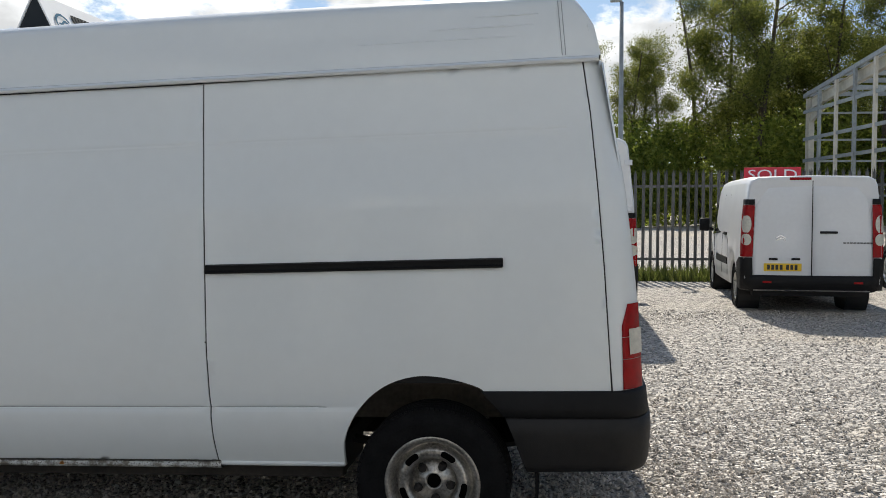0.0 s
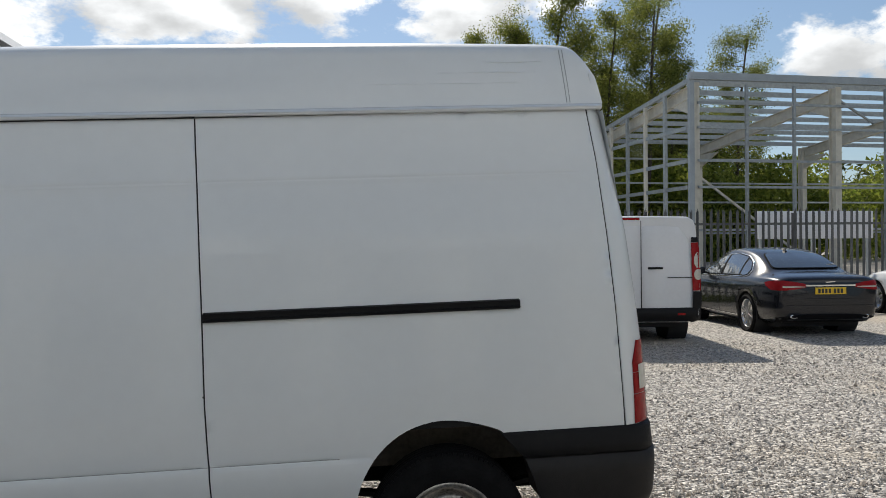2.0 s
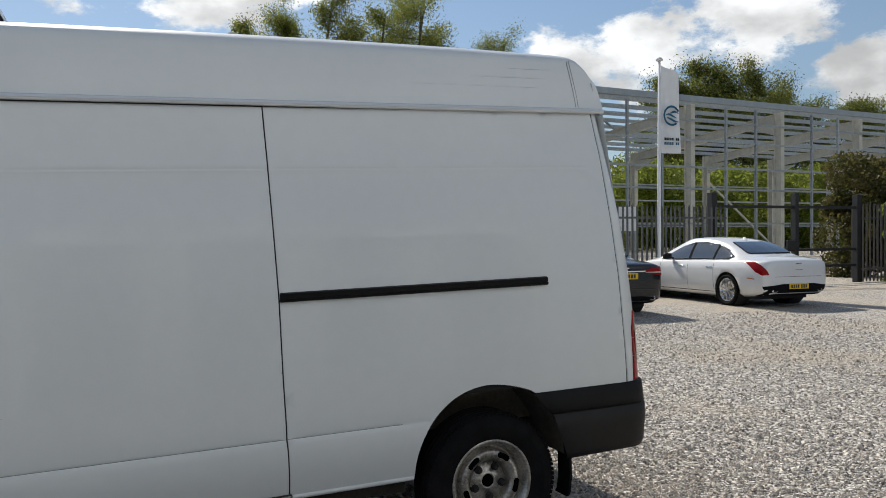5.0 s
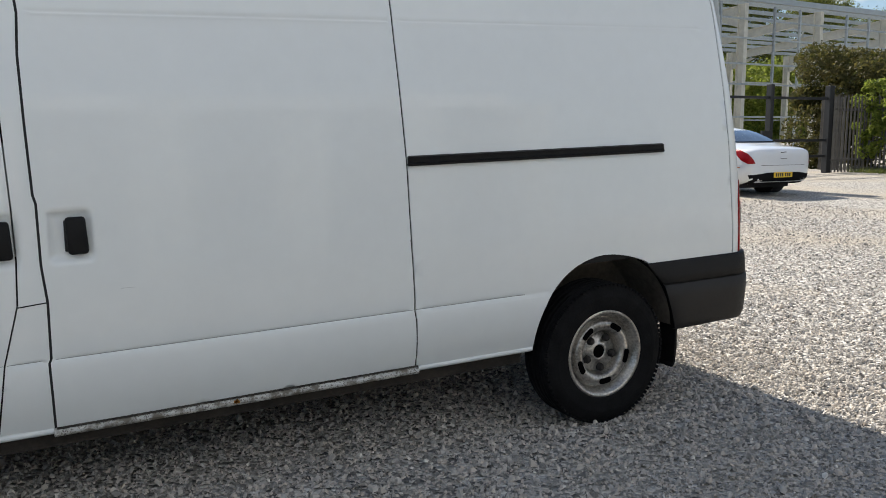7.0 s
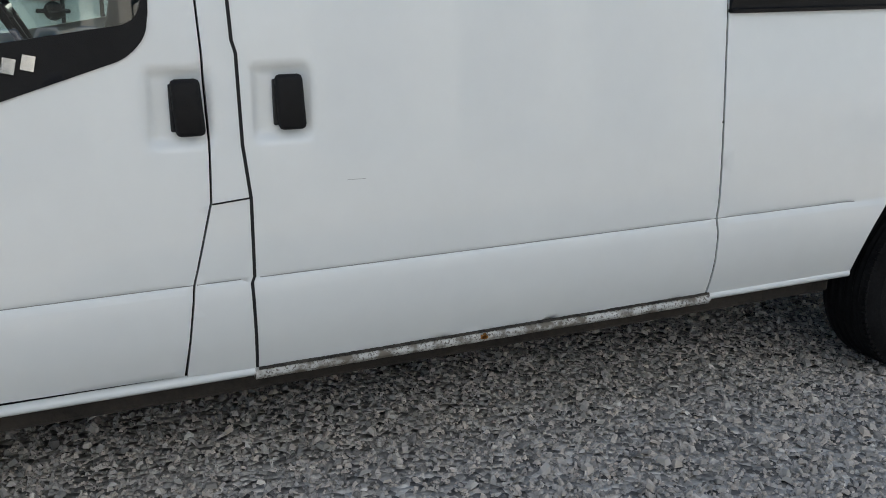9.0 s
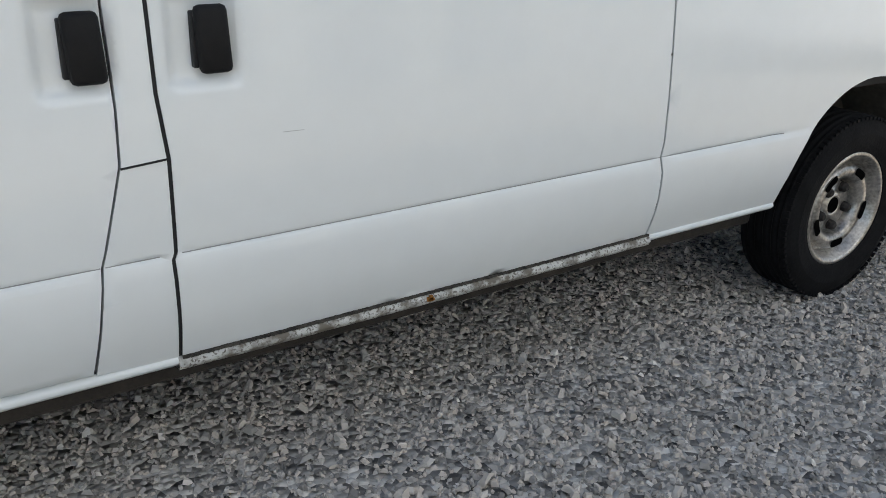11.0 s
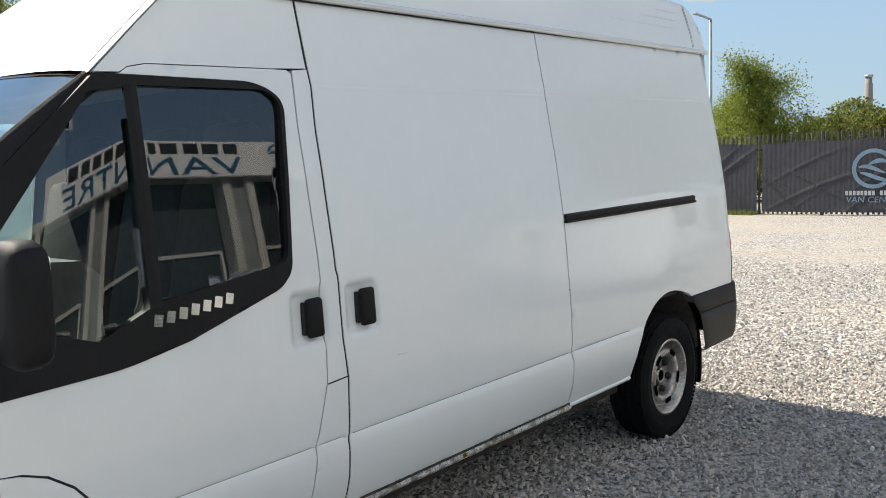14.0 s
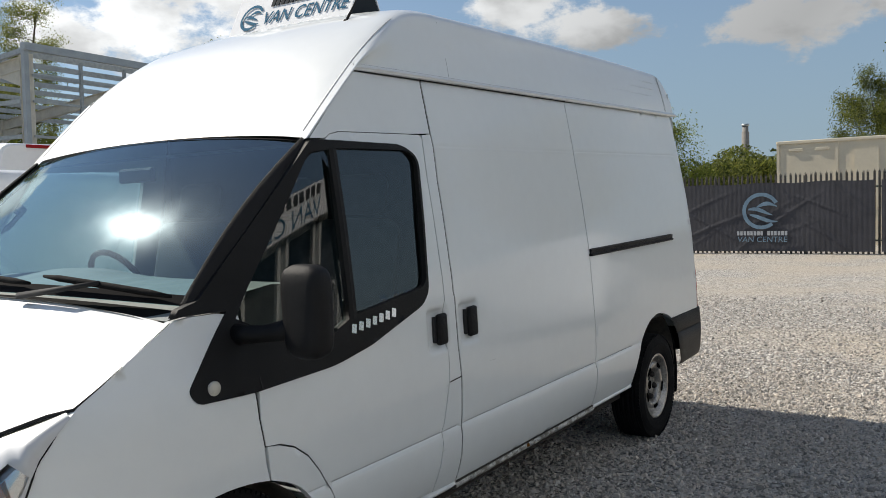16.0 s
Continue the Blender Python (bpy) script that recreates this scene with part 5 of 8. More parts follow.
        box(bm, -3.534, -3.5215, *sorted((f((0, -0.255, 0))[1], f((0, -0.150, 0))[1])), 1.255, 1.465, 0.003)
        part("mirror_glass", bm, CHROME, mir)
    # cab interior
    cab = new("cab_interior")
    cab.parent = van
    bm = bmesh.new()
    rows = []
    for y in np.linspace(0.13, 2 * MID - 0.13, 15):
        hump = 0.035 * math.exp(-((y - 1.35) / 0.28) ** 2)
        rows.append([(-3.84, y, 1.35), (-3.78, y, 1.372), (-3.60, y, 1.395 + hump * 0.5), (-3.40, y, 1.415 + hump), (-3.27, y, 1.405 + hump), (-3.22, y, 1.36 + hump), (-3.22, y, 1.15), (-3.32, y, 0.80)])
    sheet(bm, rows, flip=True)
    part("dashboard", bm, DASH, cab, smooth=True)
    for ya, yb in ((0.30, 0.72), (0.78, 1.20), (1.26, 1.68)):
        bm = bmesh.new()
        for k in range(3):
            box(bm, -3.70 + k * 0.018, -3.692 + k * 0.018, ya, yb, 1.378, 1.394)
        part("demister_vent", bm, DARKGAP, cab)
    for cy, w in ((0.40, 0.42), (0.83, 0.40), (1.48, 0.48)):
        bm = bmesh.new()
        box(bm, -3.14, -2.66, cy - w / 2, cy + w / 2, 0.88, 1.02, 0.04)
        part("seat_base", bm, SEATCLOTH, cab, smooth=True)
        bm = bmesh.new()
        box(bm, -0.07, 0.07, cy - w / 2, cy + w / 2, 0.0, 0.62, 0.05, m=Matrix.Translation((-2.72, 0, 1.0)) @ Matrix.Rotation(0.2, 4, "Y"))
        part("seat_back", bm, SEATCLOTH, cab, smooth=True)
        bm = bmesh.new()
        box(bm, -0.05, 0.05, cy - 0.13, cy + 0.13, 0.64, 0.82, 0.04, m=Matrix.Translation((-2.72, 0, 1.0)) @ Matrix.Rotation(0.2, 4, "Y"))
        part("head_rest", bm, SEATCLOTH, cab, smooth=True)
    bm = bmesh.new()
    m = Matrix.Translation((-3.06, 1.48, 1.33)) @ Matrix.Rotation(radians(-28), 4, "Y")
    pts = [m @ Vector((0, 0.19 * math.cos(a), 0.19 * math.sin(a))) for a in np.linspace(0, math.tau, 25)]
    tube(bm, pts, 0.014, 8)
    for a in (0.2, math.pi - 0.2, -math.pi / 2):
        bar(bm, m @ Vector((0, 0, 0)), m @ Vector((0, 0.19 * math.cos(a), 0.19 * math.sin(a))), 0.03, 0.02)
    part("steering_wheel", bm, BLACKPLASTIC, cab, smooth=True)
    bm = bmesh.new()
    box(bm, -3.35, -2.48, 0.12, 2 * MID - 0.12, 0.52, 0.56)
    part("cab_floor", bm, DASH, cab)
    bm = bmesh.new()
    rows = []
    for x, z in ((-3.20, 1.90), (-3.0, 1.93), (-2.48, 1.96)):
        rows.append([(x, y, z) for y in np.linspace(0.13, 2 * MID - 0.13, 6)])
    sheet(bm, rows)
    part("head_lining", bm, HEADLINING, cab)
    bm = bmesh.new()
    box(bm, -3.32, -3.29, MID - 0.11, MID + 0.11, 1.80, 1.86, 0.01)
    part("interior_mirror", bm, BLACKPLASTIC, cab)


def sill_mat():
    m = mat("chipped_sill_paint", (0.55, 0.55, 0.53), 0.5, vary=0.05, scale=4)
    nt = m.node_tree
    nd, ln = nt.nodes, nt.links
    b = nd["Principled BSDF"]
    src = b.inputs["Base Color"].links[0].from_socket
    co = nd.new("ShaderNodeTexCoord")
    for sc, lo, hi, col in ((140.0, 0.51, 0.61, (0.13, 0.115, 0.10)), (24.0, 0.47, 0.64, (0.15, 0.13, 0.105))):
        n = nd.new("ShaderNodeTexNoise")
        n.inputs["Scale"].default_value, n.inputs["Detail"].default_value = sc, 6
        ln.new(co.outputs["Object"], n.inputs["Vector"])
        r = nd.new("ShaderNodeValToRGB")
        r.color_ramp.elements[0].position, r.color_ramp.elements[1].position = lo, hi
        ln.new(n.outputs["Fac"], r.inputs[0])
        mx = nd.new("ShaderNodeMix")
        mx.data_type = "RGBA"
        mx.inputs["B"].default_value = (*col, 1)
        ln.new(r.outputs[0], mx.inputs["Factor"])
        ln.new(src, mx.inputs["A"])
        src = mx.outputs["Result"]
    ln.new(src, b.inputs["Base Color"])
    return m


RUSTYNUT = mat("grimy_wheel_nut", (0.022, 0.019, 0.017), 0.7, metal=0.3, vary=0.3, scale=60)
SILLDIRT = mat("crumbling_sealer", (0.045, 0.040, 0.034), 0.9, vary=0.5, scale=40, speck=0.3)
RUST = mat("orange_rust", (0.30, 0.12, 0.02), 0.9, vary=0.3, scale=80)
HOLE = mat("hole_black", (0.003, 0.003, 0.003), 0.95, spec=0.0)
UNDERSEAL = mat("underseal", (0.028, 0.022, 0.017), 0.9, vary=0.4, scale=6, bump=0.4, bscale=60)
# grey that stands in for shade in the body crease
CREASESHADE = mat("crease_shade", (0.27, 0.275, 0.27), 0.8)
MATTBLACK = mat("matt_black_frit", (0.008, 0.008, 0.009), 0.9, spec=0.1)
HEADLENS = glass_mat("headlamp_lens", (0.9, 0.92, 0.93), 0.5)
SILLMAT = sill_mat()
SEAMGREY = mat("seam_sealer", (0.36, 0.37, 0.37), 0.6)
HOUSING = mat("rusty_wheel_housing", (0.10, 0.084, 0.068), 0.85, vary=0.35, scale=5, bump=0.3, bscale=40)
PILLAR = mat("textured_pillar_plastic", (0.016, 0.0155, 0.016), 0.75, vary=0.15, scale=6, bump=0.5, bscale=500, spec=0.25)
SCUTTLE = mat("faded_plastic", (0.20, 0.185, 0.17), 0.65, vary=0.2, scale=8)
HEADLINING = mat("head_lining_cloth", (0.30, 0.30, 0.29), 0.9)
panel_van = build_van()


# ---- palisade fences ----
def pale_mesh(h, w=0.068):
    """One pressed pale with a split, pointed head."""
    me = bpy.data.meshes.new("pale")
    prof = [(-w / 2, 0.0), (-w / 4, -0.016), (0.0, -0.004), (w / 4, -0.016), (w / 2, 0.0)]
    vs, fs = [], []
    for z in (0.0, h - 0.11):
        vs += [(x, y, z) for x, y in prof]
    vs += [(-w * 0.5, -0.004, h - 0.03), (0.0, -0.006, h), (w * 0.5, -0.004, h - 0.03)]
    fs = [(k, k + 1, k + 6, k + 5) for k in range(4)]
    fs += [(5, 6, 10), (6, 7, 11), (7, 8, 11), (8, 9, 12)]
    n = len(vs)
    vs += [(x, y + 0.004, z) for x, y, z in vs]
    fs += [tuple(i + n for i in f[::-1]) for f in fs]
    fs += [(0, 5, 5 + n, n), (4, 4 + n, 9 + n, 9)]
    me.from_pydata(vs, [], fs)
    return me


PALE = pale_mesh(2.38)
PALE.materials.append(DULLSTEEL)
OLDPALE = pale_mesh(2.38)
OLDPALE.materials.append(RUSTSTEEL)


def fence(name, a, b, h, label, spacing=0.16, rails=(0.42, 2.02), material=DULLSTEEL):
    a, b = Vector((*a, 0)), Vector((*b, 0))
    d = b - a
    n = int(d.length / spacing)
    yaw = math.atan2(d.y, d.x)
    f = thing(name, label, "fence", Matrix.Translation(a) @ Matrix.Rotation(yaw, 4, "Z"), group="palisade fences of the yard")
    rng = random.Random(len(name) + int(a.x))
    for k in range(n + 1):
        p = new("pale", PALE if material is DULLSTEEL else OLDPALE)
        p.parent = f
        p.matrix_local = Matrix.Translation((k * spacing, -0.03, 0.02 + rng.uniform(-0.012, 0.012))) @ Matrix.Rotation(rng.uniform(-0.008, 0.008), 4, "Y") @ Matrix.Diagonal((1, 1, h / 2.4, 1))
    for z in rails:
        bm = bmesh.new()
        box(bm, -0.05, d.length + 0.05, -0.008, 0.0, z - 0.028, z + 0.028)
        box(bm, -0.05, d.length + 0.05, 0.0, 0.045, z - 0.028, z - 0.02)
        part("rail", bm, material, f)
    for k in range(int(d.length / 2.75) + 1):
        bm = bmesh.new()
        box(bm, k * 2.75 - 0.05, k * 2.75 + 0.05, 0.045, 0.052, 0, h - 0.12)
        box(bm, k * 2.75 - 0.05, k * 2.75 + 0.05, 0.11, 0.117, 0, h - 0.12)
        box(bm, k * 2.75 - 0.004, k * 2.75 + 0.004, 0.052, 0.11, 0, h - 0.12)
        part("post", bm, material, f)
    return f


fence("palisade_fence", (-9.0, 15.4), (15.2, 15.4), 2.4, "grey galvanised palisade fence with pointed pales")
fence("palisade_fence", (22.3, 17.2), (22.3, -9.0), 2.55, "weathered grey palisade fence behind the banners", spacing=0.145, material=RUSTSTEEL)


# ---- steel frame building behind the fence ----
def steel_frame():
    X0, Y0, BAY, N, H, DEPTH, HR = 0.0, 0.0, 8.2, 8, 9.85, 14.7, 8.45
    f = thing("steel_frame_building", "unfinished portal-frame shed of cream columns and galvanised rails", "building frame", pose(17.4, 38.0, 0, 0, 0, 5))
    L = BAY * N

    def ibeam(name, a, b, w, h, m=CREAMSTEEL):
        a, b = Vector(a), Vector(b)
        d = (b - a).normalized()
        s = Vector((1, 0, 0)) if abs(d.x) < 0.5 else Vector((0, 1, 0))
        u = d.cross(s)
        bm = bmesh.new()
        t = 0.028
        bar(bm, a + u * (h / 2 - t / 2), b + u * (h / 2 - t / 2), w, t, u)
        bar(bm, a - u * (h / 2 - t / 2), b - u * (h / 2 - t / 2), w, t, u)
        bar(bm, a, b, t, h, u)
        part(name, bm, m, f)

    for k in range(N + 1):
        x = X0 + k * BAY
        ibeam("column", (x, Y0, 0), (x, Y0, H - 0.1), 0.34, 0.60)
        ibeam("column", (x, Y0 + DEPTH, 0), (x, Y0 + DEPTH, HR - 0.1), 0.34, 0.55)
        ibeam("rafter", (x, Y0 + 0.3, H - 0.5), (x, Y0 + DEPTH - 0.3, HR - 0.5), 0.3, 0.64)
        for ya, z1, dz, s in ((Y0 + 0.3, H - 0.75, -0.9, 1), (Y0 + DEPTH - 0.3, HR - 0.75, -0.9, -1)):
            bm = bmesh.new()
            v = [bm.verts.new((x + e, yy, zz)) for e in (-0.08, 0.08) for yy, zz in ((ya, z1), (ya, z1 + dz), (ya + s * 2.4, z1 - 0.05))]
            bm.faces.new(v[:3]), bm.faces.new(v[3:][::-1])
            bm.faces.new((v[1], v[2], v[5], v[4]))
            part("haunch", bm, CREAMSTEEL, f)
    for z in (2.2, 4.4, 5.75, 7.45, 8.7):
        for y in (Y0 - 0.42, Y0 + DEPTH + 0.42):
            bm = bmesh.new()
            box(bm, X0, X0 + L, y - 0.05, y + 0.05, z - 0.06, z + 0.06)
            part("sheeting_rail", bm, GALV, f)
    for z in (4.4, 5.75, 7.45):
        bm = bmesh.new()
        box(bm, X0 - 0.42, X0 - 0.34, Y0, Y0 + DEPTH, z - 0.10, z + 0.10)
        part("sheeting_rail", bm, GALV, f)
    bm = bmesh.new()
    bar(bm, (X0 - 0.38, Y0 - 0.3, H), (X0 - 0.38, Y0 + DEPTH, HR), 0.15, 0.24)
    part("verge_rail", bm, GALV, f)
    for k in range(1, 6):
        y = Y0 + DEPTH * k / 6
        bm = bmesh.new()
        box(bm, X0 - 0.45, X0 - 0.30, y - 0.12, y + 0.12, 0, H - (H - HR) * k / 6)
        part("gable_post", bm, GALV if k % 2 else CREAMSTEEL, f)
    bm = bmesh.new()
    box(bm, X0 - 0.55, X0 - 0.30, Y0 - 0.64, Y0 - 0.40, 0, H + 0.2)
    part("corner_post", bm, BLUESTEEL, f)
    for k in range(N):
        for q in (1, 2):
            x = X0 + k * BAY + q * BAY / 3
            bm = bmesh.new()
            box(bm, x - 0.07, x + 0.07, Y0 - 0.52, Y0 - 0.36, 0, H - 0.18)
            part("wind_post", bm, GALV, f)
    bm = bmesh.new()
    box(bm, X0 - 0.6, X0 + L, Y0 - 0.80, Y0 - 0.46, H - 0.03, H + 0.33)
    part("eaves_gutter", bm, BLUESTEEL, f)
    for k in range(9):
        y = Y0 + 0.4 + k * (DEPTH - 0.8) / 8
        z = H - 0.06 - (H - HR) * (y - Y0) / DEPTH
        bm = bmesh.new()
        box(bm, X0 - 0.2, X0 + L, y - 0.05, y + 0.05, z - 0.03, z + 0.24)
        part("purlin", bm, GALV, f)
    for k in (1, 4, 6):
        bm = bmesh.new()
        x = X0 + k * BAY
        bar(bm, (x, Y0 + DEPTH - 0.1, 6.2), (x + BAY, Y0 + DEPTH - 0.1, 0.4), 0.15, 0.15)
        part("wall_brace", bm, CREAMSTEEL, f)
        bm = bmesh.new()
        bar(bm, (x, Y0 + 0.5, H - 0.3), (x + BAY, Y0 + DEPTH * 0.5, H - 0.8), 0.11, 0.11)
        part("roof_brace", bm, GALV, f)


steel_frame()


# ---- trees ----
def tree_parts(seed, height, spread, leaves, lean=0.05, low=0.35, size=0.16, density=1.0):
    """Meshes of a tapered trunk with limbs, and of a loose crown of separate leaves."""
    rng = random.Random(seed)
    bm = bmesh.new()
    tips = []

    def grow(p, d, length, r, depth):
        pts, radii = [p], [r]
        n = 5
        q = p
        for k in range(n):
            d = (d + Vector((rng.uniform(-1, 1), rng.uniform(-1, 1), rng.uniform(-0.3, 0.6))) * (0.10 if depth == 0 else 0.20)).normalized()
            q = q + d * length / n
            pts.append(q)
            radii.append(r * (1 - 0.75 * (k + 1) / n))
        tube(bm, pts, radii, 7 if depth == 0 else 4)
        if depth >= 1:
            for q in pts[2:]:
                tips.append((q, length))
        if depth < 2:
            m = int((13 if depth == 0 else 5) * density)
            for k in range(m):
                f = (low + (0.98 - low) * (k + rng.random()) / m) if depth == 0 else rng.uniform(0.25, 1.0)
                i = min(n - 1, int(f * n))
                base = pts[i].lerp(pts[i + 1], f * n - i)
                a = rng.uniform(0, math.tau)
                up = rng.uniform(0.25, 0.9)
                dd = Vector((math.cos(a), math.sin(a), up)).normalized()
                ln = spread * rng.uniform(0.6, 1.1) * (1.15 - 0.6 * f) if depth == 0 else length * rng.uniform(0.35, 0.6)
                grow(base, dd, ln, max(0.012, radii[i] * 0.42), depth + 1)

    grow(Vector((0, 0, -0.2)), Vector((rng.uniform(-lean, lean), rng.uniform(-lean, lean), 1)), height, height * 0.0095 + 0.04, 0)
    wood = bpy.data.meshes.new("trunk")
    bm.to_mesh(wood)
    bm.free()
    wood.materials.append(BARK)
    nr = np.random.default_rng(seed)
    idx = nr.integers(0, len(tips), leaves)
    centres = np.array([tuple(t[0]) for t in tips])[idx] + nr.normal(0, 1, (leaves, 3)) * (np.array([min(t[1], 2.0) for t in tips])[idx] * 0.15 + 0.16)[:, None]
    leaf = leaf_mesh("crown", centres, size, nr, True)
    return wood, leaf


def leaf_mesh(name, centres, size, nr, small=False):
    n = len(centres)
    u, v = nr.normal(0, 1, (n, 3)), nr.normal(0, 1, (n, 3))
    u /= np.linalg.norm(u, axis=1)[:, None]
    v -= (u * v).sum(1)[:, None] * u
    v /= np.linalg.norm(v, axis=1)[:, None]
    s = size * nr.uniform(0.5, 1.2, n)[:, None]
    if small:
        vs = np.stack([centres - u * s, centres + u * s - v * s * 0.4, centres + u * s * 0.5 + v * s * 0.6], 1).reshape(-1, 3)
    else:
        vs = np.stack([centres - u * s, centres + v * s * 0.45, centres + u * s, centres - v * s * 0.45], 1).reshape(-1, 3)
    k = 3 if small else 4
    me = bpy.data.meshes.new(name)
    me.from_pydata(vs.tolist(), [], (k * np.arange(n)[:, None] + np.arange(k)).tolist())
    return me


def tree_kind(seed, height, spread, leaves, material, label, m, grow=1.0, **kw):
    wood, leaf = tree_parts(seed, height, spread, leaves, **kw)
    for me in (wood, leaf):
        me.transform(Matrix.Scale(grow, 4))
    t = thing("tree", label, "tree", m, group="trees round the yard")
    link_mesh("trunk", wood, None, t)
    link_mesh("crown", leaf, material, t)
    return t


TALL = "tall thin tree with a sparse spring crown behind the yard"
FAR = 1.54  # how much farther off the wood stands than the lamps and fences before it


def away(x, y):
    return -1.0 + FAR * (x + 1.0), -3.65 + FAR * (y + 3.65), 0


ta = tree_kind(11, 15.5, 3.6, 24000, LEAFTALL, TALL, pose(*away(9.0, 38.5)), grow=FAR * 0.92, size=0.075)
tb = tree_kind(23, 14.0, 3.2, 24000, LEAFTALL, TALL, pose(*away(12.5, 40.0)), grow=FAR * 0.92, low=0.25, size=0.075)
tc = tree_kind(37, 16.5, 4.0, 24000, LEAFTALL, TALL, pose(*away(16.0, 42.0)), grow=FAR * 0.92, low=0.38, size=0.075)
td = tree_kind(41, 5.4, 2.1, 30000, LEAFLIGHT, "bushy young tree in bright spring leaf", pose(28.6, 10.2, 0), low=0.10, density=1.3, size=0.055)
te = tree_kind(53, 12.5, 5.2, 36000, LEAF, "broad leafy tree with a rounded spring crown", pose(*away(41.0, 50.5)), grow=FAR, low=0.30, size=0.10, density=1.25)
tf = tree_kind(67, 13.0, 5.6, 36000, LEAF, "broad leafy tree with a rounded spring crown", pose(*away(48.5, 50.5)), grow=FAR, low=0.34, size=0.10, density=1.25)
rng = random.Random(3)
for k, x in enumerate((1.5, 3.2, 4.6, 5.8, 7.2, 8.3, 10.6, 12.4, 14.6, 17.2, 19.0, 20.6)):
    s = (0.72 if x < 6.6 else 0.92 if x < 16 else 0.80) * rng.uniform(0.9, 1.04)
    y = 39.5 + rng.uniform(-1.5, 4.5)
    copy_thing((ta, tb, tc)[k % 3], pose(*away(x, y), 0, 0, rng.uniform(0, 360)) @ Matrix.Scale(s, 4))
for k, (x, y, s) in enumerate(((10.5, 45.5, 0.72), (14.2, 45.5, 0.76), (18.0, 46.0, 0.76), (21.4, 45.0, 0.66), (44.5, 51.0, 1.12), (53.5, 51.0, 0.95), (59.0, 50.0, 0.9), (65.0, 52.0, 0.88), (72.0, 52.0, 0.85))):
    copy_thing((te, tf)[k % 2], pose(*away(x, y), 0, 0, rng.uniform(0, 360)) @ Matrix.Scale(s, 4))


# ---- parked cars and vans ----
from mathutils.bvhtree import BVHTree


def cut(ob, cutters):
    """Cuts shapes out of a closed mesh, for good."""
    bm = bmesh.new()
    for c in cutters:
        lathe(bm, *c)
    bmesh.ops.recalc_face_normals(bm, faces=bm.faces[:])
    me = bpy.data.meshes.new("cutter")
    bm.to_mesh(me)
    bm.free()
    tool = bpy.data.objects.new("cutter", me)
    scene.collection.objects.link(tool)
    tool.parent = ob.parent
    md = ob.modifiers.new("cut", "BOOLEAN")
    md.object, md.operation, md.solver = tool, "DIFFERENCE", "EXACT"
    bpy.context.view_layer.update()
    done = bpy.data.meshes.new_from_object(ob.evaluated_get(bpy.context.evaluated_depsgraph_get()))
    ob.modifiers.clear()
    ob.data = done
    bpy.data.objects.remove(tool)
    return ob


def shell(name, stations, section, material, parent, label="", smooth=True):
    """A closed hull through sections along the car; y runs from the rear to the nose."""
    bm = bmesh.new()
    rows = []
    for st in bent(stations, 3):
        half = section(*st)
        rows.append([(x, st[0], z) for x, z in half] + [(-x, st[0], z) for x, z in half[-2:0:-1]])
    vs = [[bm.verts.new(p) for p in r] for r in rows]
    n = len(vs[0])
    for a, b in zip(vs, vs[1:]):
        for k in range(n):
            bm.faces.new((a[k], a[(k + 1) % n], b[(k + 1) % n], b[k]))
    bm.faces.new(vs[0][::-1]), bm.faces.new(vs[-1])
    bmesh.ops.recalc_face_normals(bm, faces=bm.faces[:])
    ob = part(name, bm, material, parent, label, smooth=smooth)
    return ob


def patch(name, body, outline, material, parent, aim, label="", lift=0.006, step=0.03):
    """A thin skin laid on a body: an outline drawn across the view along aim, pressed on to the surface."""
    me = body.data
    tree = BVHTree.FromPolygons([v.co for v in me.vertices], [tuple(p.vertices) for p in me.polygons])
    aim = Vector(aim).normalized()
    side = Vector((-aim.y, aim.x, 0)).normalized() * (-1)
    pts = dense(list(outline), step)
    vs = [Vector(p) for p in pts]
    es = [(i, (i + 1) % len(pts)) for i in range(len(pts))]
    xs, zs = [p[0] for p in pts], [p[1] for p in pts]
    for x in np.arange(min(xs) + step * 0.5, max(xs), step):
        for z in np.arange(min(zs) + step * 0.5, max(zs), step):
            if inside((x, z), pts) and min(abs(x - p[0]) + abs(z - p[1]) for p in pts) > step * 0.4:
                vs.append(Vector((x, z)))
    v2, _, f2, _, _, _ = delaunay_2d_cdt(vs, es, [], 0, 1e-5)
    bm = bmesh.new()
    made = []
    for p in v2:
        start = side * p.x + Vector((0, 0, p.y)) - aim * 4
        if abs(aim.x) > 0.9:
            start = Vector((-aim.x * 4, p.x, p.y))
        hit, normal, _, _ = tree.ray_cast(start, aim)
        if hit is not None and normal.dot(aim) > 0:
            normal = -normal
        made.append(bm.verts.new(hit + normal * lift) if hit is not None else None)
    for f in f2:
        c = sum((v2[i] for i in f), Vector((0, 0))) / len(f)
        if inside(c, pts) and all(made[i] is not None for i in f):
            bm.faces.new([made[i] for i in f])
    bm.normal_update()
    if sum(f.normal.dot(aim) for f in bm.faces) > 0:
        bmesh.ops.reverse_faces(bm, faces=bm.faces[:])
    return part(name, bm, material, parent, label, smooth=True)


def bead(name, body, outline, material, parent, aim, r, label=""):
    """A thin moulding that follows an outline pressed on to a body."""
    me = body.data
    tree = BVHTree.FromPolygons([v.co for v in me.vertices], [tuple(p.vertices) for p in me.polygons])
    aim = Vector(aim)
    pts = []
    for y, z in dense(list(outline), 0.05) + [outline[0]]:
        hit, normal, _, _ = tree.ray_cast(Vector((-aim.x * 4, y, z)), aim)
        if hit is not None:
            pts.append(hit)
    bm = bmesh.new()
    tube(bm, pts, r, 6)
    return part(name, bm, material, parent, label, smooth=True)


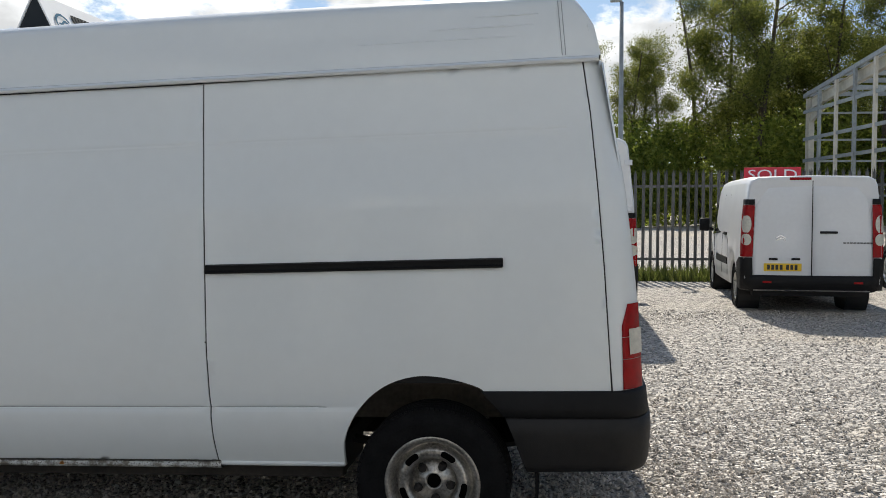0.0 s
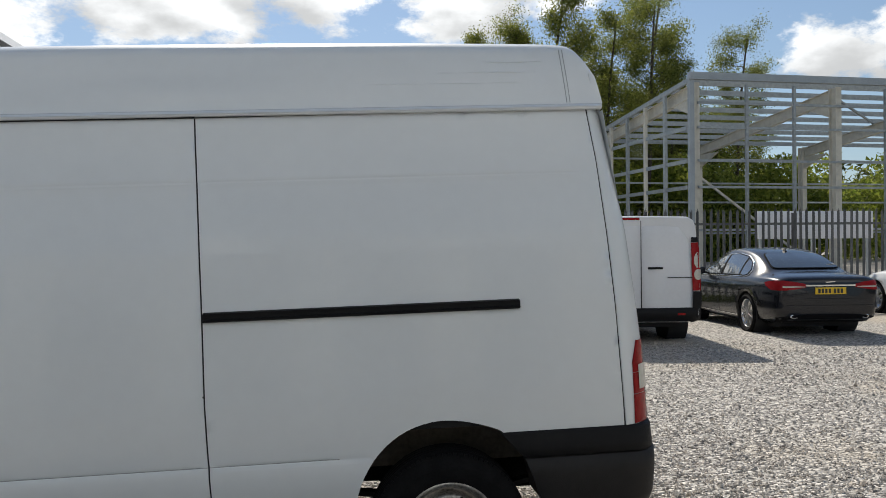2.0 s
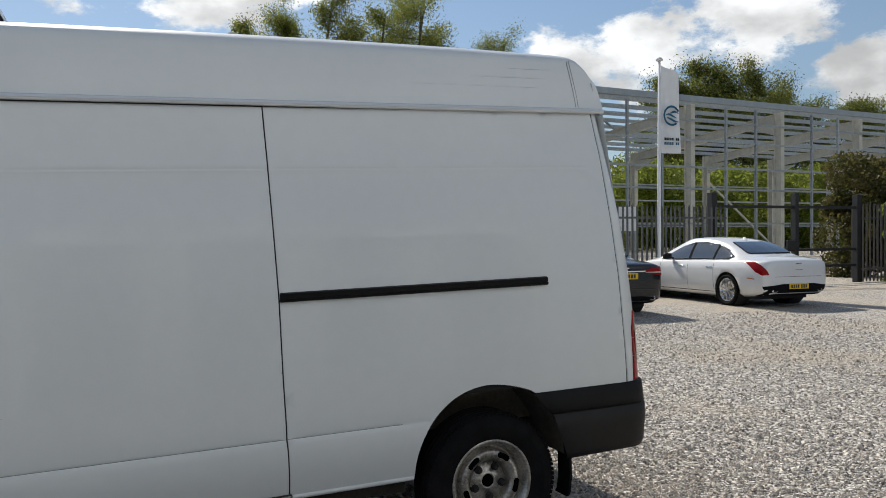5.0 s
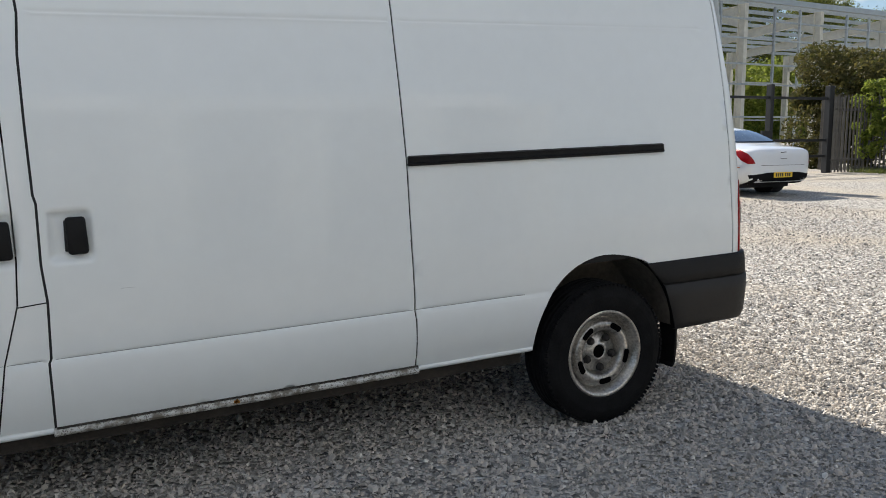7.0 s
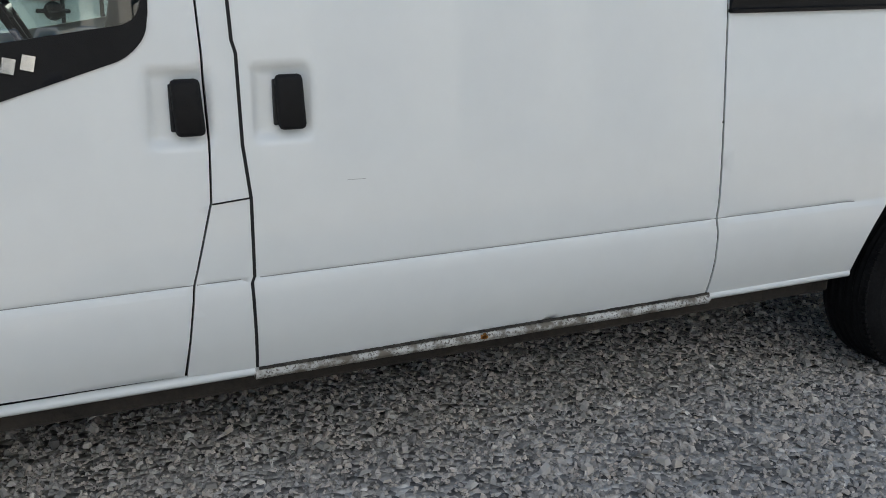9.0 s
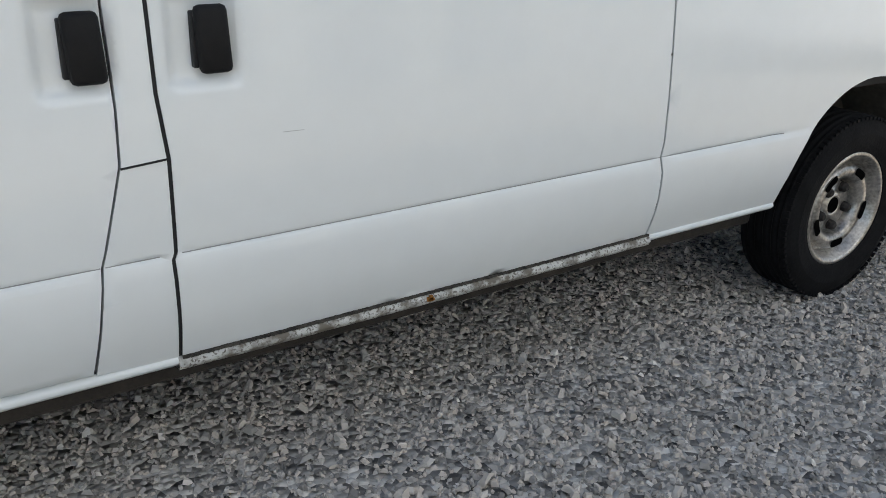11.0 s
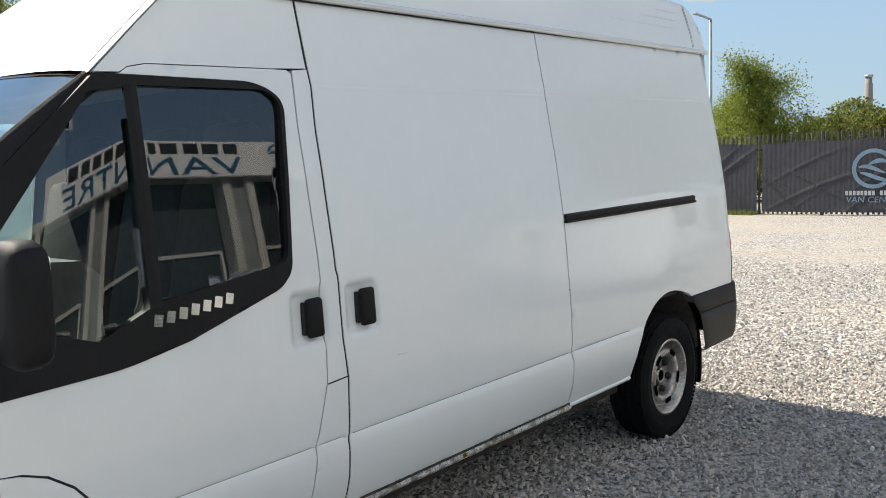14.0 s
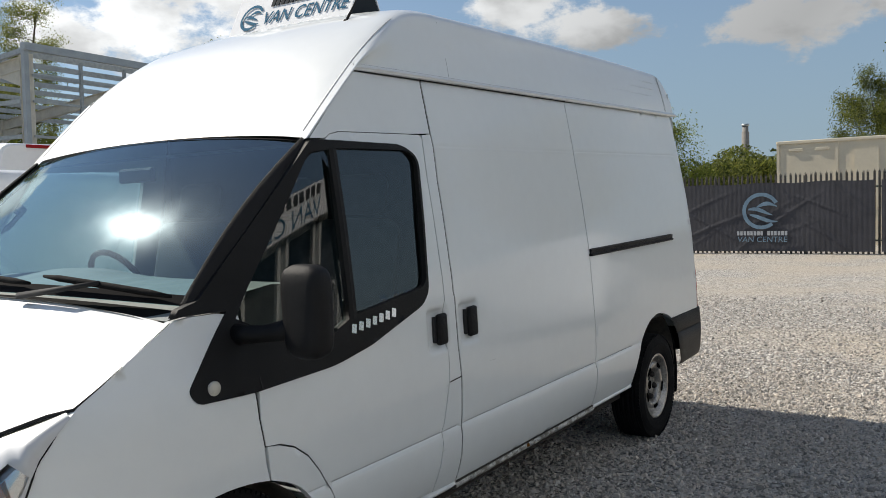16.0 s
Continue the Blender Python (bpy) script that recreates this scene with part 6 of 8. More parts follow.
def number_plate(parent, m, material=YELLOW):
    p = new("number_plate")
    p.parent = parent
    p.matrix_local = m
    bm = bmesh.new()
    box(bm, -0.26, 0.26, -0.006, 0.006, -0.056, 0.056, 0.004)
    part("plate", bm, material, p, "yellow number plate")
    bm = bmesh.new()
    for k in range(7):
        x = -0.215 + k * 0.058 + (0.03 if k > 3 else 0)
        box(bm, x, x + 0.040, -0.0075, 0.0, -0.036, 0.036)
    ob = part("plate_bars", bm, INK, p)
    tagged(ob, kind="stuff")


def road_wheel(parent, x, y, r, w, rim, kind, side):
    wh = wheel(parent, x, y, r, r, w, rim, kind, -1)
    wh.matrix_local = Matrix.Translation((x, y, r)) @ Matrix.Rotation(radians(-90 if side < 0 else 90), 4, "Z")
    return wh


def between(poly, lo, hi):
    """The stretch of a polygon between two lengths."""
    for edge, sign in ((lo, 1), (hi, -1)):
        out = []
        for p, q in zip(poly, poly[1:] + poly[:1]):
            pin, qin = (p[0] - edge) * sign >= 0, (q[0] - edge) * sign >= 0
            if pin:
                out.append(p)
            if pin != qin:
                t = (edge - p[0]) / (q[0] - p[0])
                out.append((edge, p[1] + (q[1] - p[1]) * t))
        poly = out
    return poly


def saloon(paint, m, label, L=4.96, wb=2.91, rear=1.10, W=0.94, lamp="wide"):
    """A four-door saloon with a coupe-like roof; its rear at y = 0."""
    car = thing("saloon_car", label, "car", m, group="cars parked by the fence")
    f = L / 4.96
    wide = lamp == "wide"
    # length, half width, underside, shoulder, half width of roof, top
    st = [(0.0, 0.60, 0.42, 0.80, 0.50, 0.90), (0.02, 0.72, 0.36, 0.88, 0.62, 0.965), (0.07, 0.82, 0.31, 0.93, 0.70, 1.005), (0.18, 0.88, 0.27, 0.955, 0.73, 1.035), (0.40, 0.915, 0.24, 0.965, 0.72, 1.065), (0.70, 0.935, 0.21, 0.965, 0.70, 1.105), (1.0, W, 0.19, 0.96, 0.655, 1.235), (1.35, W, 0.185, 0.95, 0.62, 1.365), (1.75, W, 0.18, 0.94, 0.60, 1.45), (2.25, W, 0.18, 0.925, 0.595, 1.49), (2.7, W, 0.18, 0.915, 0.60, 1.465),
          (3.1, W, 0.18, 0.91, 0.63, 1.325), (3.45, W, 0.18, 0.90, 0.70, 1.165), (3.72, W, 0.185, 0.89, 0.73, 1.035), (4.1, W - 0.01, 0.19, 0.86, 0.70, 0.965), (4.5, W - 0.05, 0.20, 0.77, 0.62, 0.86), (4.76, W - 0.13, 0.23, 0.66, 0.54, 0.735), (4.90, W - 0.25, 0.27, 0.56, 0.45, 0.61), (4.96, W - 0.42, 0.34, 0.47, 0.36, 0.50)]
    st = [(q[0] * f, *q[1:]) for q in st]

    def section(s, w, zb, zs, wr, zr):
        h = zr - zs
        p, r = Vector((w * 0.915, zs + min(0.030, h * 0.3))), Vector((min(wr, w * 0.88), zr - min(0.065, h * 0.40)))
        mid = p.lerp(r, 0.5) + Vector((min(0.020, h * 0.05), 0))
        return [(0, zb), (w * 0.80, zb), (w * 0.95, zb + 0.07), (w * 0.985, zb + (zs - zb) * 0.35), (w, zb + (zs - zb) * 0.60), (w * 0.994, zb + (zs - zb) * 0.80), (w * 0.968, zs - 0.01), tuple(p), tuple(mid), tuple(r), (r.x * 0.90, zr - min(0.026, h * 0.18)), (r.x * 0.5, zr - min(0.007, h * 0.05)), (0, zr)]

    body = shell("body", st, section, paint, car)
    r = 0.345
    cuts = []
    for s in (rear, rear + wb):
        for sx in (-1, 1):
            mm = Matrix.Translation((sx * (W - 0.02), s, r)) @ Matrix.Rotation(radians(90), 4, "Z")
            cuts.append(([(0, -0.26), (r + 0.045, -0.26), (r + 0.045, 0.26), (0, 0.26)], 28, mm))
    cut(body, cuts)
    for s in (rear, rear + wb):
        for sx in (-1, 1):
            road_wheel(car, sx * (W - 0.125), s, r, 0.24, 0.245, "alloy", sx)
            bm = bmesh.new()
            lathe(bm, [(r + 0.04, -0.23), (r + 0.04, 0.1), (0.0, 0.1)], 24, Matrix.Translation((sx * (W - 0.25), s, r)) @ Matrix.Rotation(radians(-90 if sx < 0 else 90), 4, "Z"))
            part("wheel_housing", bm, DARKGAP, car)
    # glass, laid into bright surrounds
    if wide:
        glass = [(3.42, 0.968), (3.12, 1.125), (2.80, 1.265), (2.45, 1.348), (2.05, 1.368), (1.65, 1.325), (1.36, 1.225), (1.22, 1.10), (1.24, 1.02), (1.36, 0.992)]
    else:
        glass = [(3.44, 0.968), (3.12, 1.125), (2.80, 1.265), (2.45, 1.348), (2.05, 1.362), (1.62, 1.315), (1.25, 1.195), (1.02, 1.065), (1.10, 1.015), (1.50, 0.990)]
    glass = [(s * f, z) for s, z in glass]
    cs, cz = 2.3 * f, 1.15
    outer = [(cs + (s - cs) * 1.020, cz + (z - cz) * 1.075) for s, z in glass]
    for sx in (-1, 1):
        strip = bead("window_strip", body, outer, CHROME, car, (-sx, 0, 0), 0.013, "bright window surround")
        patch("window_seal", body, glass, MATTBLACK, strip, (-sx, 0, 0), lift=0.014, step=0.03)
        for lo, hi in ((2.43, 3.40), (1.60, 2.37), (1.05, 1.55)):
            cell = between(glass, lo * f, hi * f)
            mx_, mz_ = sum(p[0] for p in cell) / len(cell), sum(p[1] for p in cell) / len(cell)
            cell = [(mx_ + (p[0] - mx_) * 0.97, mz_ + (p[1] - mz_) * 0.95) for p in cell]
            patch("side_window", body, cell, DARKGLASS, strip, (-sx, 0, 0), lift=0.019, step=0.03)
    for aim, lo, hi, wl, wh, name in ((1, 1.122, 1.375, 0.62, 0.50, "rear_window"), (-1, 1.06, 1.36, 0.66, 0.52, "windscreen")):
        shape = rounded([(-wl, lo), (-wh, hi), (wh, hi), (wl, lo)], 0.08, 5)
        rim_ = patch(name, body, shape, MATTBLACK, car, (0, aim, 0), lift=0.010, step=0.05)
        patch("pane", body, [(x * 0.965, 1.24 + (z - 1.24) * 0.93) for x, z in shape], DARKGLASS, rim_, (0, aim, 0), lift=0.020, step=0.05)
    for sx in (-1, 1):
        for s in (1.66, 2.62):
            bm = bmesh.new()
            box(bm, sx * (W - 0.012) - 0.015, sx * (W - 0.012) + 0.022, s * f - 0.1, s * f + 0.1, 0.815, 0.843, 0.012)
            part("door_handle", bm, CHROME if not wide else paint, car, smooth=True)
        for s in (1.52, 2.40, 3.42):
            patch("door_gap", body, [(s * f - 0.004, 0.30), (s * f + 0.004, 0.30), (s * f + 0.004, 0.94), (s * f - 0.004, 0.94)], DARKGAP, car, (-sx, 0, 0), lift=0.002, step=0.06)
        patch("sill_line", body, [(rear + 0.45, 0.275), (rear + wb - 0.45, 0.275), (rear + wb - 0.45, 0.288), (rear + 0.45, 0.288)], CHROME if wide else DARKGAP, car, (-sx, 0, 0), lift=0.003, step=0.1)
        mir = new("door_mirror")
        mir.parent = car
        bm = bmesh.new()
        box(bm, sx * 1.02 - 0.10, sx * 1.02 + 0.10, 3.06, 3.18, 0.97, 1.11, 0.035)
        part("mirror_shell", bm, paint if wide else BLACKPLASTIC, mir, smooth=True)
        bm = bmesh.new()
        bar(bm, (sx * 0.85, 3.14, 0.99), (sx * 0.95, 3.12, 1.01), 0.05, 0.03)
        part("mirror_arm", bm, BLACKPLASTIC, mir)
        # tail lamps, wrapped round the corner
        if wide:
            aim = (-0.5 * sx, 0.866, 0)
            shape = [(0.36, 0.845), (0.36, 0.895), (0.50, 0.930), (0.70, 0.950), (0.90, 0.945), (1.00, 0.915), (0.98, 0.86), (0.88, 0.795), (0.66, 0.795), (0.50, 0.815)]
            tl = patch("tail_lamp", body, [(sx * a, z) for a, z in shape][::sx], REDLAMP, car, aim, "red wedge-shaped tail lamp", lift=0.012)
            patch("lamp_band", body, [(sx * a, z) for a, z in ((0.38, 0.848), (0.38, 0.858), (0.70, 0.866), (0.70, 0.836))][::sx], CLEARLAMP, tl, aim, lift=0.016)
        else:
            aim = (-0.6 * sx, 0.8, 0)
            shape = [(1.08, 0.985), (0.92, 0.982), (0.77, 0.91), (0.66, 0.79), (0.62, 0.700), (0.76, 0.690), (0.88, 0.76), (0.97, 0.87)]
            patch("tail_lamp", body, [(sx * a, z) for a, z in shape][::sx], REDLAMP, car, aim, "red claw-shaped tail lamp", lift=0.010)
            patch("side_marker", body, [(0.30, 0.60), (0.50, 0.615), (0.50, 0.635), (0.30, 0.62)], AMBERLAMP, car, (-sx, 0, 0), lift=0.006)
        bm = bmesh.new()
        lathe(bm, [(0.030, -0.03), (0.046, -0.03), (0.048, 0.10), (0.030, 0.10), (0.028, -0.02)], 20, Matrix.Translation((sx * 0.60, 0.05, 0.365)) @ Matrix.Diagonal((1.45, 1, 0.8, 1)))
        part("exhaust_tip", bm, CHROME, car, smooth=True)
        bm = bmesh.new()
        lathe(bm, [(0.0, 0.03), (0.034, 0.03), (0.034, 0.10), (0.0, 0.10)], 16, Matrix.Translation((sx * 0.60, 0.05, 0.365)) @ Matrix.Diagonal((1.45, 1, 0.8, 1)))
        part("exhaust_bore", bm, HOLE, car)
    low = 0.40 if wide else 0.510
    patch("rear_valance", body, [(-0.76, 0.25), (-0.84, low - 0.05), (-0.40, low), (0.40, low), (0.84, low - 0.05), (0.76, 0.25)], MATTBLACK, car, (0, 1, 0), "matt black rear valance", lift=0.008, step=0.06)
    patch("boot_gap", body, [(-0.62, 0.655), (-0.62, 0.662), (0.62, 0.662), (0.62, 0.655)], DARKGAP, car, (0, 1, 0), lift=0.002, step=0.08)
    if wide:
        patch("bumper_crease", body, [(-0.80, 0.545), (-0.80, 0.553), (0.80, 0.553), (0.80, 0.545)], DARKGAP, car, (0, 1, 0), lift=0.002, step=0.08)
        patch("boot_strip", body, [(-0.42, 0.862), (-0.42, 0.885), (0.42, 0.885), (0.42, 0.862)], CHROME, car, (0, 1, 0), "bright boot strip", lift=0.014, step=0.06)
        number_plate(car, Matrix.Translation((0, -0.012, 0.785)))
    else:
        bm = bmesh.new()
        bar(bm, (-0.09, -0.006, 0.80), (0.09, -0.006, 0.80), 0.01, 0.008)
        part("boot_mark", bm, CHROME, car)
        number_plate(car, Matrix.Translation((0, -0.016, 0.455)))
    bm = bmesh.new()
    bar(bm, (-0.08, 0.0, 0.925), (0.08, 0.0, 0.935), 0.008, 0.016)
    part("boot_badge", bm, CHROME, car)
    bm = bmesh.new()
    rows = [[(x, 1.55 + 0.03 * k, 1.405 + 0.012 * k + h) for x, h in ((-0.03, 0.0), (0, 0.06 * (1 - abs(k - 1.5) / 4)), (0.03, 0.0))] for k in range(5)]
    sheet(bm, rows)
    part("aerial_fin", bm, BLACKPLASTIC if wide else paint, car)
    bm = bmesh.new()
    box(bm, -0.7, 0.7, 0.5, L - 0.4, 0.16, 0.24)
    part("underside", bm, DARKGAP, car)
    return car


def box_van(paint, m, label, L, W, H, wb, rear, lamp_z, name="parked_van", plate=True, hinges=False, cab=(0.52, 0.60, 0.68, 0.74)):
    """A plain delivery van with two rear doors; its rear at y = 0."""
    v = thing(name, label, "van", m, group="other vans in the yard")
    hw = W / 2
    st = [(0.0, hw - 0.05, 0.42, H - 0.10, H - 0.05), (0.04, hw - 0.012, 0.36, H - 0.045, H - 0.012), (0.5, hw, 0.30, H - 0.02, H), (2.0, hw, 0.28, H - 0.02, H), (L * 0.62, hw - 0.005, 0.28, H - 0.05, H - 0.02), (L * 0.70, hw - 0.02, 0.28, H * 0.86, H * 0.89),
          (L * 0.82, hw - 0.03, 0.28, H * 0.60, H * 0.64), (L * 0.93, hw - 0.10, 0.28, H * 0.47, H * 0.52), (L, hw - 0.3, 0.34, H * 0.36, H * 0.38)]

    def section(s, w, zb, zs, zc):
        up = max(0.0, zs - 1.0)
        return [(0, zb), (w * 0.86, zb), (w * 0.975, zb + 0.05), (w, zb + 0.28), (w, min(0.95, zs * 0.8)), (w - up * 0.02, 0.55 * 0.95 + 0.45 * zs if up else zs * 0.85), (w - up * 0.075, zs - 0.10), (w - up * 0.085 - 0.02, zs - 0.03), (w - up * 0.09 - 0.10, zs + (zc - zs) * 0.45), (0, zc)]

    body = shell("body", st, section, paint, v)
    r = 0.335
    cuts = []
    for s in (rear, rear + wb):
        for sx in (-1, 1):
            mm = Matrix.Translation((sx * (hw - 0.02), s, r)) @ Matrix.Rotation(radians(90), 4, "Z")
            cuts.append(([(0, -0.26), (r + 0.07, -0.26), (r + 0.07, 0.26), (0, 0.26)], 28, mm))
    cut(body, cuts)
    for s in (rear, rear + wb):
        for sx in (-1, 1):
            road_wheel(v, sx * (hw - 0.13), s, r, 0.21, 0.205, "plain", sx)
            bm = bmesh.new()
            lathe(bm, [(r + 0.06, -0.22), (r + 0.06, 0.1), (0.0, 0.1)], 24, Matrix.Translation((sx * (hw - 0.25), s, r)) @ Matrix.Rotation(radians(-90 if sx < 0 else 90), 4, "Z"))
            part("wheel_housing", bm, DARKGAP, v)
    # rear doors: proud panels with a gap between
    zb, zt = 0.57, H - 0.085
    for sx in (-1, 1):
        d = new("rear_door")
        d.parent = v
        bm = bmesh.new()
        x0, x1 = 0.006, hw - 0.12
        rows = []
        for z in np.linspace(zb, zt, 14):
            top = max(0.0, z - 1.0)
            xe = x1 - top * 0.07
            y = 0.012 * max(0, z - 1) ** 2 - 0.016 + 0.03 * float(smoothstep(zt - 0.10, zt, z))
            rows.append([(sx * x0, y + 0.02, z), (sx * (x0 + 0.008), y, z)] + [(sx * (x0 + 0.008 + (xe - x0 - 0.02) * t), y + 0.012 * t * t, z) for t in (0.3, 0.6, 0.9, 1.0)] + [(sx * xe, y + 0.04, z)])
        sheet(bm, rows, flip=sx < 0)
        bmesh.ops.recalc_face_normals(bm, faces=bm.faces[:])
        part("door_panel", bm, paint, d, smooth=True)
        if hinges:
            for z in (0.85, 1.55, 2.15):
                bm = bmesh.new()
                box(bm, sx * (hw - 0.12) - 0.05, sx * (hw - 0.12) + 0.05, -0.03, 0.01, z - 0.035, z + 0.035, 0.008)
                part("hinge", bm, paint, d)
        if sx > 0:
            bm = bmesh.new()
            box(bm, 0.10, 0.34, -0.045, -0.012, 1.18, 1.215, 0.01)
            part("door_handle", bm, BLACKPLASTIC, d)
            bm = bmesh.new()
            for k in range(9):
                box(bm, 0.42 + k * 0.045, 0.455 + k * 0.045, -0.019, -0.012, 1.04, 1.055)
            tagged(part("badge_bars", bm, GREYPLASTIC, d), kind="stuff")
        else:
            bm = bmesh.new()
            for k in (0, 1):
                bar(bm, (-0.50, -0.020, 1.08 + k * 0.035), (-0.43, -0.020, 1.12 + k * 0.035), 0.004, 0.012)
                bar(bm, (-0.43, -0.020, 1.12 + k * 0.035), (-0.36, -0.020, 1.08 + k * 0.035), 0.004, 0.012)
            part("maker_mark", bm, CHROME, d)
            for x in (-0.53, -0.22):
                bm = bmesh.new()
                box(bm, x - 0.06, x + 0.06, -0.035, -0.01, 0.795, 0.825, 0.008)
                part("plate_lamp", bm, BLACKPLASTIC, d)
    bm = bmesh.new()
    bar(bm, (0, -0.004, zb), (0, 0.006, zt), 0.012, 0.012)
    part("door_gap", bm, DARKGAP, v)
    if plate:
        number_plate(v, Matrix.Translation((-0.40, -0.024, 0.69)))
    # lamps
    for sx in (-1, 1):
        t = new("tail_lamp")
        t.parent = v
        z0, z1 = lamp_z
        tagged(t, "tall tail lamp, red above and below a clear middle")
        q0, q1 = hw * 0.90 - 0.135, hw * 0.90 + 0.045
        zc = z0 + (z1 - z0) * 0.9
        aim = (-0.45 * sx, 0.893, 0)
        patch("lens", body, [(sx * q, z) for q, z in ((q0, z0), (q1, z0), (q1 - 0.02, zc), (q0 - 0.02, zc))], REDLAMP, t, aim, lift=0.020)
        patch("lens", body, [(sx * q, z) for q, z in ((q0 - 0.02, zc + 0.003), (q1 - 0.02, zc + 0.003), (q1 - 0.02, z1), (q0 - 0.02, z1))], BLACKPLASTIC, t, aim, lift=0.020)
        for za, zb_ in ((0.20, 0.40), (0.42, 0.72)):
            ca, cb = z0 + (z1 - z0) * za, z0 + (z1 - z0) * zb_
            oval = [(q0 + 0.075 + 0.055 * math.cos(w), (ca + cb) / 2 + (cb - ca) / 2 * math.sin(w)) for w in np.linspace(0, math.tau, 17)[:-1]]
            patch("lens", body, [(sx * q, z) for q, z in oval], CLEARLAMP, t, aim, lift=0.027)
        patch("bumper_corner", body, [(sx * q, z) for q, z in ((hw * 0.90 - 0.14, 0.36), (hw * 0.90 + 0.16, 0.36), (hw * 0.90 + 0.16, 0.74), (hw * 0.90 + 0.06, 0.83), (hw * 0.90 - 0.13, 0.83))], BLACKPLASTIC, v, (-0.45 * sx, 0.893, 0), lift=0.03, step=0.05)
        # side windows of the cab
        bm = bmesh.new()
        rows = []
        for y, z0_, z1_ in ((L * cab[0], 1.12, H - 0.26), (L * cab[1], 1.10, H - 0.27), (L * cab[2], 1.08, H * 0.80), (L * cab[3], 1.06, H * 0.70)):
            rows.append([(sx * (hw - max(0, z - 1.0) * 0.10 + 0.004), y, z) for z in np.linspace(z0_, z1_, 5)])
        sheet(bm, rows)
        bmesh.ops.recalc_face_normals(bm, faces=bm.faces[:])
        part("cab_window", bm, DARKGLASS, v)
        mir = new("door_mirror")
        mir.parent = v
        bm = bmesh.new()
        box(bm, sx * (hw + 0.16) - 0.09, sx * (hw + 0.16) + 0.09, L * 0.725, L * 0.755, 1.12, 1.36, 0.03)
        part("mirror_shell", bm, BLACKPLASTIC, mir, smooth=True)
        bm = bmesh.new()
        bar(bm, (sx * hw, L * 0.735, 1.14), (sx * (hw + 0.10), L * 0.735, 1.18), 0.05, 0.05)
        part("mirror_arm", bm, BLACKPLASTIC, mir)
        bm = bmesh.new()
        box(bm, sx * hw - 0.012, sx * hw + 0.012, L * 0.34, L * 0.62, 0.62, 0.74, 0.006)
        part("rub_strip", bm, BLACKPLASTIC, v)
        bm = bmesh.new()
        box(bm, sx * (hw - 0.01) - 0.02, sx * (hw - 0.01) + 0.02, L * 0.36, L * 0.43, 1.10, 1.15, 0.008)
        part("door_handle", bm, BLACKPLASTIC, v)
        for y in (L * 0.33, L * 0.47, L * 0.70):
            bm = bmesh.new()
            pts = [Vector((sx * (hw - max(0.0, z - 1.0) * 0.08 + 0.001), y, z)) for z in (0.45, 0.8, 1.05, 1.4, H - 0.25)]
            for a, b in zip(pts, pts[1:]):
                bar(bm, a, b, 0.007, 0.007)
            part("door_gap", bm, DARKGAP, v)
    bm = bmesh.new()
    rows = []
    for z, d in ((0.575, 0.0), (0.565, 0.05), (0.50, 0.065), (0.43, 0.055), (0.36, 0.02)):
        row = []
        for x in np.linspace(-1, 1, 23):
            k = abs(x)
            row.append((x * (hw + 0.012), -d + (0.10 * max(0, k - 0.85) / 0.15), z))
        sidepts = [(-hw - 0.012, y, z) for y in (0.42, 0.25)]
        rows.append(sidepts + row + [(-p[0], p[1], p[2]) for p in sidepts[::-1]])
    sheet(bm, rows)
    part("rear_bumper", bm, BLACKPLASTIC, v, "black plastic rear bumper", smooth=True)
    for sx in (-1, 1):
        bm = bmesh.new()
        box(bm, sx * 0.62 - 0.06, sx * 0.62 + 0.06, -0.072, -0.05, 0.46, 0.49)
        part("reflector", bm, REDLAMP, v)
    bm = bmesh.new()
    box(bm, -0.32 if not hinges else -0.60, -0.02 if not hinges else -0.25, -0.012 if not hinges else -0.03, 0.08, H - 0.075, H - 0.035, 0.01)
    part("high_brake_lamp", bm, REDLAMP, v, "red high brake lamp")
    bm = bmesh.new()
    box(bm, -hw + 0.2, hw - 0.2, 0.3, L - 0.4, 0.24, 0.34)
    part("underside", bm, DARKGAP, v)
    return v


small = box_van(VANWHITE, pose(4.17, 9.15, 0, 0, 0, -3.2), "white compact delivery van with black bumper, parked on gravel", 4.80, 1.92, 2.03, 3.0, 0.90, (0.84, 1.68))
box_van(VANWHITE, pose(0.53, 7.53, 0, 0, 0, 0), "tall white delivery van with rear doors, parked by the fence", 5.4, 2.05, 2.50, 3.45, 0.98, (0.80, 1.50), plate=False, hinges=True)
beside = box_van(VANWHITE, pose(-0.30, 5.45, 0, 0, 0, 90), "white van with a black ladder on its side, parked alongside", 5.2, 1.85, 1.99, 3.3, 0.95, (0.84, 1.60), plate=False, cab=(0.655, 0.675, 0.70, 0.74))


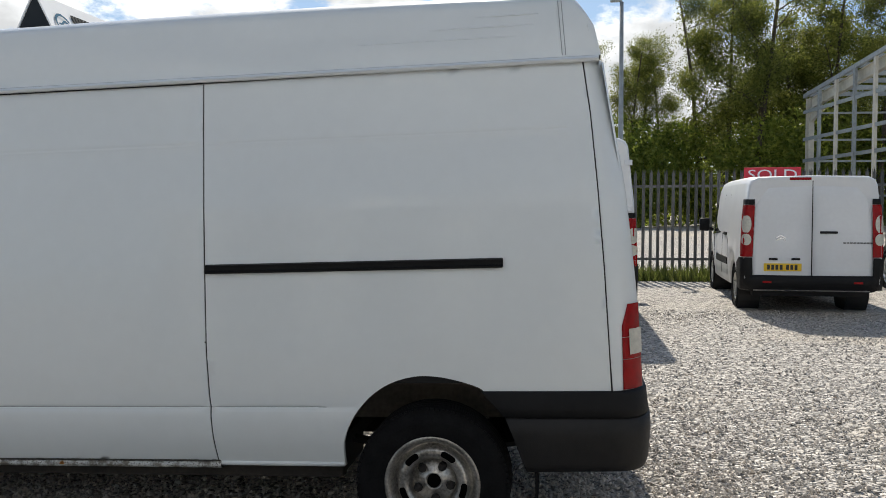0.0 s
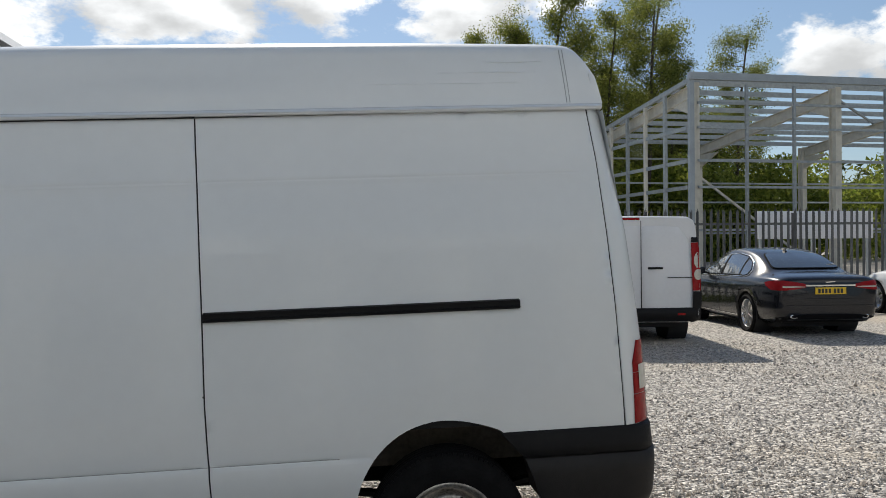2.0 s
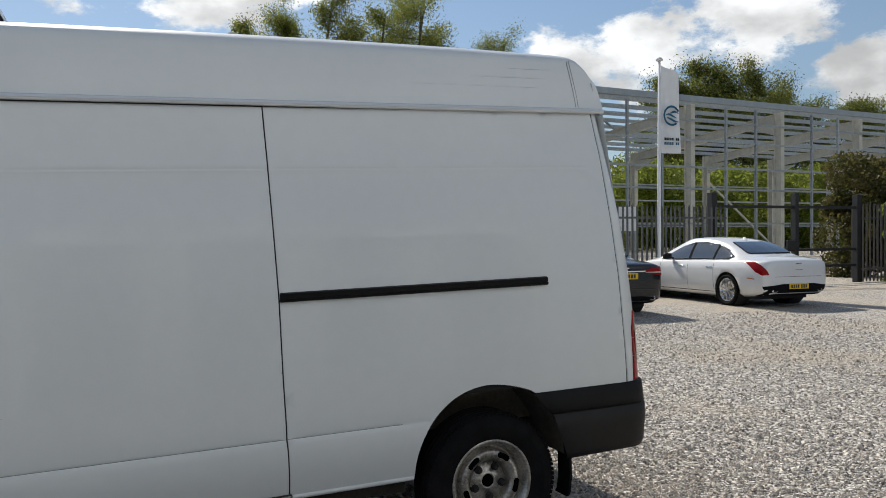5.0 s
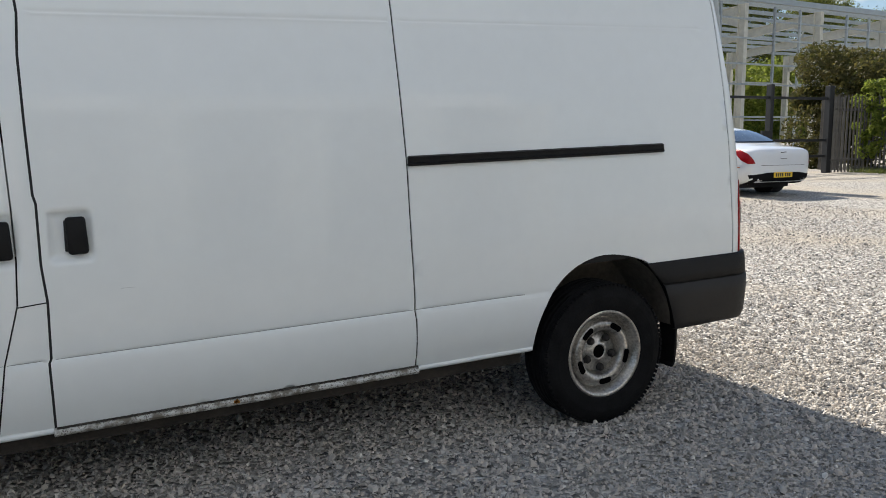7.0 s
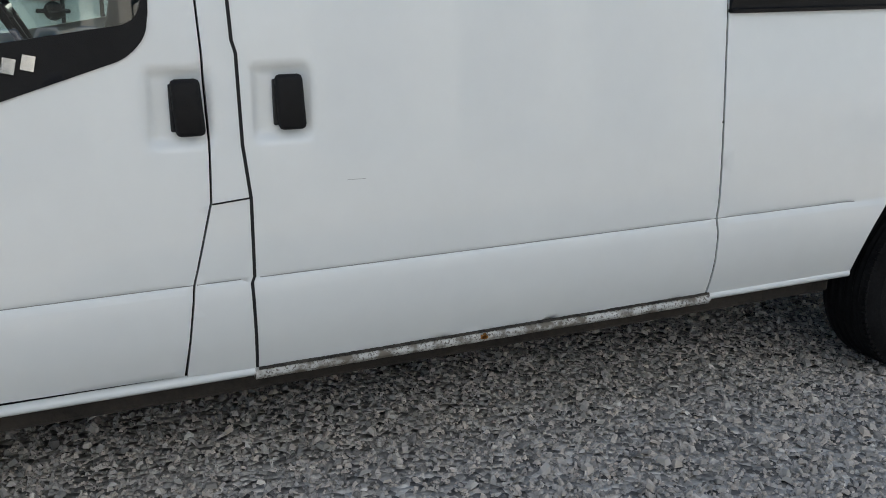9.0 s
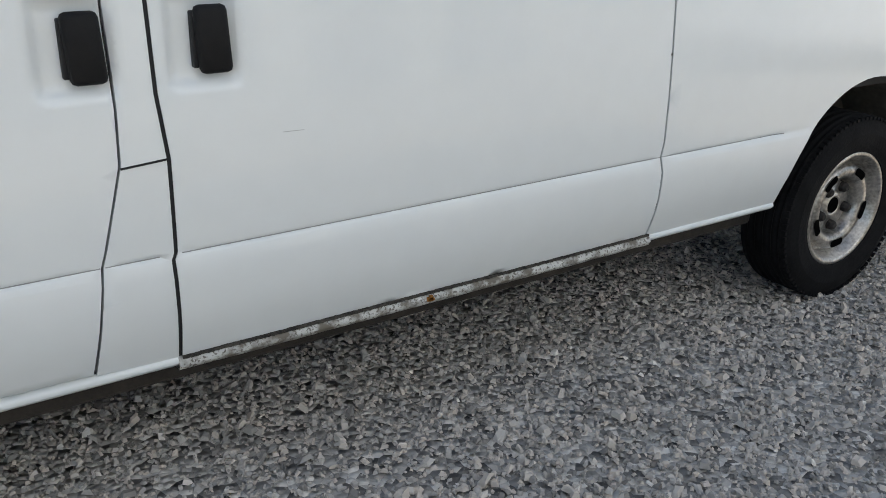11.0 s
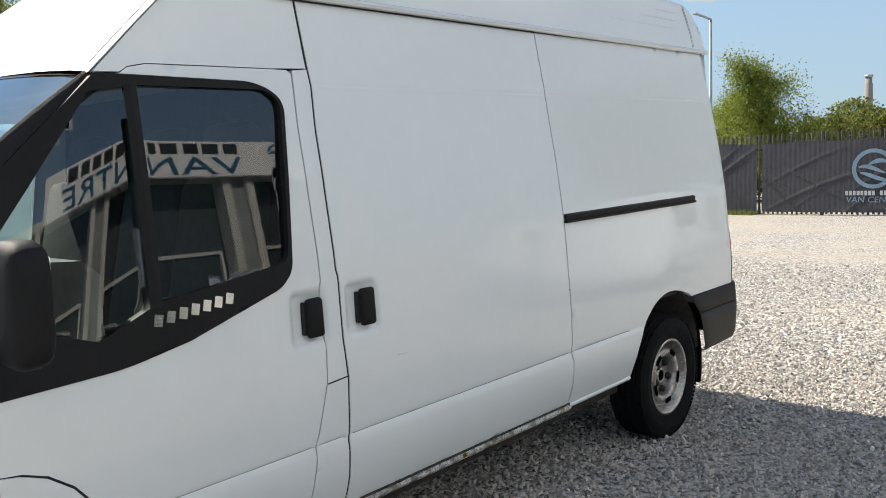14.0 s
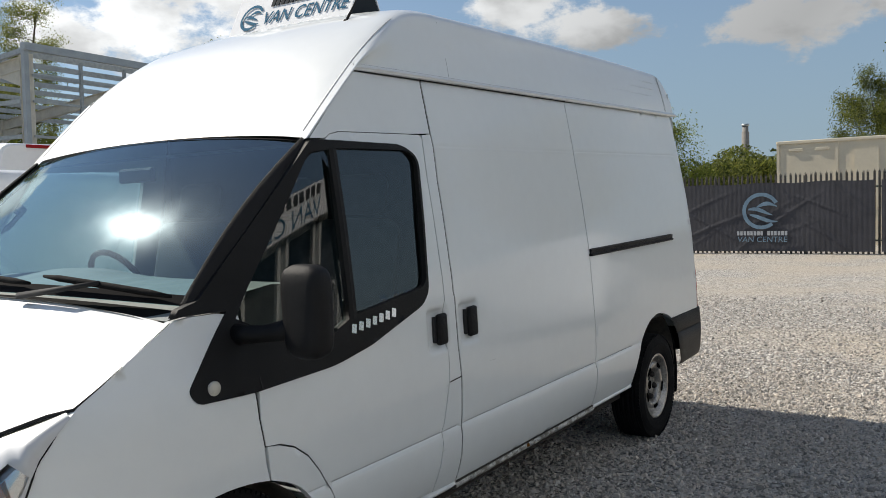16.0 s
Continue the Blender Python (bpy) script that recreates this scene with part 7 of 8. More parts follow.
def side_fittings(v):
    """The ladder, lever handle and red corner lamp on the flank of the van alongside."""
    ladder = new("side_ladder")
    ladder.parent = v
    tagged(ladder, "black tubular ladder fixed to the van's flank")
    x = -0.99
    for y in (2.44, 2.69):
        bm = bmesh.new()
        tube(bm, [(x, y + 0.02, 1.08), (x + 0.01, y + 0.012, 1.5), (x + 0.04, y, 1.98), (x + 0.12, y, 2.02)], 0.014, 8)
        part("ladder_rail", bm, BLACKSTEEL, ladder, smooth=True)
    for z in (1.12, 1.33, 1.535, 1.74, 1.95):
        bm = bmesh.new()
        bar(bm, (x + 0.02, 2.44, z), (x + 0.02, 2.70, z), 0.022, 0.020)
        part("ladder_rung", bm, BLACKSTEEL, ladder)
    bm = bmesh.new()
    outline = [(2.70, 1.29), (2.94, 1.29), (2.94, 1.40), (2.88, 1.41), (2.80, 1.37)]
    lo = [bm.verts.new((-0.928, y, z)) for y, z in outline]
    hi = [bm.verts.new((-0.940, y, z)) for y, z in outline]
    bm.faces.new(hi)
    for k in range(5):
        bm.faces.new((lo[k], lo[(k + 1) % 5], hi[(k + 1) % 5], hi[k]))
    bmesh.ops.recalc_face_normals(bm, faces=bm.faces[:])
    part("corner_lamp", bm, RED, v, "red wedge-shaped lamp")
    bm = bmesh.new()
    pts = [(-0.932, 2.60, 1.34), (-0.932, 2.70, 1.40), (-0.932, 2.82, 1.46), (-0.932, 2.96, 1.47)]
    for p, q in zip(pts, pts[1:]):
        bar(bm, p, q, 0.006, 0.006)
    part("panel_seam", bm, DARKGAP, v)
    bm = bmesh.new()
    box(bm, -0.965, -0.935, 2.66, 2.88, 1.205, 1.235, 0.008)
    lathe(bm, [(0, -0.012), (0.06, -0.008), (0.065, 0.01), (0, 0.01)], 18, Matrix.Translation((-0.928, 2.77, 1.22)) @ Matrix.Rotation(radians(-90), 4, "Z"))
    part("door_handle", bm, BLACKPLASTIC, v)


side_fittings(beside)
# the far side of the yard, mirrored in the van's flank
copy_thing(small, pose(9.2, -5.0, 0, 0, 0, 72))
copy_thing(small, pose(12.6, -8.4, 0, 0, 0, 78))
saloon(BLACKPAINT, pose(7.45, 9.35, 0, 0, 0, -3), "glossy black saloon car parked on gravel", L=4.96, wb=2.91, rear=1.13)
saloon(CARWHITE, pose(11.98, 9.60, 0, 0, 0, -2), "pearl white saloon car parked beside the gate", L=5.12, wb=3.03, rear=1.13, lamp="claw")


def sold_board():
    b = thing("sold_board", "red board on the compact van's roof with white letters", "sign", pose(4.28, 12.0, 1.995, 0, 0, -3.2))
    bm = bmesh.new()
    box(bm, -0.48, 0.48, -0.012, 0.012, 0.0, 0.27, 0.005)
    part("board", bm, RED, b)
    words("lettering", "SOLD", 0.26, SIGNWHITE, b, Matrix.Translation((0, -0.014, 0.13)) @ Matrix.Rotation(radians(90), 4, "X"), width=0.82)
    for x in (-0.4, 0.4):
        bm = bmesh.new()
        bar(bm, (x, 0.0, 0.02), (x, 0.20, 0.0), 0.03, 0.01)
        bar(bm, (x, 0.012, 0.25), (x, 0.20, 0.0), 0.02, 0.01)
        part("foot", bm, BLACKSTEEL, b)


sold_board()


# ---- signs ----
def swirl(parent, m, size, material):
    """The dealer's round mark as plain shapes: an open ring and three sweeping bars."""
    bm = bmesh.new()
    for a0, a1 in ((0.5, 5.4),):
        rows = []
        for a in np.linspace(a0, a1, 22):
            rows.append([(r * math.cos(a) * size, 0, r * math.sin(a) * size) for r in (0.40, 0.5)])
        sheet(bm, rows)
    for k, (z0, x0, x1) in enumerate(((0.14, -0.12, 0.42), (0.0, -0.34, 0.30), (-0.15, -0.30, 0.44))):
        rows = []
        for t in np.linspace(0, 1, 10):
            w = 0.055 * math.sin(math.pi * min(1, t * 0.85 + 0.12))
            x = (x0 + (x1 - x0) * t) * size
            z = (z0 + 0.10 * math.sin(t * 3.0 + k) - 0.04) * size
            rows.append([(x, 0, z - w * size), (x, 0, z + w * size)])
        sheet(bm, rows)
    ob = part("round_mark", bm, material, parent)
    ob.matrix_local = m
    return ob


def bars(parent, m, length, height, n, material, seed=1):
    """A line of writing too small or too private to spell, as plain bars."""
    rng = random.Random(seed)
    bm = bmesh.new()
    x = -length / 2
    for k in range(n):
        w = length / n
        if k != n // 2 + 1:
            box(bm, x + w * 0.10, x + w * rng.uniform(0.78, 0.9), -0.002, 0.002, -height / 2, height / 2)
        x += w
    ob = part("bar_line", bm, material, parent)
    tagged(ob, kind="stuff")
    ob.matrix_local = m


def roof_sign():
    s = thing("roof_sign", "white tent-shaped dealer sign standing on the van's roof", "sign", pose(-2.25, 1.02, 2.49))
    y0, y1, h, d = -0.42, 0.42, 0.26, 0.14
    for sx in (-1, 1):
        bm = bmesh.new()
        v = [bm.verts.new(p) for p in ((sx * d, y0, 0), (sx * d, y1, 0), (sx * 0.01, y1, h), (sx * 0.01, y0, h), (sx * (d - 0.008), y0, 0), (sx * (d - 0.008), y1, 0), (sx * 0.002, y1, h - 0.004), (sx * 0.002, y0, h - 0.004))]
        for f in ((0, 1, 2, 3), (7, 6, 5, 4), (0, 4, 5, 1), (2, 6, 7, 3), (1, 5, 6, 2), (0, 3, 7, 4)):
            bm.faces.new([v[i] for i in f])
        bmesh.ops.recalc_face_normals(bm, faces=bm.faces[:])
        p = part("sign_board", bm, SIGNWHITE, s)
        tilt = math.atan2(d - 0.01, h)
        face = Matrix.Translation((sx * (d + 0.01) / 2 + sx * 0.003, 0, h / 2)) @ Matrix.Rotation(radians(90 if sx > 0 else -90), 4, "Z") @ Matrix.Rotation(radians(90) - tilt, 4, "X")
        flat = face @ Matrix.Rotation(radians(-90), 4, "X")
        words("lettering", "VAN CENTRE", 0.11, SIGNBLUE, p, face @ Matrix.Translation((0.10, -0.055, 0.002)), 0.002, width=0.58, slant=0.15)
        bars(p, flat @ Matrix.Translation((0.09, -0.003, 0.045)), 0.50, 0.05, 15, SIGNDARK, 4)
        swirl(p, flat @ Matrix.Translation((-0.28, -0.003, -0.03)), 0.16, SIGNBLUE)
    for y in (y0, y1):
        bm = bmesh.new()
        v = [bm.verts.new(p) for p in ((-d + 0.01, y * 0.99, 0.0), (d - 0.01, y * 0.99, 0.0), (0, y * 0.99, h - 0.01))]
        bm.faces.new(v)
        r = bmesh.ops.extrude_face_region(bm, geom=bm.faces[:])
        bmesh.ops.translate(bm, vec=(0, 0.006 if y < 0 else -0.006, 0), verts=[g for g in r["geom"] if isinstance(g, bmesh.types.BMVert)])
        part("end_board", bm, SIGNDARK, s)


roof_sign()


def roof_aerial():
    a = thing("roof_aerial", "short black rubber roof aerial on the van", "aerial", pose(-2.62, 0.42, 2.38))
    bm = bmesh.new()
    lathe(bm, [(0, -0.01), (0.022, -0.01), (0.018, 0.015), (0.008, 0.03), (0, 0.03)], 14, Matrix.Rotation(radians(90), 4, "X"))
    part("aerial_base", bm, BLACKPLASTIC, a, smooth=True)
    bm = bmesh.new()
    tube(bm, [(0, 0, 0.02), (0.05, 0, 0.09), (0.10, 0, 0.17)], [0.007, 0.005, 0.003], 8)
    part("aerial_rod", bm, BLACKPLASTIC, a, smooth=True)


roof_aerial()

BANNER = mat("dark_mesh_banner", (0.050, 0.050, 0.058), 0.8, vary=0.15, scale=3, bump=0.2, bscale=200)
BANNERBLUE = mat("banner_blue_print", (0.16, 0.25, 0.33), 0.8, vary=0.2, scale=4)
BANNERWHITE = mat("banner_white_print", (0.42, 0.44, 0.46), 0.8)


def banner(y0, y1, seed, marked):
    """A slack printed mesh banner tied to the fence at x = 22.2, facing the yard."""
    b = thing("fence_banner", "dark grey mesh banner tied slackly to the palisade fence", "banner", pose(22.18, (y0 + y1) / 2, 0, 0, 0, -90), group="banners along the side fence")
    W = abs(y1 - y0)
    rng = random.Random(seed)
    folds = [(rng.uniform(-0.5, 0.5) * W, rng.uniform(0.4, 2.2), rng.choice((-1, 1)) * rng.uniform(0.35, 1.0), rng.uniform(0.012, 0.030), rng.uniform(0.6, 1.4)) for _ in range(int(W * 2.2))]

    def depth(x, z):
        y = 0.002 * math.cos(x * math.tau / 0.145) + 0.030 * noise.noise(Vector((x * 0.5, z * 0.4, seed)))
        for fx, fz, sl, amp, run in folds:
            dd = (z - fz) - sl * (x - fx) + 0.05 * (x - fx) ** 2
            y -= amp * math.exp(-(dd / 0.024) ** 2) * math.exp(-((x - fx) / run) ** 2)
        return y - 0.05

    def edge(x):
        return 2.24 - 0.035 * (1 - math.cos(x * math.tau / 1.9)) * 0.5
    bm = bmesh.new()
    rows = []
    for x in np.arange(-W / 2 + 0.03, W / 2 - 0.02, 0.03):
        rows.append([(x, depth(x, z), z) for z in np.linspace(0.09 + 0.03 * noise.noise(Vector((x, 7, 0))), edge(x), 44)])
    sheet(bm, rows)
    part("cloth", bm, BANNER, b, smooth=True)
    if marked:
        swirl(b, Matrix.Translation((0, -0.120, 1.36)), 1.15, BANNERBLUE)
        bars(b, Matrix.Translation((0.02, -0.120, 0.66)), 1.55, 0.13, 15, BANNERWHITE, 9)
        words("lettering", "VAN CENTRE", 0.24, BANNERBLUE, b, Matrix.Translation((0.02, -0.120, 0.46)) @ Matrix.Rotation(radians(90), 4, "X"), 0.004, width=1.5, slant=0.1)


for k, (y0, y1) in enumerate(((14.0, 8.05), (7.95, 1.45), (1.35, -5.1))):
    banner(y0, y1, 3 + k, k != 0)


def gate():
    g = thing("yard_gate", "open-barred black steel gate between tall black posts", "gate", pose(14.85, 15.55, 0))
    for x, w in ((0.0, 0.20), (3.15, 0.13), (5.75, 0.20)):
        bm = bmesh.new()
        box(bm, x - w / 2, x + w / 2, -0.1, 0.1, 0, 2.75, 0.01)
        part("gate_post", bm, BLACKSTEEL, g)
    for z in (0.55, 1.05, 2.35):
        bm = bmesh.new()
        box(bm, 0.1, 5.65, -0.035, 0.035, z - 0.04, z + 0.04)
        part("gate_rail", bm, BLACKSTEEL, g)
    bm = bmesh.new()
    box(bm, 2.75, 3.2, -0.12, -0.05, 1.05, 1.35, 0.01)
    part("lock_box", bm, BLACKSTEEL, g)


gate()
fence("palisade_fence", (20.7, 15.45), (22.25, 15.45), 2.5, "short run of grey palisade fence by the gate", material=RUSTSTEEL)


def flag():
    f = thing("flag_pole", "white feather flag on a tall white pole by the fence", "flag", pose(12.45, 14.85, 0))
    bm = bmesh.new()
    tube(bm, [(0, 0, 0), (0, 0, 3), (0.02, 0, 6.2)], [0.05, 0.045, 0.035], 10)
    part("pole", bm, SIGNWHITE, f, smooth=True)
    bm = bmesh.new()
    lathe(bm, [(0, -0.05), (0.09, -0.04), (0.10, 0.0), (0.05, 0.05), (0, 0.06)], 14, Matrix.Translation((0.02, 0, 6.25)) @ Matrix.Rotation(radians(90), 4, "X"))
    part("pole_cap", bm, SIGNWHITE, f, smooth=True)
    bm = bmesh.new()
    rows = []
    for x in np.linspace(0.05, 0.66, 12):
        sag = 0.20 * (x / 0.66) ** 0.8
        rows.append([(x + 0.03 * math.sin(z * 2.3), 0.07 * math.sin(x * 9 + z * 1.2) * x * 1.6, z - sag * (z - 3.7) / 2.4) for z in np.linspace(3.75, 6.12, 16)])
    sheet(bm, rows)
    cl = part("flag_cloth", bm, SIGNWHITE, f, smooth=True)
    swirl(cl, Matrix.Translation((0.36, -0.085, 4.75)), 0.55, SIGNBLUE)
    bars(cl, Matrix.Translation((0.36, -0.085, 4.12)), 0.5, 0.07, 8, SIGNDARK, 2)
    bars(cl, Matrix.Translation((0.36, -0.085, 4.0)), 0.5, 0.07, 8, SIGNBLUE, 3)


flag()


def white_panels():
    p = thing("stacked_panel", "large white sheet leaning behind the palisade fence", "panel", pose(9.9, 16.6, 0))
    bm = bmesh.new()
    box(bm, 0.0, 3.1, -0.04, 0.04, 1.66, 2.36, 0.01)
    part("sheet", bm, SIGNWHITE, p)
    for x in (0.1, 1.5, 3.0):
        bm = bmesh.new()
        bar(bm, (x, 0.0, 0.0), (x, 0.0, 1.75), 0.08, 0.05)
        bar(bm, (x, 0.07, 0.0), (x, 0.07, 2.25), 0.06, 0.05)
        part("prop", bm, GALV, p)


white_panels()


def lamp_post(x, y, h, arm=1.2):
    p = thing("street_lamp", "plain grey street lamp post beyond the fence", "street lamp", pose(x, y, 0), group="street lamps beyond the fence")
    bm = bmesh.new()
    tube(bm, [(0, 0, 0), (0, 0, h * 0.3), (0, 0, h)], [0.10, 0.075, 0.05], 10)
    part("post", bm, GALV, p, smooth=True)
    bm = bmesh.new()
    bar(bm, (0, 0, h), (-arm, 0, h + 0.05), 0.06, 0.06)
    box(bm, -arm - 0.25, -arm + 0.02, -0.06, 0.06, h + 0.01, h + 0.08, 0.02)
    part("lantern", bm, GALV, p)


lamp_post(2.15, 19.5, 7.0, 0.05)
lamp_post(25.4, 11.06, 6.84, 1.1)

CABINPAINT = mat("beige_cabin_paint", (0.70, 0.62, 0.47), 0.6, vary=0.05, scale=1.5)
OFFICECREAM = mat("cream_frame_paint", (0.50, 0.50, 0.47), 0.5, vary=0.05, scale=2)
GREYPANEL = mat("grey_door_panel", (0.22, 0.23, 0.22), 0.6, vary=0.1, scale=3)
OFFICEDARK = mat("dark_cladding", (0.03, 0.035, 0.04), 0.5, vary=0.2, scale=3)


def beige_cabin():
    c = thing("site_cabin", "beige stacked site cabin behind the fence", "cabin", pose(27.5, 5.4, 0, 0, 0, -90))
    bm = bmesh.new()
    box(bm, 0, 12.0, 0, 3.0, 0.0, 3.75)
    part("wall", bm, CABINPAINT, c)
    bm = bmesh.new()
    box(bm, -0.06, 12.06, -0.06, 3.06, 3.75, 3.87, 0.02)
    part("roof_edge", bm, CABINPAINT, c)
    for k in range(0, 13, 2):
        bm = bmesh.new()
        box(bm, k * 1.0 - 0.05, k * 1.0 + 0.05, -0.03, -0.003, 0.1, 3.75)
        part("wall_rib", bm, CABINPAINT, c)
    for x in (0.4, 1.3):
        bm = bmesh.new()
        box(bm, x, x + 0.45, -0.05, -0.003, 3.48, 3.58, 0.01)
        part("vent", bm, CABINPAINT, c)
    bm = bmesh.new()
    box(bm, 2.55, 3.35, -0.04, -0.004, 1.4, 3.45)
    part("door", bm, CABINPAINT, c)
    for x in (5.6, 8.2):
        w = new("window")
        w.parent = c
        bm = bmesh.new()
        box(bm, x - 0.05, x + 1.25, -0.05, -0.004, 2.55, 3.35)
        part("window_frame", bm, BLACKSTEEL, w)
        bm = bmesh.new()
        box(bm, x, x + 1.2, -0.06, -0.05, 2.6, 3.3)
        part("pane", bm, DARKGLASS, w)
    b = thing("hire_board", "small blue and white hire sign on the cabin", "sign", pose(27.44, 1.1, 2.62, 0, 0, -90))
    bm = bmesh.new()
    box(bm, -0.7, 0.7, -0.05, -0.01, -0.16, 0.16)
    part("board", bm, SIGNWHITE, b)
    bars(b, Matrix.Translation((-0.42, -0.055, 0)), 0.45, 0.2, 3, SIGNBLUE, 5)
    bars(b, Matrix.Translation((0.25, -0.055, 0)), 0.75, 0.1, 9, SIGNBLUE, 6)


beige_cabin()


CHIMNEY = mat("weathered_concrete", (0.22, 0.205, 0.185), 0.8, vary=0.1, scale=2)


def chimney():
    c = thing("chimney_stack", "far grey industrial chimney with a metal crown", "chimney", pose(74.0, 18.7, 0))
    bm = bmesh.new()
    tube(bm, [(0, 0, 0), (0, 0, 8.2), (0, 0, 8.25), (0, 0, 8.9)], [0.40, 0.33, 0.27, 0.26], 16)
    part("stack", bm, CHIMNEY, c, smooth=True)
    bm = bmesh.new()
    tube(bm, [(0, 0, 8.75), (0, 0, 8.95)], 0.34, 16)
    part("crown", bm, GALV, c, smooth=True)


chimney()


def office():
    """The sales office behind the camera, seen mirrored in the van's glass and paint."""
    o = thing("sales_office", "dark sales office with cream posts and a white fascia sign", "office", pose(0, -8.0, 0))
    bm = bmesh.new()
    box(bm, -5.5, 5.0, -5.0, -0.3, 0.0, 3.64)
    part("wall", bm, OFFICEDARK, o)
    bm = bmesh.new()
    box(bm, -5.7, 5.2, -5.2, -0.02, 3.64, 3.76, 0.02)
    part("roof_edge", bm, OFFICECREAM, o)
    for x in (-4.7, -2.8, -0.9, 1.0, 2.9, 4.8):
        post = new("door_post")
        post.parent = o
        for dx in (-0.20, 0.20):
            bm = bmesh.new()
            box(bm, x + dx - 0.07, x + dx + 0.07, -0.28, 0.0, 0.0, 3.64, 0.01)
            part("post_edge", bm, OFFICECREAM, post)
        bm = bmesh.new()
        box(bm, x - 0.13, x + 0.13, -0.29, -0.06, 0.0, 3.64)
        part("post_panel", bm, GREYPANEL, post)
    for x in (-3.75, -1.85, 0.05, 1.95, 3.85):
        w = new("window")
        w.parent = o
        bm = bmesh.new()
        for a, b in (((x - 0.6, 0.9), (x + 0.6, 0.9)), ((x - 0.6, 2.6), (x + 0.6, 2.6)), ((x - 0.6, 0.9), (x - 0.6, 2.6)), ((x + 0.6, 0.9), (x + 0.6, 2.6))):
            bar(bm, (a[0], -0.27, a[1]), (b[0], -0.27, b[1]), 0.045, 0.05)
        part("window_frame", bm, OFFICECREAM, w)
        bm = bmesh.new()
        box(bm, x - 0.57, x + 0.57, -0.298, -0.285, 0.93, 2.57)
        part("pane", bm, DARKGLASS, w)
    bm = bmesh.new()
    box(bm, -2.50, 4.30, 0.02, 0.10, 3.64, 4.16, 0.01)
    part("sign_board", bm, SIGNWHITE, o, "white fascia sign board")
    turn = Matrix.Rotation(radians(180), 4, "Z")
    words("lettering", "VAN CENTRE", 0.36, SIGNBLUE, o, Matrix.Translation((0.50, 0.106, 3.785)) @ turn @ Matrix.Rotation(radians(90), 4, "X"), 0.01, width=5.0, slant=0.1)
    bars(o, Matrix.Translation((0.50, 0.106, 4.045)) @ turn, 4.9, 0.15, 15, SIGNDARK, 8)
    swirl(o, Matrix.Translation((3.65, 0.108, 3.90)) @ turn, 0.48, SIGNBLUE)


office()


# ---- undergrowth, woods, grass ----
def foliage(name, label, blobs, count, size, material, seed):
    """Loose leaves gathered in clumps: blobs of (x, y, z, rx, ry, rz)."""
    nr = np.random.default_rng(seed)
    bl = np.array(blobs, float)
    idx = nr.integers(0, len(bl), count)
    d = nr.normal(0, 1, (count, 3))
    d *= (nr.uniform(0.35, 1.0, count) ** 0.5 / np.linalg.norm(d, axis=1))[:, None]
    c = bl[idx, :3] + d * bl[idx, 3:]
    c[:, 2] = np.abs(c[:, 2])
    me = leaf_mesh(name, c, size, nr, True)
    ob = link_mesh(name, me, material, None)
    tagged(ob, label, "foliage", kind="stuff")


def clumps(seed, x0, x1, y0, y1, n, z0, z1, r0, r1):
    rng = random.Random(seed)
    out = []
    for _ in range(n):
        r = rng.uniform(r0, r1)
        out.append((rng.uniform(x0, x1), rng.uniform(y0, y1), rng.uniform(z0, z1), r, r, r * rng.uniform(0.6, 1.0)))
    return out


foliage("undergrowth", "bright yellow-green spring undergrowth beneath the trees", clumps(1, -6, 96, 59.5, 66, 260, 0.4, 7.4, 1.4, 3.1), 180000, 0.21, LEAFLIGHT, 2)
foliage("far_wood", "dense dark green wood behind the yard", clumps(2, -70, 146, 75, 89, 430, 0.4, 8.6, 2.1, 3.7), 170000, 0.38, LEAF, 4)
foliage("fence_shrubs", "overgrown bronze and green shrubs behind the fence", clumps(6, 23.2, 26.5, 13.2, 19.5, 44, 0.3, 3.9, 0.6, 1.1), 60000, 0.09, LEAFRED, 7)
foliage("ivy", "yellow-green creeper on the palisade fence", clumps(8, 22.05, 22.45, 14.5, 15.7, 46, 0.4, 2.9, 0.10, 0.26), 6000, 0.065, LEAFLIGHT, 9)
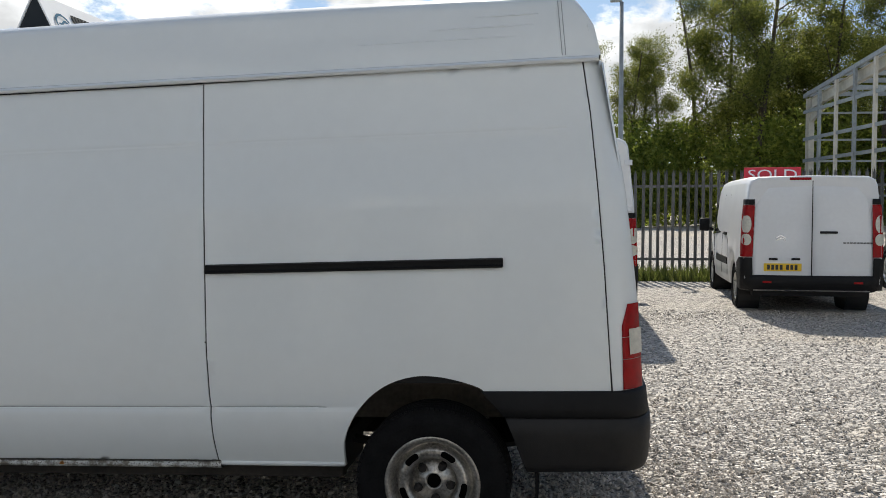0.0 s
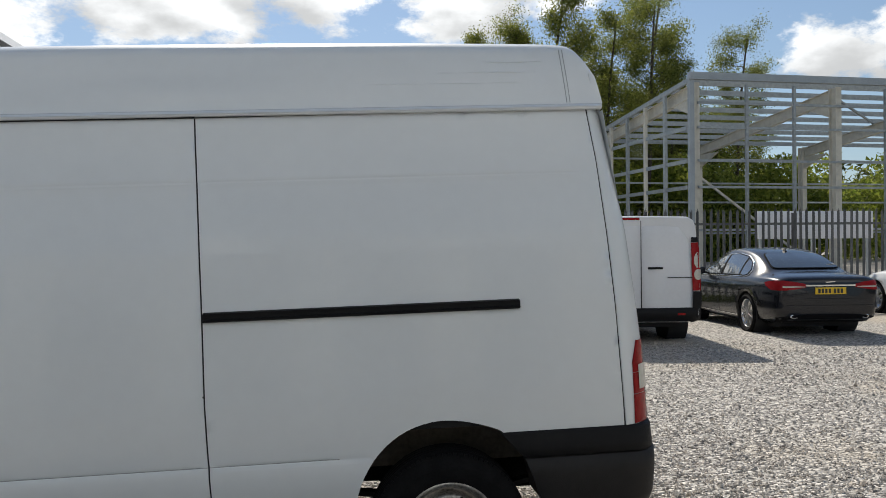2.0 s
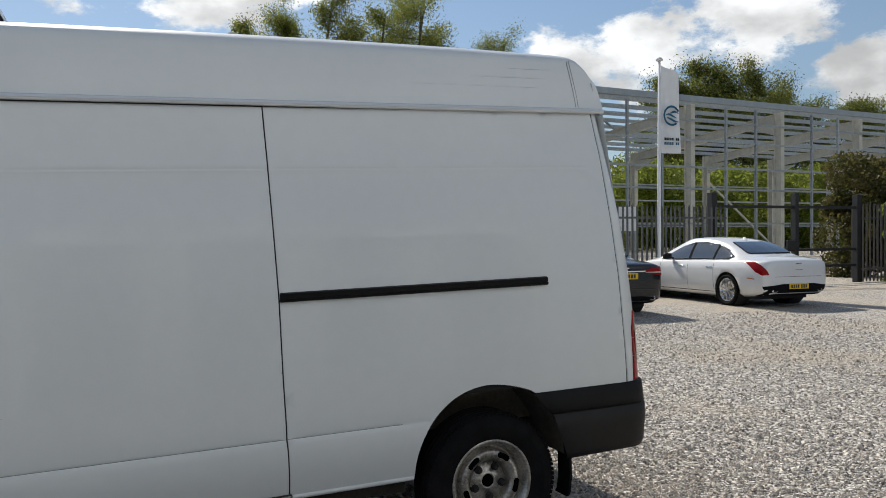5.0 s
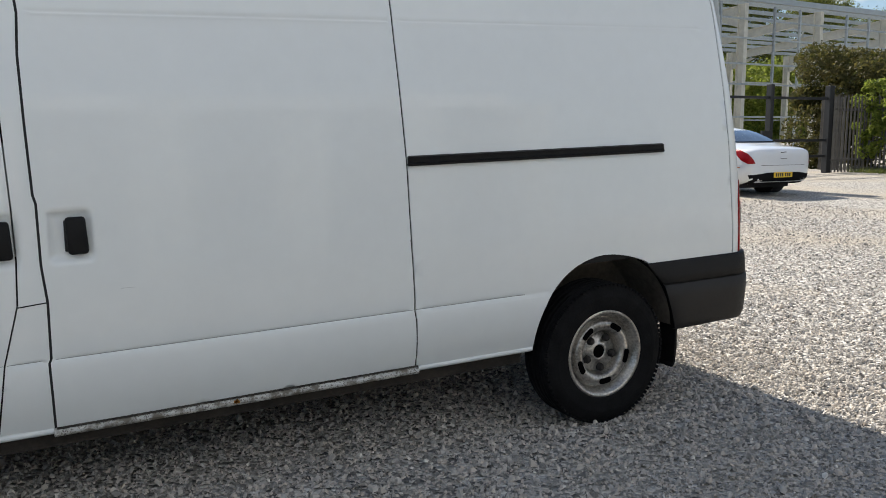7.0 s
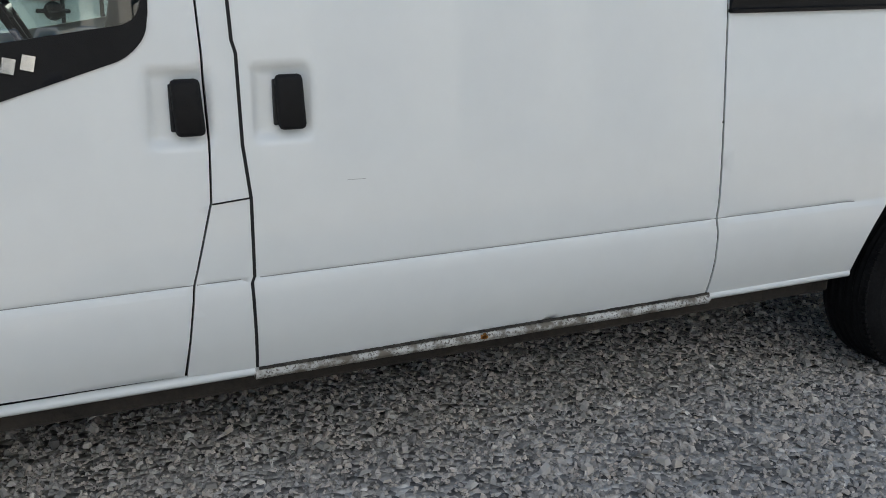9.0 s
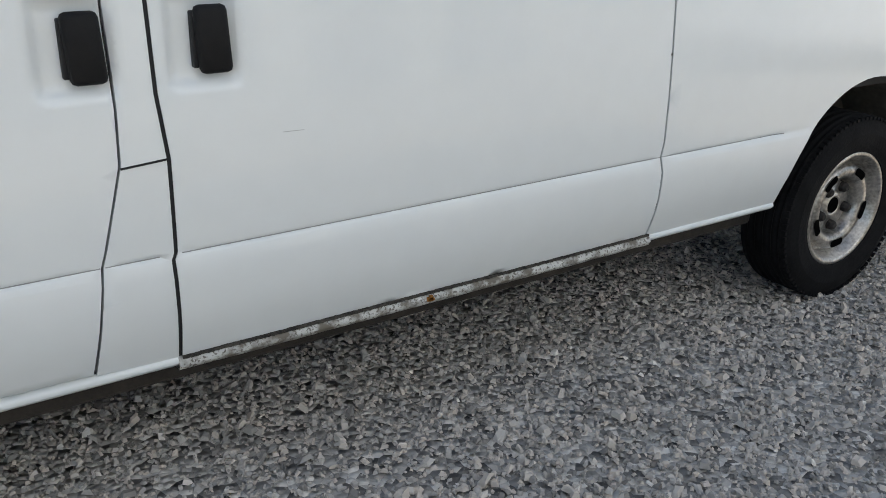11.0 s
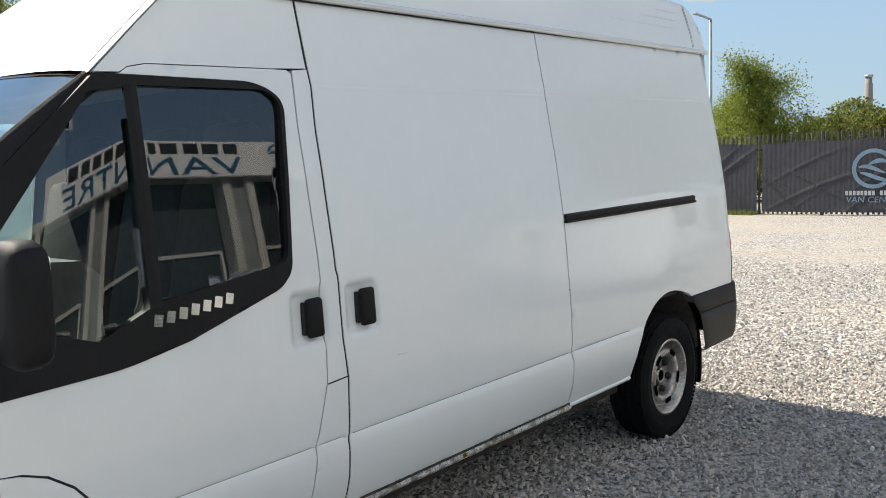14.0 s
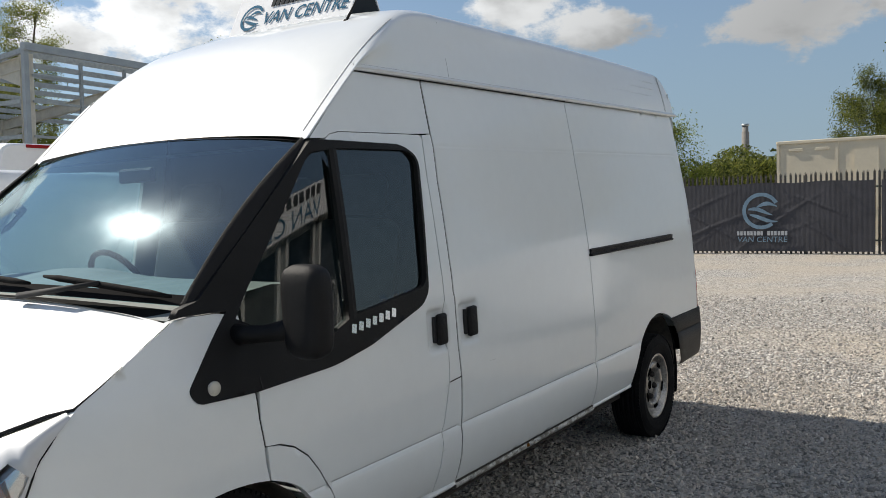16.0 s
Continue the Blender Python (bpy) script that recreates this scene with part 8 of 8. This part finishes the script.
foliage("side_hedge", "green hedge and scrub beyond the side fence", clumps(12, 29.5, 36, 4.5, 14, 40, 0.6, 3.2, 0.7, 1.2) + clumps(13, 34, 40, 2, 12, 30, 1.0, 3.9, 0.8, 1.3), 70000, 0.085, LEAF, 14)
foliage("far_hedge", "far line of trees beyond the side fence", clumps(15, 48, 60, -40, 30, 120, 0.5, 3.4, 1.4, 2.4), 40000, 0.25, LEAF, 16)


def grass_strip(name, label, x0, x1, y0, y1, count, h, seed):
    nr = np.random.default_rng(seed)
    x, y = nr.uniform(x0, x1, count), nr.uniform(y0, y1, count)
    hh = h * nr.uniform(0.3, 1.2, count)
    a, ln = nr.uniform(0, math.tau, count), nr.normal(0, 0.35, (count, 2))
    w = 0.010
    vs = np.stack([np.stack([x - w * np.cos(a), y - w * np.sin(a), 0 * x], 1), np.stack([x + w * np.cos(a), y + w * np.sin(a), 0 * x], 1), np.stack([x + ln[:, 0] * hh, y + ln[:, 1] * hh, hh], 1)], 1).reshape(-1, 3)
    me = bpy.data.meshes.new(name)
    me.from_pydata(vs.tolist(), [], (3 * np.arange(count)[:, None] + np.arange(3)).tolist())
    tagged(link_mesh(name, me, GRASS, None), label, "grass", kind="stuff")


grass_strip("fence_grass", "rough grass and weeds along the foot of the fence", -8, 13, 14.35, 15.7, 26000, 0.30, 21)
grass_strip("side_grass", "dry grass along the foot of the side fence", 21.4, 22.6, 8, 15.4, 5000, 0.18, 22)
copy_thing(td, pose(33.5, 14.0, 0, 0, 0, 120) @ Matrix.Scale(0.85, 4))
for x, y, s in ((43.0, 4.0, 0.56), (47.0, 1.0, 0.74), (43.0, -2.5, 0.62), (46.0, -6.5, 0.66)):
    copy_thing((te, tf)[int(x) % 2], pose(x, y, 0, 0, 0, x * 40) @ Matrix.Scale(s / FAR, 4))
# unseen trees, added to darken what the door glass mirrors
for x, y, k in ((32.0, -18.0, 0.90), (39.0, -19.5, 0.95)):
    copy_thing((te, tf)[int(x) % 2], pose(x, y, 0, 0, 0, x * 31) @ Matrix.Scale(k / FAR, 4))
